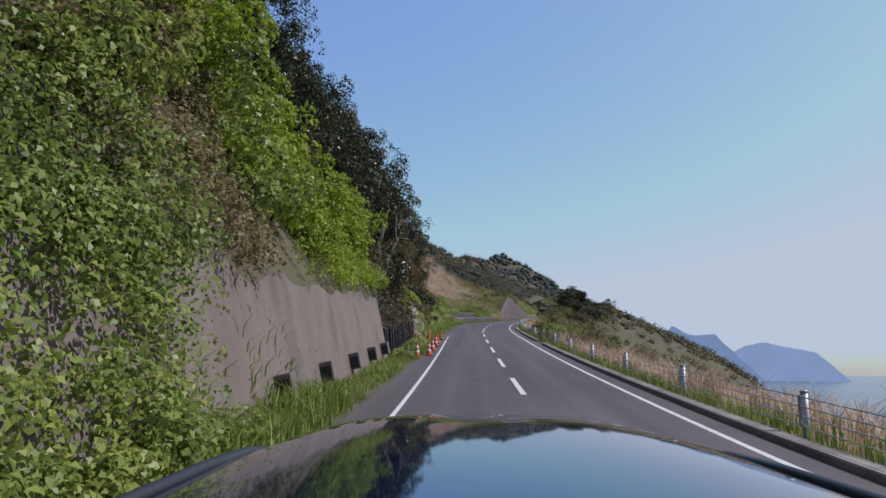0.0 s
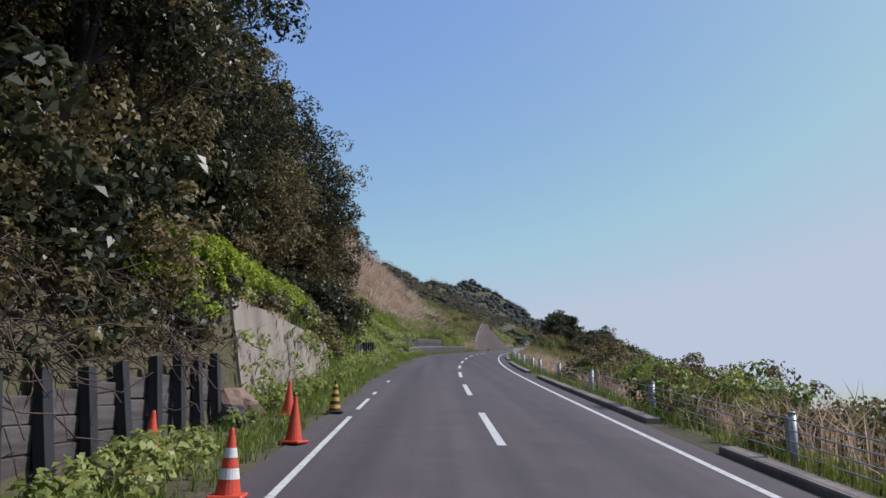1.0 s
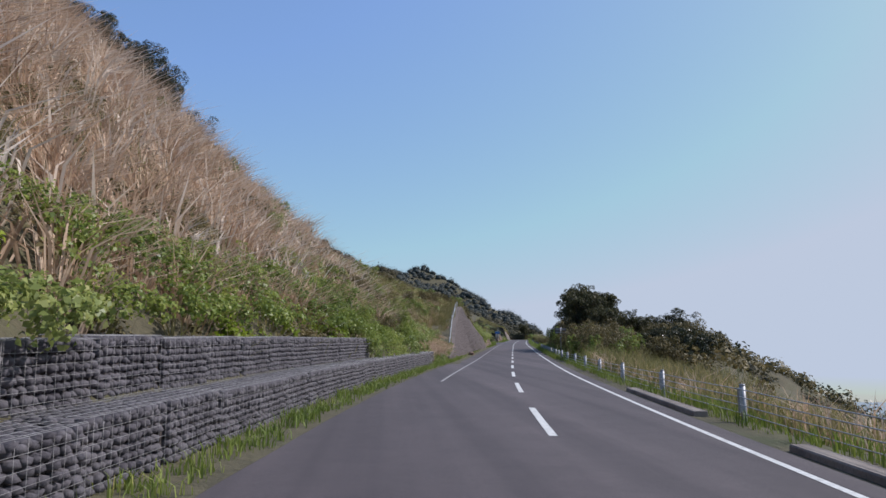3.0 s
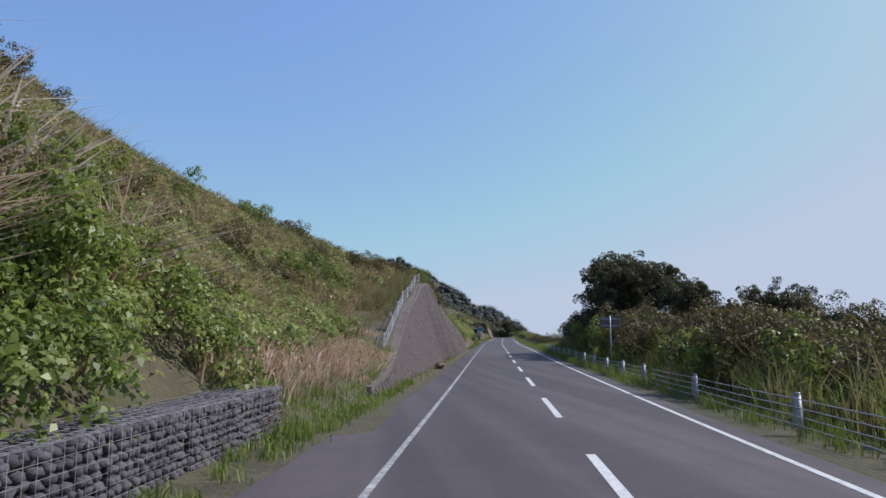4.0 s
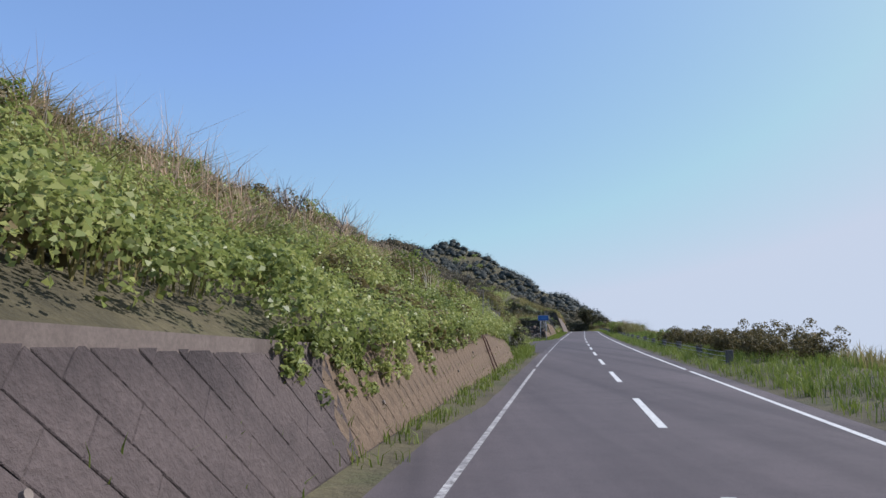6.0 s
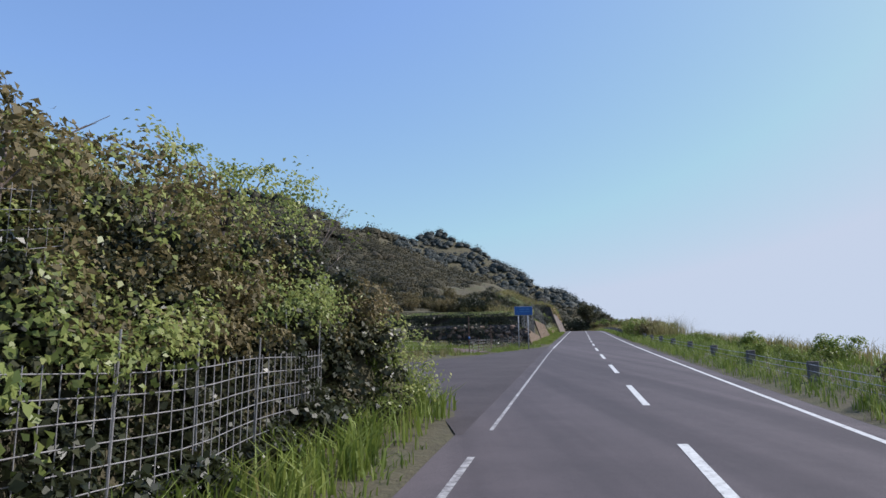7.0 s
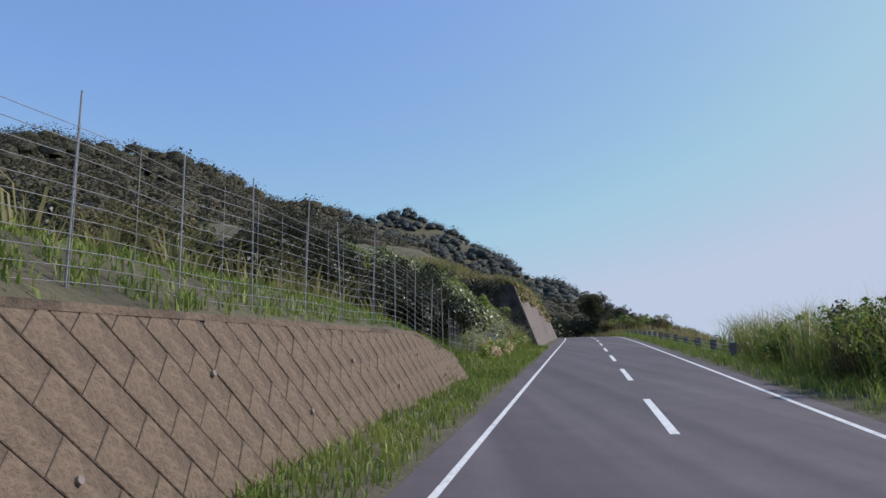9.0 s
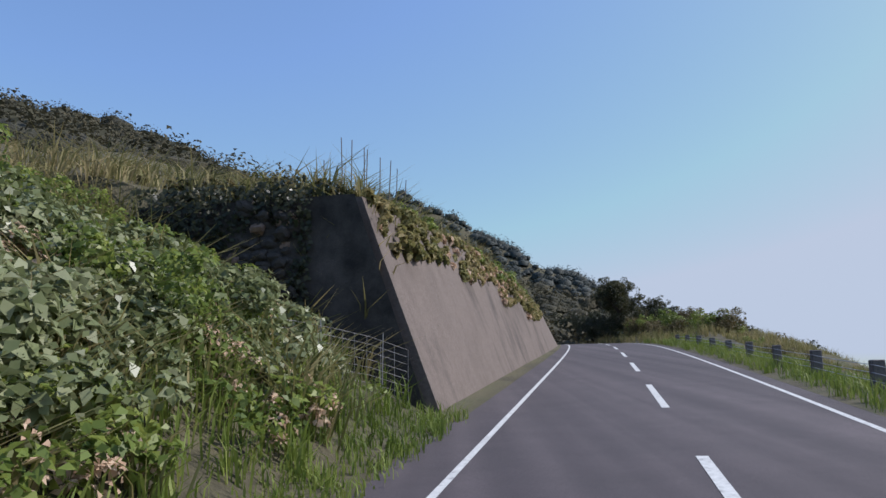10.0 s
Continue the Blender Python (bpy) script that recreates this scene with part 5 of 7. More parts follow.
def trimmed(me, s, y, ca, sa, cuts):
    """A block cut off at the wall's edges: (place along, height, direction) of each cut in the wall's plane."""
    bm = bmesh.new()
    bm.from_mesh(me)
    for x0, y0, nx, ny in cuts:
        dx, dy = x0, y0 - y
        if ny == 0:
            dy = 0
        co = Vector((ca * dx + sa * dy, -sa * dx + ca * dy, 0))
        no = Vector((ca * nx + sa * ny, -sa * nx + ca * ny, 0))
        bmesh.ops.bisect_plane(bm, geom=bm.verts[:] + bm.edges[:] + bm.faces[:], plane_co=co, plane_no=no, clear_outer=True)
    if sum(f.calc_area() for f in bm.faces) < 0.02:
        bm.free()
        return None
    cut = bpy.data.meshes.new("cut_block")
    bm.to_mesh(cut)
    bm.free()
    cut.materials.append(me.materials[0])
    return cut


def lay_blocks(wall, s0, s1, mat, limit=300, w=0.72, h=0.42):
    """Blocks laid aslant, each one an object; those past the limit are joined."""
    shapes = []
    for k in range(4):
        me = block_mesh(w - 0.006, h - 0.011, 0.005 + 0.002 * k)
        me.materials.append(mat)
        shapes.append(me)
    ca, sa = math.cos(radians(-48)), math.sin(radians(-48))
    made, rest = 0, []
    top = max(wall_frame(s)[4] for s in np.linspace(s0, s1, 30))
    span = s1 - s0
    places = []
    for j in range(-int((span + top) / h) - 2, int((span + top) / h) + 3):
        for i in range(-int((span + top) / w) - 2, int((span + top) / w) + 3):
            a, b = (i + (0.5 if j % 2 else 0.0)) * w, j * h
            x, y = a * ca - b * sa, a * sa + b * ca
            s = s0 + x
            if s0 - 0.4 < s < s1 + 0.4 and y > -0.35:
                p, along, up, out, length = wall_frame(min(max(s, s0 + 0.3), s1 - 0.3), 0.0)
                if y < length + 0.4:
                    p = p + along * (s - min(max(s, s0 + 0.3), s1 - 0.3))
                    places.append((s, y, p, along, up, out, length))
    places.sort(key=lambda q: q[0])
    turn = Matrix.Rotation(radians(-48), 3, 'Z')
    for s, y, p, along, up, out, length in places:
        m3 = Matrix((along, up, out)).transposed() @ turn
        m = Matrix.Translation(p + up * y + out * 0.052) @ m3.to_4x4() @ Matrix.Translation((0, 0, RNG.uniform(0, 0.005)))
        me = shapes[int(RNG.integers(0, 4))]
        if y < 0.45 or y > length - 0.6 or s < s0 + 0.6 or s > s1 - 0.6:
            rise = (wall_frame(min(s + 0.5, s1 - 0.3))[4] - wall_frame(max(s - 0.5, s0 + 0.3))[4]) / 1.0
            me = trimmed(me, s, y, ca, sa, ((0, 0.0, 0, -1), (0, length - 0.01, -rise, 1), (s0 - s + 0.04, 0, -1, 0), (s1 - s - 0.04, 0, 1, 0)))
            if me is None:
                continue
        if made < limit:
            ob = new("block", me)
            ob.parent = wall
            ob.matrix_basis = m
            made += 1
        else:
            rest.append((me, m))
    if rest:
        vs, fs, base = [], [], 0
        for me, m in rest:
            co = [m @ q.co for q in me.vertices]
            vs += [tuple(c) for c in co]
            fs += [tuple(base + k for k in f.vertices) for f in me.polygons]
            base += len(co)
        me = bpy.data.meshes.new("far_blocks")
        me.from_pydata(vs, [], fs)
        ob = thing("far_blocks", me, mat, parent=wall)
        ob["kind"] = "stuff"


def weep(wall, s, u, mat, size=0.036):
    p, along, up, out, length = wall_frame(s, u)
    bm = rod(Vector((0, 0, 0)), Vector((0, 0, 0.08)), size, size, 10)
    ob = part("drain_pipe", bm, mat, wall)
    ob.matrix_basis = Matrix.Translation(p + out * 0.02) @ Matrix((along, up, out)).transposed().to_4x4()


def box_drain(wall, s, u):
    """A concrete drain hood; a black plate paints the shade on its near side."""
    p, along, up, out, length = wall_frame(s, u)
    bm = box((0.4, 0.5, 0.42), (0, 0, 0.14), 0.02)
    hood = part("drain_hood", bm, CONCRETE, wall)
    hood.matrix_basis = Matrix.Translation(p + out * 0.03) @ Matrix((along, up, out)).transposed().to_4x4()
    part("drain_opening", box((0.02, 0.34, 0.26), (-0.198, -0.03, 0.17)), BLACK_STEEL, hood)


WALL_A = slab("wall_concrete_south", -90, 14.3, CONCRETE, "smooth grey-brown concrete retaining wall with drain hoods", 0.06, 0.5, 0.05, wave=0.5)
for s in (-4.5, -0.3, 4.2, 8.4, 12.4):
    box_drain(WALL_A, s, 0.17)
slab("wall_concrete_short", 33.2, 45.6, CONCRETE_PALE, "pale streaked concrete retaining wall below the bank", 0.06, 0.4, 0.04, wave=0.35)
WALL_F = slab("wall_block_tall", 144.5, 207, JOINT, "tall retaining wall of slanting concrete blocks", 0.05, 0.5, 0.0)
WALL_H = slab("wall_block_low", 206.5, 238, JOINT, "low retaining wall of slanting concrete blocks under ivy", 0.05, 0.4, 0.0)
WALL_J = slab("wall_block_terrace", 295.2, 311.8, JOINT, "low block retaining wall below the terrace fence", 0.05, 0.4, 0.0)
WALL_J2 = slab("wall_block_brown", 311.9, 331, JOINT, "brown block retaining wall below the net fence", 0.05, 0.4, 0.0)
slab("wall_cutting", 359.4, 402, CONCRETE_BROWN, "high stained concrete wall of the road cutting", 0.06, 0.7, 0.05, wave=0.3)


def coping(name, s0, s1, mat, label, w=0.4, h=0.16):
    s = np.arange(s0, s1 + 0.01, (s1 - s0) / round(s1 - s0))
    d1, z1, d2, z2 = wall_line(np.clip(s, s0 + 0.3, s1 - 0.3))
    lip = 0.11 if h > 0.1 else 0.075
    ring = np.stack([at(s, d2 + lip + 0.015, z2 - h), at(s, d2 + lip, z2 + 0.035), at(s, d2 - w, z2 + 0.05), at(s, d2 - w, z2 - h)], 1)
    v, f = sheet(ring)
    n = len(s)
    me = bpy.data.meshes.new(name)
    me.from_pydata([tuple(map(float, q)) for q in v], [], [tuple(int(a) for a in q[::-1]) for q in f] + [(0, 1, 2, 3), tuple(4 * (n - 1) + k for k in (3, 2, 1, 0))])
    return thing(name, me, mat, label, "coping", kind="structure")


coping("coping_tall_wall", 144.6, 207, CONCRETE, "plain concrete coping on the block wall", 0.45, 0.8)
coping("coping_low_wall", 206.5, 238, BLOCK_WARM, "plain concrete coping under the ivy", 0.35, 0.05)
coping("coping_terrace_wall", 295.2, 311.8, BLOCK_WARM, "narrow concrete coping of the terrace wall", 0.35, 0.05)
coping("coping_brown_wall", 311.9, 331, BLOCK_WARM, "concrete coping of the brown wall", 0.35, 0.05)


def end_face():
    """The cutting's end, shade put into its dark colour: rough stone courses beside a plain concrete end."""
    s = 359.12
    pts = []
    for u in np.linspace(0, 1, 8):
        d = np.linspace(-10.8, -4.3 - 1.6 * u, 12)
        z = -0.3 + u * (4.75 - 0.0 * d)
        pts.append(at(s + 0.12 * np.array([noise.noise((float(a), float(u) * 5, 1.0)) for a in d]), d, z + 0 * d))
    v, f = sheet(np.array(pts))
    return thing("wall_cutting_end", mesh_np("wall_cutting_end", v, f[:, ::-1]), STONE_DARK, "stone and concrete end of the cutting, its shade put into the dark colour", "wall", kind="structure")


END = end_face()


def rock_mesh(name, seed, rough=0.28, detail=1):
    bm = bmesh.new()
    bmesh.ops.create_icosphere(bm, subdivisions=detail, radius=0.5)
    r = np.random.default_rng(seed)
    off = Vector(r.uniform(0, 50, 3))
    for q in bm.verts:
        q.co *= 1 + rough * (2 * noise.noise(q.co * 2.2 + off) + 0.8 * noise.noise(q.co * 7 + off))
        q.co.x = max(-0.42, min(0.42, q.co.x))
    me = bpy.data.meshes.new(name)
    bm.to_mesh(me)
    bm.free()
    return me


ROCKS = [rock_mesh("stone", 70 + k, 0.36, 2) for k in range(5)]
ROCKS_BROWN = [rock_mesh("stone", 80 + k, 0.36, 2) for k in range(5)]
for k in range(5):
    ROCKS[k].materials.append(STONE_DARK)
    ROCKS_BROWN[k].materials.append(STONE_BROWN)


def stone_face(parent, s, d0, d1, z0, z1, size, count, brown=9):
    """Rough stones standing out of a bank that faces along the road."""
    for k in range(count):
        ob = new("stone", ROCKS_BROWN[k % 5] if k % brown == 0 else ROCKS[k % 5])
        ob.parent = parent
        d, z = RNG.uniform(d0, d1), RNG.uniform(z0, z1)
        c = RNG.uniform(*size)
        ob.matrix_basis = stand(s + RNG.uniform(-0.08, 0.08), d, z, RNG.uniform(-20, 20)) @ Matrix.Diagonal((c * 1.4, c * 0.8, c, 1))


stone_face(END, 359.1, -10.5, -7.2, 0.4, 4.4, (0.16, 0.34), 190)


def terrace_bank(name, s, d0, d1, z0, z1, label):
    pts = []
    for u in np.linspace(0, 1, 6):
        d = np.linspace(d0, d1, 50)
        jag = np.array([noise.noise((float(a) * 0.8, float(u) * 3, s)) for a in d])
        pts.append(at(s + 0.3 * u + 0.25 * jag, d, z0 + u * (z1 - z0) + 0.1 * jag))
    v, f = sheet(np.array(pts))
    return thing(name, mesh_np(name, v, f), STONE_DARK, label, "wall", kind="structure")


T1 = terrace_bank("wall_terrace_lower", 294.9, -15.5, -5.9, -0.2, 1.75, "dry-stone wall of the lower field terrace")
stone_face(T1, 294.95, -15.2, -5.9, 0.05, 1.55, (0.22, 0.40), 270, 3)
stone_face(T1, 295.06, -5.95, -5.12, 0.05, 1.2, (0.18, 0.30), 28, 4)
# dark stone colour paints the shade on this sunless earth face
terrace_bank("wall_terrace_upper", 311.4, -29, -5.7, 0.7, 2.95, "earth bank of the upper field terrace with shade put into its colour")


def leaf_face(name, s, d0, d1, z0, z1, count, mat, label, leaf=0.12, thick=0.5):
    """Leaves hanging over a bank that faces along the road."""
    d, u = RNG.uniform(d0, d1, count), RNG.random(count)
    bulge = np.array([noise.noise(Vector((a * 0.7, b * 2.5, s))) for a, b in zip(d, u)])
    keep = bulge > -0.28
    d, u, bulge = d[keep], u[keep], bulge[keep]
    p = at(s - thick * (0.4 + bulge) * RNG.random(len(d)), d, z0 + u * (z1 - z0))
    v, f = leaves(p, np.tile([[0.2, -1.0, 0.5]], (len(d), 1)), RNG.uniform(0.6, 1.4, len(d)) * leaf, 0.75)
    thing(name, mesh_np(name, v, f), mat, label, "hedge", kind="stuff")


# dark leaves paint the hedge's shaded face
leaf_face("bank_hedge", 311.2, -29, -5.7, 1.1, 2.9, 16000, LEAF_DARK, "hedge over the terrace bank with shade put into its dark leaves")
leaf_face("bank_hedge_top", 311.4, -29, -5.65, 2.6, 3.15, 6000, LEAF_IVY, "green grass tufts along the terrace edge", 0.10)
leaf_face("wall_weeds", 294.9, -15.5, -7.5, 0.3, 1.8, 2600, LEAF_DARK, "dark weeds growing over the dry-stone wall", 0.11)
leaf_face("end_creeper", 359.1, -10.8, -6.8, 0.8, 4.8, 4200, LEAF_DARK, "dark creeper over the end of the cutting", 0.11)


# ---------------------------------------------------------------- the raised field beside the farm track
BANK_LINE = [(258, -36), (264, -28), (270, -24), (275, -20.6), (279.5, -17.4), (283.2, -14.6), (285.2, -14.9), (288, -17.6), (294, -22.4), (300, -28)]
BANK_IN, BANK_UP = (0, 0.2, 0.45, 0.75, 1.6, 6, 16), (-0.2, 0.55, 1.3, 1.75, 1.95, 2.05, 2.2)


def bank_edge(n):
    """Places (s, d) along the raised field's edge and the way inward from each."""
    ln = np.array(BANK_LINE, float)
    run = np.concatenate([[0], np.cumsum(np.hypot(*np.diff(ln, axis=0).T))])
    u = np.linspace(0, run[-1], n)
    e = np.stack([np.interp(u, run, ln[:, 0]), np.interp(u, run, ln[:, 1])], -1)
    way = np.array([289.0, -48.0]) - e
    return e, way / np.linalg.norm(way, axis=1)[:, None]


def field_bank():
    e, way = bank_edge(90)
    rows = []
    for far, up in zip(BANK_IN, BANK_UP):
        q = e + way * far
        lump = np.array([noise.noise((a * 0.5, b * 0.5, up)) for a, b in q])
        rows.append(at(q[:, 0], q[:, 1] + 0.2 * lump, up + 0.18 * lump))
    v, f = sheet(np.array(rows))
    thing("field_bank", mesh_np("field_bank", v, f[:, ::-1], True), EARTH, "earth bank below a raised field", "bank", kind="structure")
    # shade low on the bank is put into the dark leaf colour
    mats = ((LEAF_DARK, "low leaves on the field bank, dark to stand for its shaded underside", 0.1, 0.95, 9000), (LEAF_IVY, "leafy green creeper over the field bank", 0.75, 1.9, 9500), (LEAF_OLIVE, "withered brown creeper over the field bank", 0.4, 1.95, 7000))
    for mat, label, low, high, count in mats:
        e, way = bank_edge(150)
        e = e + RNG.normal(0, 0.25, e.shape)
        up = RNG.uniform(low, high, len(e))
        inward = np.interp(up, BANK_UP, BANK_IN) + RNG.uniform(-0.05, 0.25, len(e))
        q = e + way * inward[:, None]
        lv, ln = tufts(RNG, at(q[:, 0], q[:, 1], up), RNG.uniform(0.22, 0.5, len(e)), count, 10, 0.45)
        v, f = leaves(lv, ln, RNG.uniform(0.07, 0.16, len(lv)), 0.65)
        thing("bank_creeper", mesh_np("bank_creeper", v, f), mat, label, "creeper", kind="stuff")
    for mat, label, count, long in ((MIXED, "rough dry and green grass on the raised field", 17000, (0.25, 0.7)), (DRY, "tufts of dry grass on the raised field", 4000, (0.3, 0.75))):
        e, way = bank_edge(count)
        q = e + way * (0.5 + 13 * RNG.random(count) ** 1.7)[:, None] + RNG.normal(0, 0.3, e.shape)
        v, f = blades(at(q[:, 0], q[:, 1], 1.85 + 0 * q[:, 0]), RNG.uniform(*long, count), RNG.uniform(0.02, 0.05, count), 0.7)
        thing("raised_field_grass", mesh_np("raised_field_grass", v, f), mat, label, "grass", kind="stuff")


field_bank()
lay_blocks(WALL_F, 144.5, 207, BLOCK_DARK, 300)
lay_blocks(WALL_H, 206.5, 238, BLOCK_WARM, 230)
lay_blocks(WALL_J, 295.2, 311.8, BLOCK_WARM, 120)
lay_blocks(WALL_J2, 311.9, 331, BLOCK_WARM, 200)
for k in range(26):
    weep(WALL_F, 153 + 1.9 * k + 0.4 * (k % 2), (0.2, 0.45, 0.7)[k % 3], CONCRETE_PALE)
for k in range(7):
    weep(WALL_J2, 313.5 + 2.4 * k, (0.3, 0.65)[k % 2], CONCRETE_PALE)
for k in range(7):
    weep(WALL_H, 209 + 4.2 * k, (0.35, 0.6)[k % 2], CONCRETE_PALE)


# ---------------------------------------------------------------- kerb, drains
def kerb(s0, s1):
    s = np.arange(s0, s1 + 0.01, 2.0)
    ring = np.stack([at(s, 3.5, -0.1), at(s, 3.51, 0.06), at(s, 3.53, 0.085), at(s, 3.8, 0.09), at(s, 3.82, -0.2)], 1)
    v, f = sheet(ring)
    n, m = ring.shape[:2]
    me = bpy.data.meshes.new("kerb")
    me.from_pydata([tuple(map(float, q)) for q in v], [], [tuple(int(a) for a in q) for q in f] + [tuple(reversed(range(m))), tuple(range((n - 1) * m, n * m))])
    return thing("kerb", me, CONCRETE_PALE, "weathered concrete kerb at the seaward road edge", "kerb", kind="structure")


kerb(-30, 30)
kerb(34, 52)
kerb(57, 76)
kerb(81, 100)
kerb(104, 112)


# ---------------------------------------------------------------- guard fences
def fence_wires(name, parent, lines, r, mat, label=""):
    v, f = tubes(lines, r)
    return thing(name, mesh_np(name, v, f), mat, label, parent=parent)


def sag(s0, s1, d, z, drop=0.03, n=5):
    u = np.linspace(0, 1, n)
    return at(s0 + u * (s1 - s0), d, z - drop * 4 * u * (1 - u))


def cable_fence(s0, s1, d, spacing, label, height=0.72, wires=4, base=0.0):
    fence = empty("guard_fence", Matrix(), label, "guard fence", "guard fences on the seaward side")
    at_s = np.arange(s0, s1 + 0.1, spacing)
    for s in at_s:
        g = float(ground_z(s, d)) if base is None else base
        bm = rod((0, 0, g - 0.35), (0, 0, height), 0.062, 0.062, 12)
        bm = rod((0, 0, height), (0, 0, height + 0.03), 0.072, 0.05, 12, bm)
        ob = part("post", bm, STEEL, fence, smooth=True)
        ob.matrix_basis = stand(s, d)
        ob2 = part("bracket", box((0.13, 0.11, 0.5), (-0.03, 0, height - 0.3), 0.01), STEEL, ob)
    for k in range(wires):
        z = height - 0.07 - 0.16 * k
        line = np.concatenate([sag(a, b, d - 0.1, z, 0.015)[:-1] for a, b in zip(at_s[:-1], at_s[1:])])
        fence_wires("cable", fence, [line], 0.011, STEEL)
    return fence


cable_fence(-27, 57, 4.25, 7.0, "grey steel cable guard fence above the kerb")
cable_fence(61, 152, 4.25, 7.0, "grey steel cable guard fence beside the dry grass")
cable_fence(152.2, 206, 4.3, 4.5, "steel cable guard fence half hidden in green weeds", 0.68)


def post_fence(s0, s1, d, spacing, label, wires=3):
    fence = empty("post_fence", Matrix(), label, "post fence", "post fences on the seaward side")
    at_s = np.arange(s0, s1 + 0.1, spacing)
    for s in at_s:
        ob = part("post", box((0.27, 0.24, 1.1), (0, 0, 0.12), 0.02), CONCRETE_OLD, fence)
        ob.matrix_basis = stand(s, d, RNG.uniform(-0.04, 0.04), RNG.uniform(-6, 6))
    for k in range(wires):
        line = np.concatenate([sag(a, b, d - 0.13, 0.58 - 0.17 * k, 0.02)[:-1] for a, b in zip(at_s[:-1], at_s[1:])])
        fence_wires("wire", fence, [line], 0.009, STEEL)
    return fence


post_fence(227.5, 304, 4.7, 6.8, "short dark concrete posts with wires in the grass")
post_fence(340, 404, 4.7, 4.6, "dark concrete post fence with wires above the sea")


def rail_fence():
    """Plate posts with three pipes, climbing along the top of the tall wall."""
    fence = empty("rail_fence", Matrix(), "galvanised rail fence climbing along the wall top", "rail fence")
    at_s = [150.5, 154.4, 158.1, 161.7, 165.2, 168.9, 172.5, 176.0]
    tops = []
    for k, s in enumerate(at_s):
        d1, z1, d2, z2 = wall_line(s)
        d = float(d2) - 0.33
        bm = box((0.04, 0.24, 1.0), (0, -0.1, 0.22), 0.008)
        bm = box((0.07, 0.05, 1.0), (0, 0.04, 0.22), 0.008, bm)
        ob = part("post", bm, STEEL, fence)
        ob.matrix_basis = stand(s, d, float(z2))
        if k == 0:
            part("brace", rod((0, 0.05, 0.55), (0, 0.75, 0.02), 0.02, 0.02, 8), STEEL, ob)
        tops.append((s, d, float(z2)))
    for k in range(3):
        pts = np.array([at(s, d + 0.04, z + 0.64 - 0.19 * k) for s, d, z in tops])
        fence_wires("rail", fence, [pts], 0.019, STEEL)


rail_fence()


def net_fence(line, label, low, high, spacing, cell=(0.3, 0.17), pole_up=0.5, pole_mat=None, group="net fences", wire=0.0042):
    """line: (s, d, z of the foot). Poles and a wire net."""
    fence = empty("net_fence", Matrix(), label, "net fence", group)
    ln = np.array(line, float)
    ss = np.arange(ln[0, 0], ln[-1, 0] + 0.01, spacing)
    get = lambda s: (np.interp(s, ln[:, 0], ln[:, 1]), np.interp(s, ln[:, 0], ln[:, 2]))
    for s in ss:
        d, z = get(s)
        lean = RNG.uniform(-0.05, 0.05)
        top = high + pole_up * RNG.uniform(0.3, 1.2)
        bm = rod((0, 0, -0.3), (lean * top, 0.6 * lean * top, top), 0.012, 0.010, 6)
        ob = part("pole", bm, pole_mat or WIRE, fence)
        ob.matrix_basis = stand(s, float(d), float(z))
    fine = np.arange(ln[0, 0], ln[-1, 0] + 0.01, 0.6)
    d, z = get(fine)
    wob = 0.03 * np.sin(fine * 2.1)
    hs = np.arange(low, high + 0.01, cell[1])
    lines = [at(fine, d + 0.03 + wob, z + h + 0.02 * np.sin(fine * 1.3 + h)) for h in hs]
    vs = np.arange(ln[0, 0], ln[-1, 0] + 0.01, cell[0])
    dv, zv = get(vs)
    lines += [np.array([at(a, b + 0.03 + 0.03 * np.sin(a * 2.1), c + low), at(a, b + 0.03 + 0.03 * np.sin(a * 2.1), c + high)]) for a, b, c in zip(vs, dv, zv)]
    fence_wires("wire_net", fence, lines, wire, WIRE, "pale rectangular wire net")
    return fence


def foot_line(s0, s1, back, n=8):
    s = np.linspace(s0, s1, n)
    d1, z1, d2, z2 = wall_line(s)
    return [(a, b - back, c) for a, b, c in zip(s, d2, z2)]


net_fence(foot_line(229, 240, 0.25), "rusty net fence overgrown with weeds above the wall", 0.1, 1.5, 1.6)
net_fence([(237.6, -4.9, 0.2), (240.3, -4.95, 0.1), (241.5, -5.0, 0.1), (244.8, -5.3, 0.05)], "wire net fence in front of a dark thicket", 0.15, 1.4, 1.4, (0.2, 0.17), wire=0.006)
net_fence(foot_line(295.6, 311.4, 0.3), "tall net fence on the terrace wall", 0.1, 1.5, 1.3, (0.65, 0.15), 0.6)
net_fence(foot_line(312.4, 331.5, 0.35), "tall net fence on the brown block wall", 0.1, 1.8, 1.9, (0.95, 0.15), 0.4)
net_fence([(331.6, -5.5, 0.9), (334, -5.5, 0.7), (338, -5.4, 0.45), (342, -5.3, 0.2), (346.5, -5.2, 0.05)], "net fence in front of the dark bushes", 0.1, 1.1, 1.05, (0.27, 0.25), 0.45, wire=0.0065)
net_fence([(356.5, -6.6, 0.9), (358.2, -5.4, 0.5), (359.1, -4.6, 0.1)], "bent net fence against the cutting wall", 0.1, 1.1, 1.0, (0.22, 0.14), 0.15)
net_fence([(283.3, -6.85, 0.0), (286, -6.3, 0.05), (290, -6.1, 0.05), (294.8, -5.7, 0.1)], "low wire field fence beside the road", 0.15, 0.8, 2.4, (0.5, 0.14), 0.3, RUST)
net_fence([(262, -17.0, 0.05), (266, -15.0, 0.05), (271, -13.2, 0.1), (276, -11.8, 0.1), (279.0, -9.0, 0.0)], "low wire fence along the field", 0.2, 0.8, 2.2, (0.6, 0.2), 0.2, RUST)


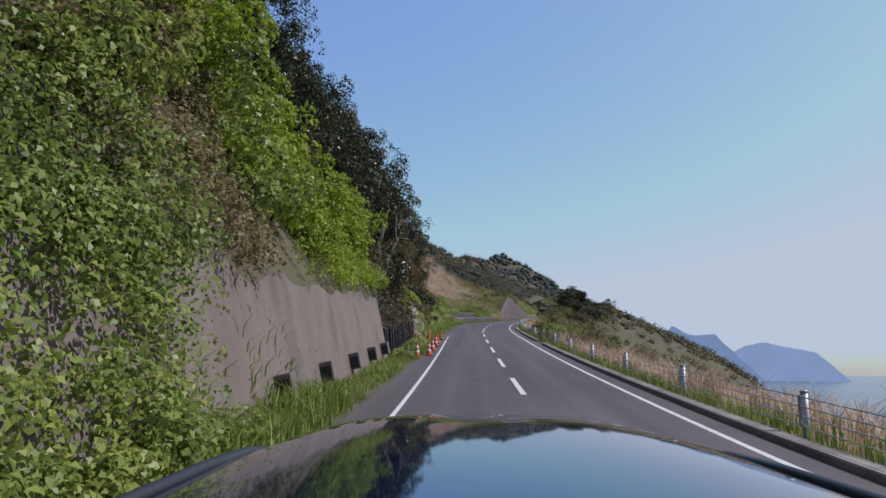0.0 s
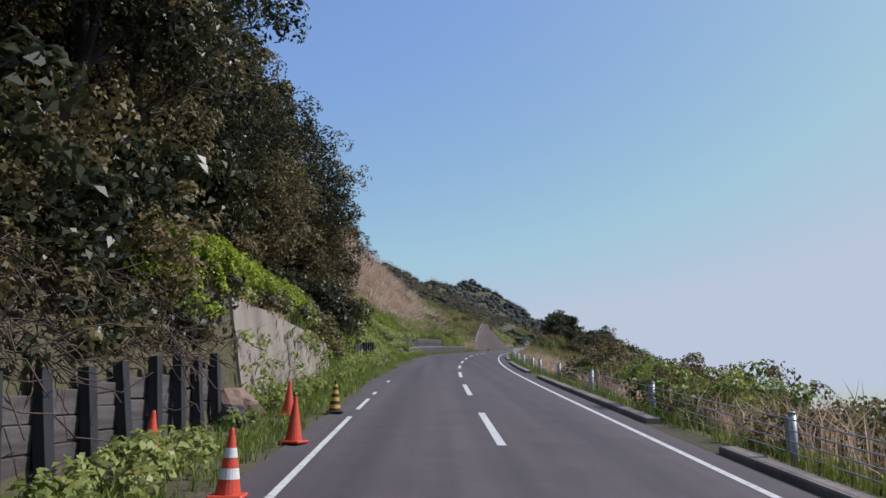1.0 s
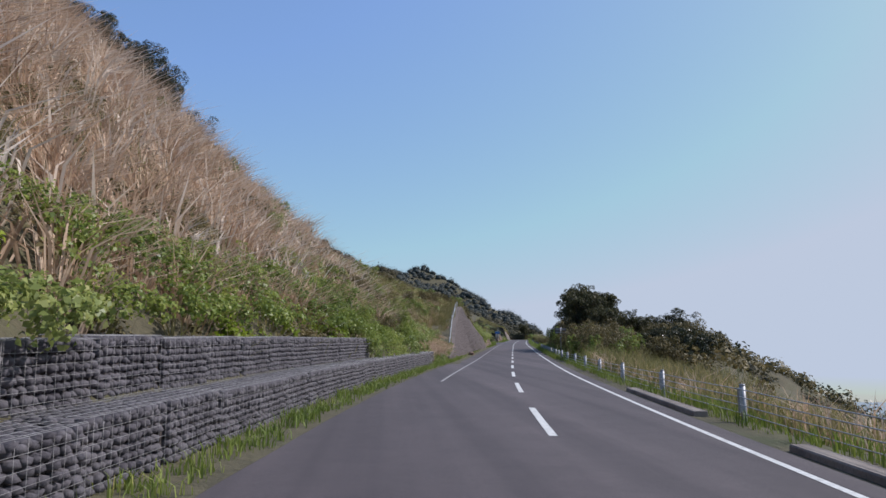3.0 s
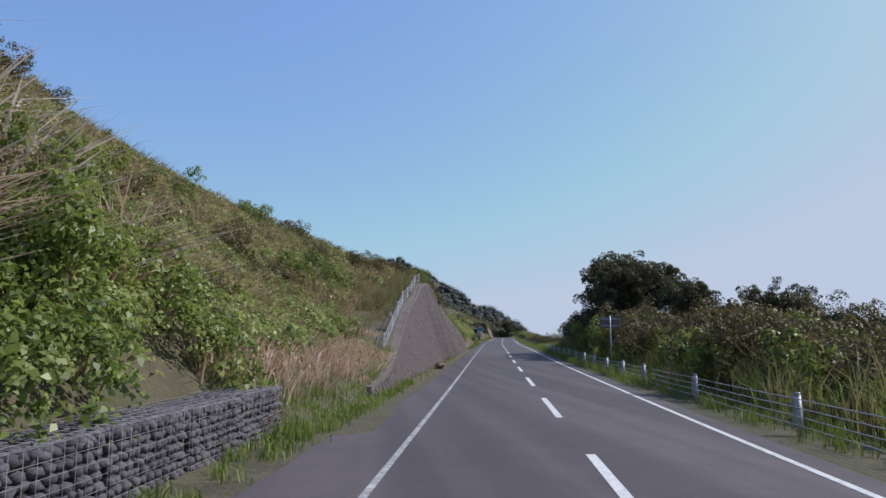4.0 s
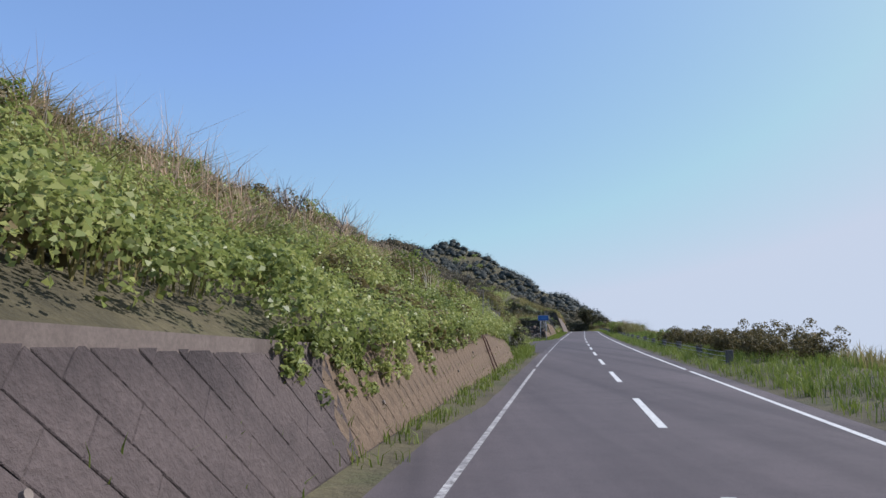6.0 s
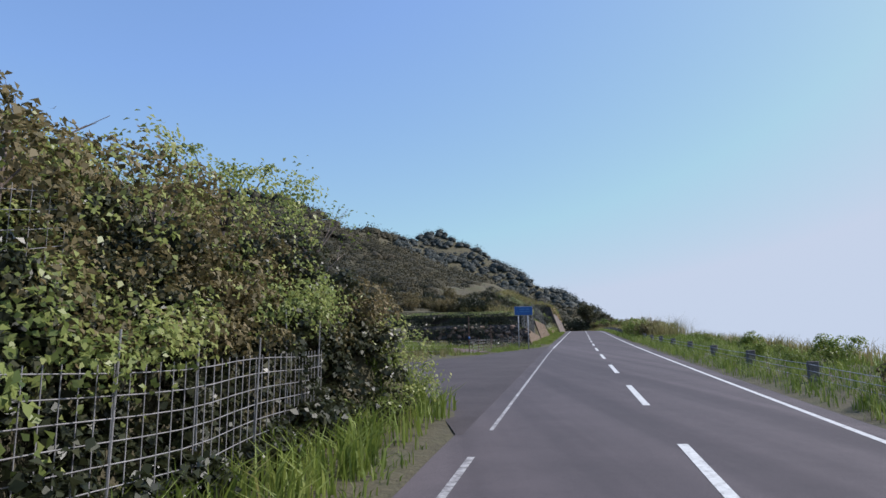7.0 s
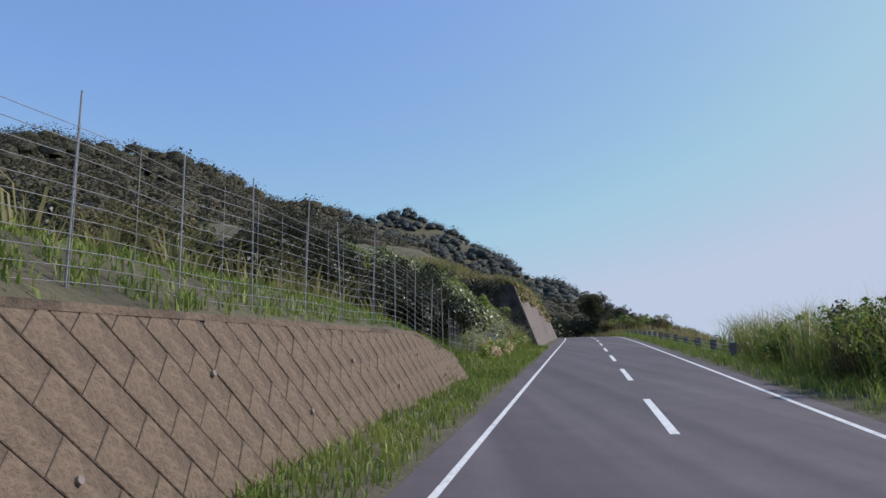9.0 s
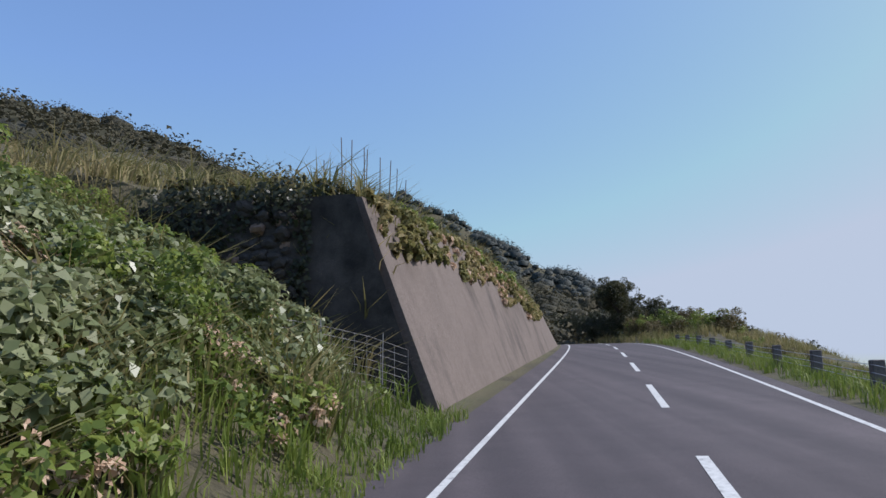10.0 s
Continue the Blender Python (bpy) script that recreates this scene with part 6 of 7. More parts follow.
def field_gate():
    """Stakes and stretched wires that close the track's mouth."""
    gate = empty("field_gate", Matrix(), "rusty wire field gate across the dirt track", "gate")
    line = [(279.2, -7.8, 2.35), (280.5, -7.75, 0.85), (281.6, -7.55, 0.95), (282.3, -7.3, 0.7), (283.2, -6.9, 1.75)]
    for k, (s, d, h) in enumerate(line):
        post = part("gate_post", rod((0, 0, -0.3), (0.03 * (k % 3 - 1), 0.04, h), 0.034 if h > 1 else 0.026, 0.022, 8), RUST, gate)
        post.matrix_basis = stand(s, d)
        if k == 0:
            part("knot", box((0.13, 0.12, 0.17), (0.0, 0.01, 0.98), 0.04), BLUE, post, "faded blue cloth knot")
    for k in range(9):
        pts = np.array([at(s, d + 0.04, 0.06 + 0.095 * k + 0.02 * math.sin(3 * k + s)) for s, d, h in line])
        fence_wires("bar", gate, [pts], 0.007, WIRE)


def flat_paint(name, colour, rough=0.45):
    return mottled(name, tuple(0.8 * c for c in colour), colour, 1.5, 40, rough, 0.08, 0.002)


BLUE = flat_paint("sign_blue", (0.012, 0.10, 0.34))
WHITE = flat_paint("white_paint", (0.72, 0.72, 0.70))
ORANGE = flat_paint("cone_orange", (0.62, 0.07, 0.03), 0.5)
YELLOW = flat_paint("cone_yellow", (0.65, 0.38, 0.03), 0.5)
BLACK = flat_paint("cone_black", (0.02, 0.02, 0.022), 0.5)
field_gate()


def blue_sign():
    sign = empty("road_sign", stand(284.9, -4.8, 0.0, 8), "blue road sign board on two steel poles", "road sign")
    for x in (-0.36, 0.3):
        part("pole", rod((x, 0, -0.3), (x, 0, 2.95), 0.032, 0.032, 12), STEEL, sign, smooth=True)
    board = part("board", box((1.22, 0.02, 0.58), (0.0, -0.045, 2.67), 0.006), BLUE, sign)
    part("rim", box((1.26, 0.012, 0.62), (0.0, -0.03, 2.67), 0.005), STEEL, board)
    for x, z, w in ((-0.42, 2.62, 0.07), (-0.12, 2.62, 0.28), (0.25, 2.62, 0.34), (-0.1, 2.78, 0.34), (0.3, 2.78, 0.22)):
        part("letter_bar", box((w, 0.004, 0.06), (x, -0.058, z)), flat_letter, board)


def plain_sign():
    """A road sign for the other direction: only its bare back shows."""
    sign = empty("road_sign", stand(164.2, 5.0, 0.0, 4), "grey back of a road sign on a steel pole", "road sign")
    part("pole", rod((0, 0, -0.3), (0, 0, 2.85), 0.038, 0.038, 12), STEEL, sign, smooth=True)
    board = part("board", box((1.15, 0.02, 0.6), (0, 0.05, 2.5), 0.006), CONCRETE_OLD, sign, "dull grey metal back")
    for z in (2.32, 2.68):
        part("rib", box((1.0, 0.03, 0.05), (0, 0.03, z), 0.005), STEEL, board)


plain_sign()


def umbel_tree(s, d, tall, seed):
    """A slim bare tree whose forked twigs end in small round leaf heads."""
    r = np.random.default_rng(seed)
    tree_ = empty("umbel_tree", stand(s, d, float(ground_z(s, d)) - 0.2, r.uniform(0, 360)), "slim bare tree with small round leaf heads on the bank", "tree", "slim trees on the ivy bank")
    fork = Vector((0.08, 0.05, 0.52 * tall))
    part("trunk", rod((0, 0, 0), fork, 0.045, 0.03, 8), BARK, tree_, smooth=True)
    for k in range(6):
        a = k * 1.05 + r.uniform(-0.3, 0.3)
        reach = r.uniform(0.12, 0.3) * tall
        mid = fork + Vector((0.5 * reach * math.cos(a), 0.5 * reach * math.sin(a), r.uniform(0.18, 0.26) * tall))
        tip = fork + Vector((reach * math.cos(a), reach * math.sin(a), r.uniform(0.34, 0.52) * tall))
        bm = rod(fork, mid, 0.022, 0.015, 6)
        rod(mid, tip, 0.015, 0.008, 6, bm)
        limb = part("limb", bm, BARK, tree_, smooth=True)
        q = unit(r.normal(0, 1, (46, 3)) + [0, 0, 0.5])
        v, f = leaves(np.array(tip) + q * r.uniform(0.05, 0.19, (46, 1)) * [1.25, 1.25, 0.6], q, r.uniform(0.06, 0.1, 46), 0.6)
        head = new("crown", mesh_np("crown", v, f))
        head.data.materials.append(LEAF_IVY)
        head.parent = limb


umbel_tree(236.0, -6.9, 3.1, 3)
umbel_tree(244.5, -6.9, 2.5, 5)
flat_letter = flat_paint("sign_letter_blue", (0.05, 0.20, 0.46))
blue_sign()


def notice():
    ob = empty("notice_board", stand(269.2, -10.9, 0.0, 25), "small white notice board on a stake", "notice")
    part("board", box((0.38, 0.025, 0.27), (0, 0, 0.66), 0.005), WHITE, ob)
    part("stake", box((0.05, 0.04, 0.95), (0, 0.035, 0.3), 0.004), BOARD, ob)
    for k in range(3):
        part("text_bar", box((0.26, 0.004, 0.014), (0, -0.015, 0.73 - 0.07 * k)), BOARD, ob)


notice()


# ---------------------------------------------------------------- cones
def cone_body(z0, z1, r0, r1, seg=20):
    bm = bmesh.new()
    bmesh.ops.create_cone(bm, cap_ends=True, segments=seg, radius1=r0, radius2=r1, depth=z1 - z0)
    bmesh.ops.translate(bm, vec=(0, 0, (z0 + z1) / 2), verts=bm.verts)
    return bm


def traffic_cone(s, d, main, band, bands, label, h=0.7):
    ob = empty("traffic_cone", stand(s, d, 0.02 if d > -3.7 else 0.06, RNG.uniform(-20, 20)), label, "traffic cone", "traffic cones along the edge line")
    part("base", box((0.37, 0.37, 0.045), (0, 0, 0.022), 0.015), main, ob)
    radius = lambda z: 0.145 - 0.118 * z / h
    part("body", cone_body(0.04, h, radius(0.04), radius(h)), main, ob, smooth=False)
    for z0, z1 in bands:
        part("band", cone_body(z0, z1, radius(z0) + 0.004, radius(z1) + 0.004), band, ob)
    part("tip", rod((0, 0, h), (0, 0, h + 0.03), 0.03, 0.018, 12), main, ob)


WHITE_BANDS, TIGER = [(0.2, 0.31), (0.42, 0.52)], [(0.1, 0.18), (0.26, 0.34), (0.42, 0.5), (0.57, 0.63)]
for s, d, kind in ((15.5, -3.75, 0), (17.5, -3.3, 0), (21.5, -3.3, 0), (26.0, -3.3, 0), (30.0, -3.35, 1), (33.4, -4.1, 1), (34.6, -3.3, 2), (27.2, -4.6, 1)):
    if kind == 0:
        traffic_cone(s, d, ORANGE, WHITE, WHITE_BANDS, "red traffic cone with white bands")
    elif kind == 1:
        traffic_cone(s, d, ORANGE, WHITE, [], "plain red-orange traffic cone")
    else:
        traffic_cone(s, d, BLACK, YELLOW, TIGER, "black and yellow striped traffic cone")


# ---------------------------------------------------------------- plank retaining fence
def plank_fence():
    fence = empty("plank_fence", Matrix(), "low retaining fence of grey boards behind black steel posts", "plank fence")
    s = 14.7
    while s < 32.3:
        bm = box((0.13, 0.15, 1.75), (0, 0, 0.5), 0.01)
        bm = box((0.03, 0.2, 1.75), (0.07, 0, 0.5), 0.005, bm)
        ob = part("post", bm, BLACK_STEEL, fence)
        ob.matrix_basis = stand(s, -5.08, RNG.uniform(-0.05, 0.06)) @ Matrix.Rotation(radians(RNG.uniform(-9, -4)), 4, 'Y')
        for k in range(4):
            b = part("plank", box((0.05, 1.0, 0.29), (0, 0.5, 0.12 + 0.3 * k), 0.012), BOARD, fence)
            b.matrix_basis = stand(s, -5.24 - 0.02 * k, RNG.uniform(-0.015, 0.015), RNG.uniform(-0.6, 0.6))
        s += 1.0


plank_fence()


def corrugated_panel():
    fence = empty("corrugated_panel", Matrix(), "black corrugated steel panel holding the bank", "panel")
    for k in range(7):
        s = 54.4 + 1.0 * k
        bm = box((0.05, 0.62 if k > 1 else 1.0, 1.6), (0, 0, 0.5), 0.008)
        if k > 1:
            bm = box((0.14, 0.16, 1.8), (0.07, 0.36, 0.55), 0.012, bm)
        ob = part("panel_rib", bm, BLACK_STEEL, fence)
        ob.matrix_basis = stand(s, -5.15, 0.0)


corrugated_panel()


# ---------------------------------------------------------------- gabions
def gabion(seed, length=2.0, depth=0.9, height=0.85):
    """A wire basket filled with stones."""
    ob = empty("gabion", Matrix.Translation((0, 0, -300)), "wire gabion basket filled with grey stones", "gabion", "gabion baskets below the slope")
    r = np.random.default_rng(seed)
    vs, fs, base = [], [], 0
    bm0 = bmesh.new()
    bmesh.ops.create_icosphere(bm0, subdivisions=1, radius=0.5)
    co = np.array([q.co for q in bm0.verts])
    tri = np.array([[q.index for q in f.verts] for f in bm0.faces])
    bm0.free()
    rows = 7
    for side in (0, 1):
        for j in range(rows if side == 0 else 5):
            y = -length / 2 + 0.07
            while y < length / 2 - 0.04:
                w = r.uniform(0.11, 0.24)
                h = 0.125 * r.uniform(0.9, 1.15)
                c = co * [0.2, w * 1.02, h] * (1 + 0.25 * r.normal(0, 1, (len(co), 1)) * 0.6)
                if side == 0:
                    p = (depth / 2 - 0.09 + r.uniform(-0.02, 0.02), y + w / 2, 0.065 + j * (height - 0.06) / rows + r.uniform(-0.01, 0.01))
                else:
                    p = (-depth / 2 + 0.1 + j * depth / 5, y + w / 2, height - 0.06)
                vs.append(c + p)
                fs.append(tri + base)
                base += len(co)
                y += w
    fill = new("stone_fill", mesh_np("stone_fill", np.concatenate(vs), np.concatenate(fs)))
    fill.data.materials.append(STONE)
    fill.parent = ob
    fill["kind"] = "stuff"
    part("core", box((depth - 0.2, length - 0.05, height - 0.16), (-0.03, 0, height / 2 - 0.04)), JOINT, ob)
    lines = []
    x = depth / 2 + 0.012
    for z in np.linspace(0.0, height, 7):
        lines.append(np.array([(x, -length / 2, z), (x, length / 2, z)]))
    for y in np.linspace(-length / 2, length / 2, 11):
        lines.append(np.array([(x, y, 0), (x, y, height), (-depth / 2, y, height + 0.01)]))
    for q in np.linspace(-depth / 2, depth / 2, 6):
        lines.append(np.array([(q, -length / 2, height + 0.012), (q, length / 2, height + 0.012)]))
    v, f = tubes(lines, 0.003)
    thing("wire_mesh", mesh_np("wire_mesh", v, f), WIRE, parent=ob)
    return ob


grass_patch("wall_top_grass", MIXED, "dry and green grass along the wall top", [(150, 166, -8.8, -6.3, 5), (158, 182, -9.4, -6.75, 12), (180, 206, -8.8, -5.9, 9), (359.8, 402, -7.5, -5.6, 10), (32.8, 46, -6.6, -5.5, 14)], (0.3, 0.9), 0.028, 0.6, 7, 0.25)
GAB = [gabion(90 + k) for k in range(3)]
for k in range(31):
    s = 75.5 + 2.02 * k
    slope = math.atan(float(np.interp(s, SS, _g)))
    for tier, (d, z) in enumerate(((-5.75, 0.0), (-6.7, 0.82))):
        if (tier == 0 and k in (3, 4)) or (tier == 1 and (k < 1 or k > 21)):
            continue
        copy_thing(GAB[(k + tier) % 3], stand(s, d + RNG.uniform(-0.04, 0.04), z + RNG.uniform(-0.03, 0.02), RNG.uniform(-1, 1)) @ Matrix.Rotation(slope, 4, 'X'))
clear(GAB)
creeper("tier_creeper", LEAF_IVY, "green creeper hanging over the upper gabions", [(75, 84.5, -6.7, -5.75, 0.95), (75, 84.5, -7.6, -6.2, 1.0), (84.5, 96, -6.6, -6.1, 0.9)], 0.085, 0.6, 420, -0.35)
creeper("gabion_creeper", LEAF_GREEN, "yellow-green creeper spilling over the gabions", [(80.6, 83.6, -8.6, -5.0, 0.7), (76, 80.6, -8.8, -6.4, 0.75), (83.6, 92, -8.6, -6.6, 0.75), (70, 76, -8, -4.9, 0.2), (92, 118, -8.8, -6.8, 0.7), (118, 137, -8.8, -5.9, 0.6)], 0.085, 0.7, 260, -0.2)


# ---------------------------------------------------------------- ladder, stones, track, heaps
def steel_ladder():
    ob = empty("steel_ladder", Matrix(), "rusty steel ladder frame leaning on the block wall", "ladder")
    a0, a1 = Vector(at(225.4, -4.22, -0.05)), Vector(at(225.3, -4.74, 1.52))
    b0, b1 = Vector(at(226.6, -4.22, -0.05)), Vector(at(226.2, -4.68, 1.3))
    part("stile", rod(a0, a1, 0.03, 0.03, 8), RUST, ob)
    part("stile", rod(b0, b1, 0.03, 0.03, 8), RUST, ob)
    part("rung", rod(a1, b1, 0.025, 0.025, 8), RUST, ob)
    part("rung", rod(a0.lerp(a1, 0.62), b0.lerp(b1, 0.62), 0.022, 0.022, 8), RUST, ob)


steel_ladder()


def boulder(s, d, size, mat, label, seed, sink=0.1, squash=0.75):
    me = rock_mesh("boulder", seed, 0.3, 3)
    z = float(ground_z(s, d))
    ob = thing("boulder", me, mat, label, "boulder", "loose boulders")
    ob.matrix_basis = stand(s, d, z + size * squash * 0.38 - sink, RNG.uniform(0, 360)) @ Matrix.Diagonal((size, size * 0.85, size * squash, 1))
    return ob


boulder(162.3, -4.15, 0.62, STONE_BROWN, "brown boulder at the foot of the wall", 201)
boulder(63.5, -4.9, 1.3, CONCRETE_PALE, "pale boulder beside the black panel", 202, 0.2, 0.5)
boulder(32.4, -4.95, 1.0, STONE_BROWN, "reddish brown boulder at the wall's end", 203, 0.1)
boulder(31.7, -4.75, 0.6, STONE, "grey boulder at the wall's end", 204, 0.05)
boulder(157.6, -6.3, 0.45, STONE_BROWN, "small brown boulder on the wall top", 205)
for k, (s, d, c) in enumerate(((289.2, -12.3, 0.6), (290.6, -13.3, 0.8), (292.0, -14.6, 0.7), (293.3, -15.6, 0.9), (294.6, -16.4, 0.8), (288.0, -11.2, 0.5), (295.2, -17.4, 1.5), (296.4, -16.6, 1.2), (291.5, -12.4, 0.6))):
    boulder(s, d, c, STONE_DARK, "dark field stone beside the track", 210 + k, 0.15)


def dirt_track():
    s = np.arange(281.0, 313.1, 1.0)
    lo, hi = np.interp(s, TRACK_S, TRACK_L), np.interp(s, TRACK_S, TRACK_R)
    mid, half = (lo + hi) / 2, (hi - lo) / 2
    rows = []
    for u in (-1, -0.9, -0.5, 0, 0.5, 0.9, 1):
        d = mid + u * half
        g = np.maximum(left_z(s, d), np.maximum(left_z(s - 0.8, d), left_z(s + 0.8, d)))
        g = np.convolve(np.pad(g, 3, mode='edge'), np.ones(7) / 7, 'valid') * 0.4 + g * 0.6
        rows.append(at(s, d, g + (0.03 + 0.14 * np.clip((s - 282) / 6, 0, 1)) * (1 if abs(u) < 1 else -0.5)))
    v, f = sheet(np.array(rows))
    thing("dirt_track", mesh_np("dirt_track", v, f), DIRT, "reddish dirt farm track rising from the gate", "track", kind="structure")


dirt_track()


def tarp_heap():
    """A covered heap of field rubble beside the track."""
    me = rock_mesh("tarpaulin", 230, 0.5, 4)
    ob = thing("tarpaulin", me, TARP, "torn dark grey tarpaulin thrown over field rubble", "tarpaulin")
    ob.matrix_basis = stand(297.6, -18.9, float(ground_z(297.6, -18.9)) + 0.45, 20) @ Matrix.Diagonal((3.6, 2.4, 2.6, 1))


TARP = mottled("grey_tarpaulin", (0.012, 0.012, 0.014), (0.055, 0.052, 0.054), 1.2, 12, 0.85, 0.8, 0.08)
tarp_heap()


def bare_sapling(s, d, h, seed, label, leaf=0.0):
    ob = empty("sapling", stand(s, d, float(ground_z(s, d)) - 0.1), label, "sapling", "saplings on the bank")
    tips = []
    r = np.random.default_rng(seed)
    part("stem", rod((0, 0, -0.2), (0.05, 0.02, h * 0.55), 0.035, 0.022, 6), WOOD_GREY, ob)
    for k in range(9):
        a = r.uniform(0, 6.28)
        z0 = h * r.uniform(0.3, 0.55)
        kx, ky = math.cos(a), math.sin(a)
        mid = Vector((0.25 * h * kx * r.uniform(0.4, 1), 0.25 * h * ky * r.uniform(0.4, 1), z0 + 0.2 * h))
        bm = rod((0.04, 0.02, z0), mid, 0.014, 0.009, 5)
        tips.append(mid + Vector((0.1 * h * kx, 0.1 * h * ky, 0.14 * h)))
        for _ in range(3):
            bm = rod(mid, mid + Vector((0.12 * h * kx + r.normal(0, 0.07 * h), 0.12 * h * ky + r.normal(0, 0.07 * h), 0.18 * h * r.uniform(0.4, 1.2))), 0.007, 0.003, 4, bm)
        part("branch", bm, WOOD_GREY, ob)
    if leaf:
        p = np.repeat(np.array(tips), 22, 0) + RNG.normal(0, 0.07 * h, (22 * len(tips), 3))
        v, f = leaves(p, np.tile([[0, 0, 1.0]], (len(p), 1)), RNG.uniform(0.7, 1.3, len(p)) * leaf, 0.45)
        thing("foliage", mesh_np("foliage", v, f), LEAF_GREEN, "thin green leaves", parent=ob)


for k, (s, d, h) in enumerate(((236.5, -8.2, 2.2), (219, -8.5, 2.6), (216.5, -9.2, 2.4), (243.0, -7.2, 2.0), (176, -8.8, 1.6), (223, -9.5, 2.2))):
    bare_sapling(s, d, h, 300 + k, "bare grey sapling on the bank")
bare_sapling(247.0, -6.3, 2.6, 320, "thin green sapling with tufts of leaves", 0.09)
bare_sapling(240.0, -7.0, 2.7, 321, "bare grey sapling on the bank")
for k, (s, d) in enumerate(((363.2, -7.6), (363.8, -7.2), (364.5, -7.0), (365.4, -6.8), (366.6, -6.9), (369.5, -7.0), (362.6, -7.9), (363.5, -7.5), (364.1, -7.3), (364.9, -6.9))):
    ob = empty("stake", stand(s, d, float(ground_z(s, d)) - 0.2), "thin bare stake on top of the cutting", "stake", "stakes on the cutting")
    part("rod", rod((0, 0, 0), (0.05 * (k % 5 - 2), 0.05, 2.5 - 0.13 * (k % 7)), 0.02, 0.012, 6), WOOD_GREY, ob)


def leaning_tree():
    """A large forked tree that leans out over the boards, with winding limbs against the sky."""
    ob = empty("tree", stand(19.0, -6.3, 1.0), "tall leaning evergreen tree with bare winding limbs", "tree", "trees on the steep bank")
    r = np.random.default_rng(77)

    def winding(points, r0, r1, name):
        pts = [Vector(q) for q in points]
        bm, n = None, len(pts) - 1
        for k in range(n):
            a, b = r0 + (r1 - r0) * k / n, r0 + (r1 - r0) * (k + 1) / n
            bm = rod(pts[k], pts[k + 1], a, b, 9, bm)
        part(name, bm, BARK, ob, smooth=True)
        return pts[-1]

    winding([(0, -0.2, -0.4), (0.05, 0.1, 1.2), (-0.05, 0.35, 2.4), (0.15, 0.7, 3.6), (0.1, 1.1, 4.8), (0.3, 1.6, 6.0)], 0.22, 0.13, "trunk")
    winding([(0.05, 0.4, 2.5), (0.5, 0.9, 3.3), (0.6, 1.7, 4.3), (0.9, 2.3, 5.1), (0.8, 3.0, 6.2)], 0.12, 0.05, "limb")
    forks = [((0.3, 1.6, 6.0), (0.5, 2.4, 7.0), (0.4, 3.0, 8.2)), ((0.3, 1.6, 6.0), (-0.4, 1.9, 7.0), (-0.3, 2.4, 8.4)), ((0.15, 0.8, 4.0), (-0.7, 1.3, 4.9), (-1.0, 1.6, 6.2)),
             ((0.8, 3.0, 6.2), (1.3, 3.9, 6.7), (1.5, 5.0, 7.6)), ((0.8, 3.0, 6.2), (0.6, 3.8, 7.2), (1.0, 4.9, 8.0)), ((0.9, 2.3, 5.1), (1.5, 3.3, 5.5), (1.9, 4.6, 5.7))]
    lobes = []
    for a, b, c in forks:
        tip = winding([a, Vector(a).lerp(Vector(b), 0.5) + Vector(r.normal(0, 0.12, 3)), b, Vector(b).lerp(Vector(c), 0.5) + Vector(r.normal(0, 0.15, 3)), c], 0.07, 0.025, "limb")
        for _ in range(6):
            start = Vector(b).lerp(tip, r.random())
            mid = start + Vector(r.normal(0, 0.45, 3)) + Vector((0, 0.2, 0.2))
            end = winding([start, mid, mid + Vector(r.normal(0, 0.4, 3)) + Vector((0, 0.15, 0.1))], 0.022, 0.006, "twig")
            lobes.append(end)
    p, q = tufts(r, np.array(lobes), np.full(len(lobes), 0.34), 3600, 5, 0.5, 0.7)
    v, f = leaves(p, q, r.uniform(0.08, 0.17, len(p)), 0.5)
    thing("crown", mesh_np("crown", v, f), LEAF_DARK, "sparse glossy dark leaves", parent=ob)


leaning_tree()


def twig_heap():
    """Dead vines and roots tangled above the plank fence."""
    lines = []
    for _ in range(1500):
        s, d = RNG.uniform(14, 33), RNG.uniform(-7.2, -5.3)
        z = float(ground_z(s, d)) + RNG.uniform(0, 0.55)
        a, n = RNG.uniform(0, 6.28), 5
        ln = np.cumsum(np.concatenate([[[0, 0, 0]], np.stack([0.16 * np.cos(a + np.cumsum(RNG.normal(0, 0.5, n))), 0.16 * np.sin(a + np.cumsum(RNG.normal(0, 0.5, n))), RNG.normal(-0.03, 0.09, n)], -1)]), 0)
        lines.append(at(s, d, z) + ln * RNG.uniform(0.6, 1.6))
    v, f = tubes(lines, 0.010, 3)
    thing("dead_vines", mesh_np("dead_vines", v, f), TWIG, "tangle of dead vines and roots above the boards", "dead vines", kind="stuff")


twig_heap()

# ---------------------------------------------------------------- the car that stands at the start of the drive
def car_paint():
    m, t, b = material("dark_car_paint", 0.04, 0.9)
    n = noise_tex(t, 60, 2, 0.5)
    t.links.new(ramp(t, n, [(0.3, (0.020, 0.055, 0.20)), (0.7, (0.028, 0.070, 0.24))]), b.inputs["Base Color"])
    b.inputs["Coat Weight"].default_value, b.inputs["Coat Roughness"].default_value = 0.1, 0.02
    return m


def loft(sections):
    """Quads over cross-sections, each a list of as many points."""
    return sheet(np.array(sections, float))


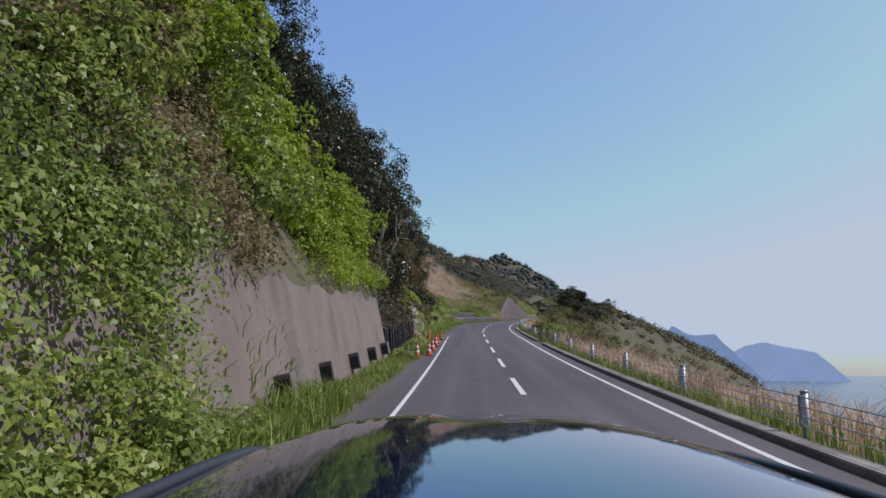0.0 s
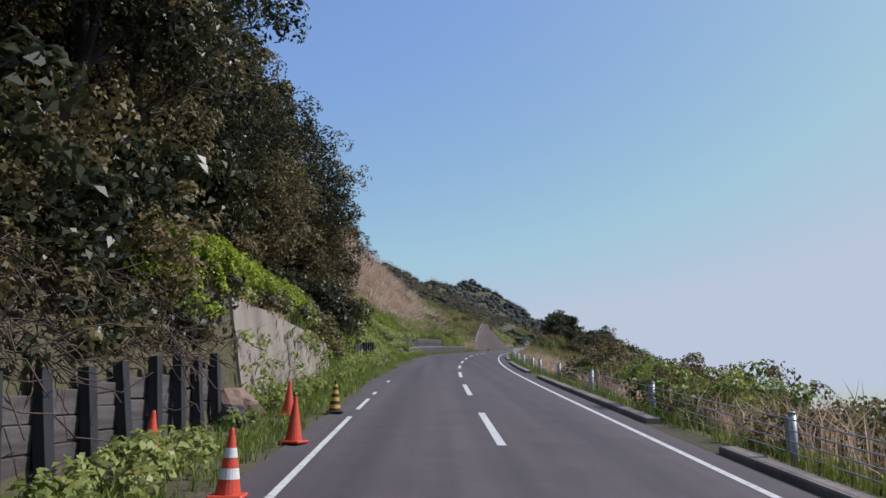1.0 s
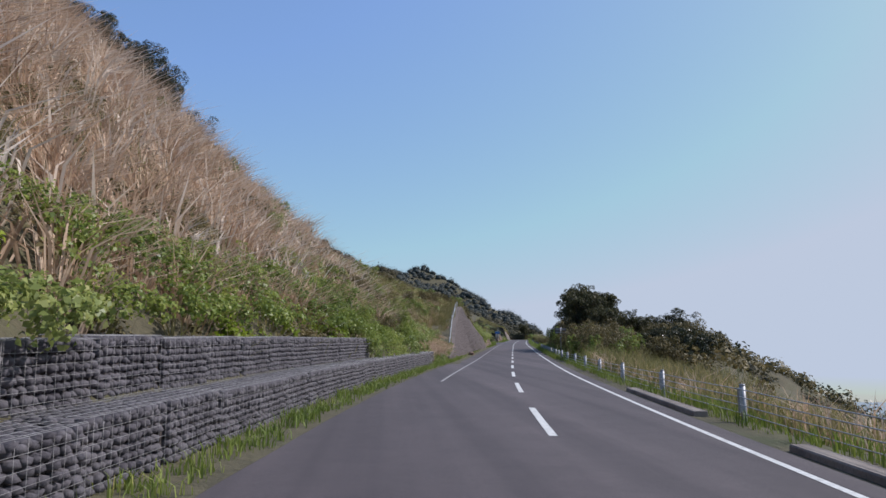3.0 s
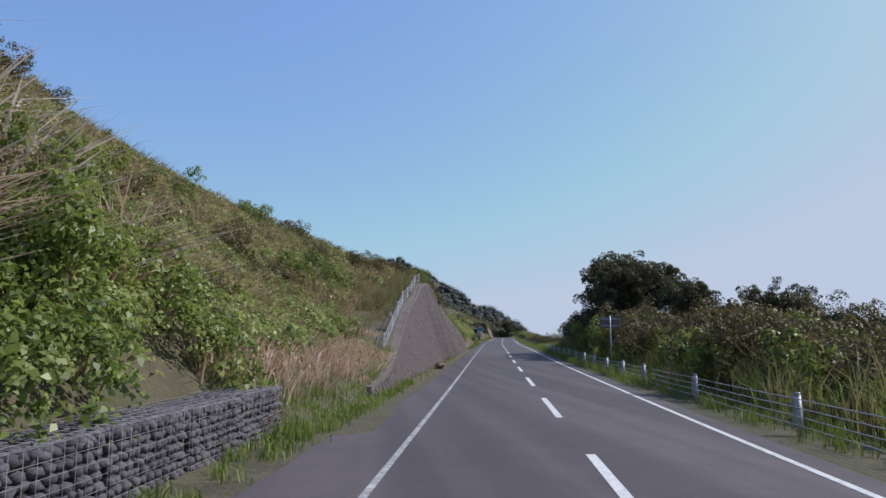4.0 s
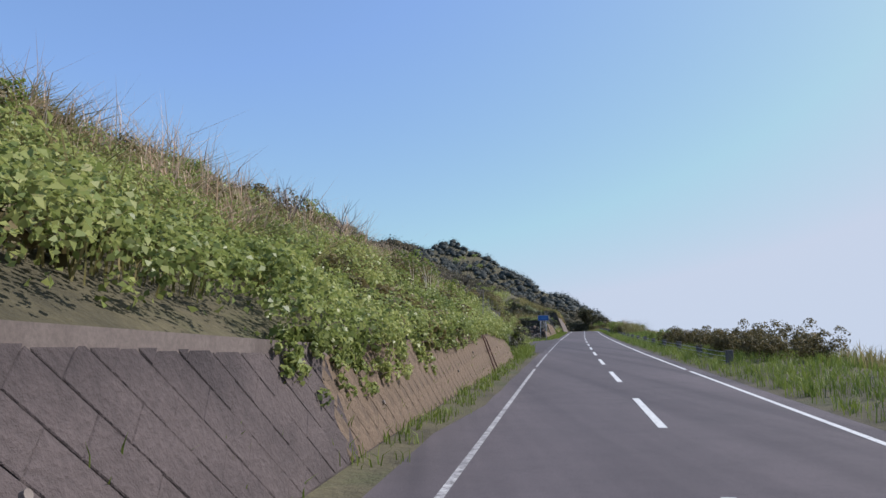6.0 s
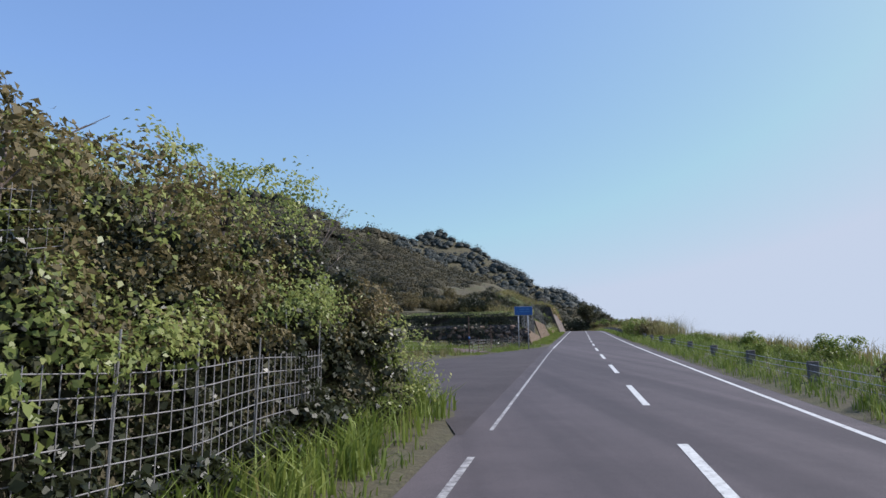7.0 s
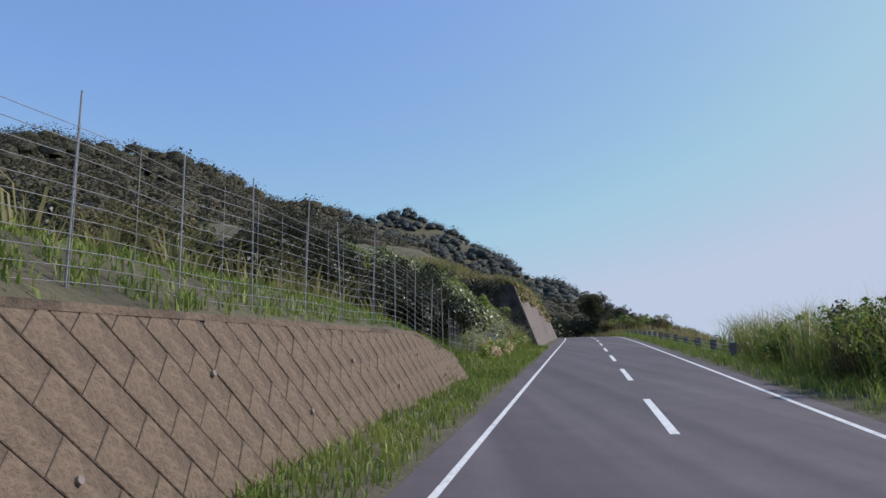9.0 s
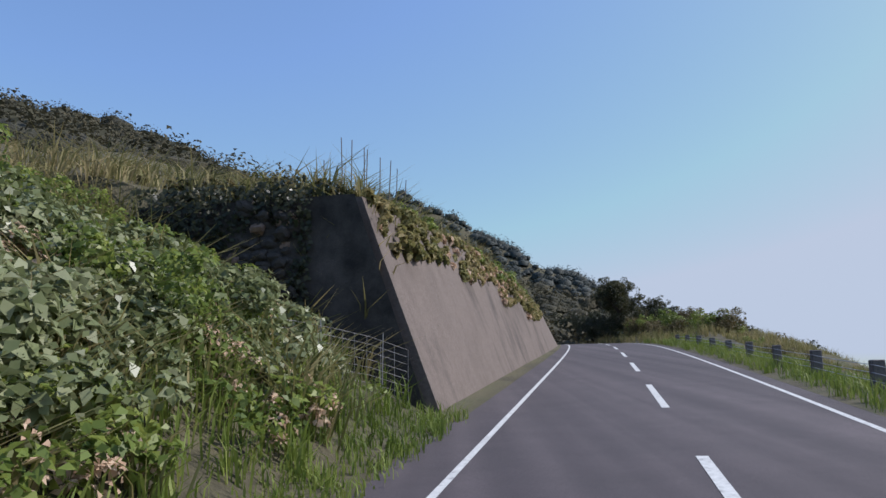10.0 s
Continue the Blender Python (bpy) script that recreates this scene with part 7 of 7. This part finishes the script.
def car():
    slope = math.atan(float(np.interp(-18.79, SS, _g)))
    ob = empty("car", Matrix.Translation(Vector(at(-18.79, -1.27, 0.057))) @ Euler((slope, 0, radians(2.0))).to_matrix().to_4x4(), "dark glossy hatchback standing on the road", "car")
    paint_, glass = car_paint(), bpy.data.materials.new("car_glass")
    glass.use_nodes = True
    g = glass.node_tree.nodes["Principled BSDF"]
    g.inputs["Base Color"].default_value, g.inputs["Roughness"].default_value, g.inputs["Transmission Weight"].default_value = (0.02, 0.025, 0.03, 1), 0.03, 0.6
    tyre = mottled("tyre_rubber", (0.012, 0.012, 0.012), (0.03, 0.03, 0.03), 5, 60, 0.85)
    lamp = flat_paint("lamp_lens", (0.55, 0.55, 0.56), 0.15)
    # roof: a crowned panel, its front edge 1.75 m ahead of the camera's place
    rows = []
    for y, half, z in ((-1.05, 0.54, 1.38), (-0.9, 0.57, 1.44), (-0.4, 0.60, 1.49), (0.5, 0.62, 1.52), (1.1, 0.61, 1.522), (1.6, 0.59, 1.515), (1.9, 0.57, 1.502), (2.05, 0.56, 1.487), (2.15, 0.55, 1.455), (2.2, 0.545, 1.41)):
        rows.append([(0.92 * x * half, y - 0.16 * x ** 4 * (y > 1), z - 0.075 * abs(x) ** 3) for x in np.linspace(-1, 1, 25)])
    v, f = loft(rows)
    thing("roof", mesh_np("roof", v, f, True), paint_, "dark blue-black roof mirroring the sky", parent=ob)
    for side in (-1, 1):
        line = np.array([(0.92 * side * h, y, z) for y, h, z in ((-1.0, 0.56, 1.33), (-0.4, 0.60, 1.42), (0.5, 0.625, 1.448), (1.1, 0.615, 1.45), (1.5, 0.597, 1.442), (1.75, 0.58, 1.43), (1.95, 0.56, 1.40))])
        v, f = tubes([line], 0.014, 8)
        thing("roof_moulding", mesh_np("roof_moulding", v, f, True), BLACK, parent=ob)
    # body: lofted along its length
    prof = [(-2.05, 0.74, 0.35, 0.78), (-1.95, 0.80, 0.28, 0.95), (-1.2, 0.84, 0.24, 1.0), (0.0, 0.85, 0.24, 0.99), (1.6, 0.85, 0.24, 0.96), (2.1, 0.84, 0.24, 0.93), (2.9, 0.80, 0.26, 0.84), (3.25, 0.72, 0.30, 0.68), (3.35, 0.60, 0.36, 0.55)]
    rows = []
    for y, half, z0, z1 in prof:
        y += 0.45
        rows.append([(half * x, y, z0 + (z1 - z0) * u) for x, u in ((0, 0), (-0.9, 0), (-1, 0.15), (-1, 0.7), (-0.93, 0.93), (-0.75, 0.99), (0, 1.03), (0.75, 0.99), (0.93, 0.93), (1, 0.7), (1, 0.15), (0.9, 0), (0, 0))])
    v, f = loft(rows)
    thing("body", mesh_np("body", v, f, True), paint_, parent=ob)
    # windows: screens and side glass between body and roof
    for name, quad in (("windscreen", [(-0.72, 2.1, 0.95), (0.72, 2.1, 0.95), (0.53, 1.76, 1.37), (-0.53, 1.76, 1.37)]), ("rear_window", [(0.68, -1.85, 0.98), (-0.68, -1.85, 0.98), (-0.5, -1.5, 1.38), (0.5, -1.5, 1.38)]),
                       ("side_window", [(-0.82, -1.7, 0.98), (-0.82, 2.0, 0.95), (-0.57, 1.65, 1.38), (-0.57, -1.4, 1.37)]), ("side_window", [(0.82, 2.0, 0.95), (0.82, -1.7, 0.98), (0.57, -1.4, 1.37), (0.57, 1.65, 1.38)])):
        bm = bmesh.new()
        face = bm.faces.new([bm.verts.new((q[0], q[1] + 0.45, q[2])) for q in quad])
        bmesh.ops.solidify(bm, geom=[face], thickness=0.01)
        part(name, bm, glass, ob)
    for x in (-0.72, 0.72):
        for y in (-0.8, 2.8):
            bm = bmesh.new()
            bmesh.ops.create_cone(bm, cap_ends=True, segments=28, radius1=0.29, radius2=0.29, depth=0.19)
            bmesh.ops.bevel(bm, geom=[e for e in bm.edges if abs(e.verts[0].co.z - e.verts[1].co.z) < 1e-4], offset=0.03, segments=2, affect='EDGES')
            bmesh.ops.transform(bm, matrix=Matrix.Translation((x, y, 0.255)) @ Matrix.Rotation(radians(90), 4, 'Y'), verts=bm.verts)
            wheel = part("wheel", bm, tyre, ob)
            part("rim", rod((x - 0.1, y, 0.255), (x + 0.1, y, 0.255), 0.18, 0.18, 20), STEEL, wheel)
    for x in (-0.55, 0.55):
        part("headlight", box((0.3, 0.16, 0.14), (x, 3.65, 0.62), 0.04), lamp, ob)
    for x in (-0.93, 0.93):
        part("door_mirror", box((0.16, 0.1, 0.13), (x, 2.2, 1.02), 0.035), paint_, ob)


car()
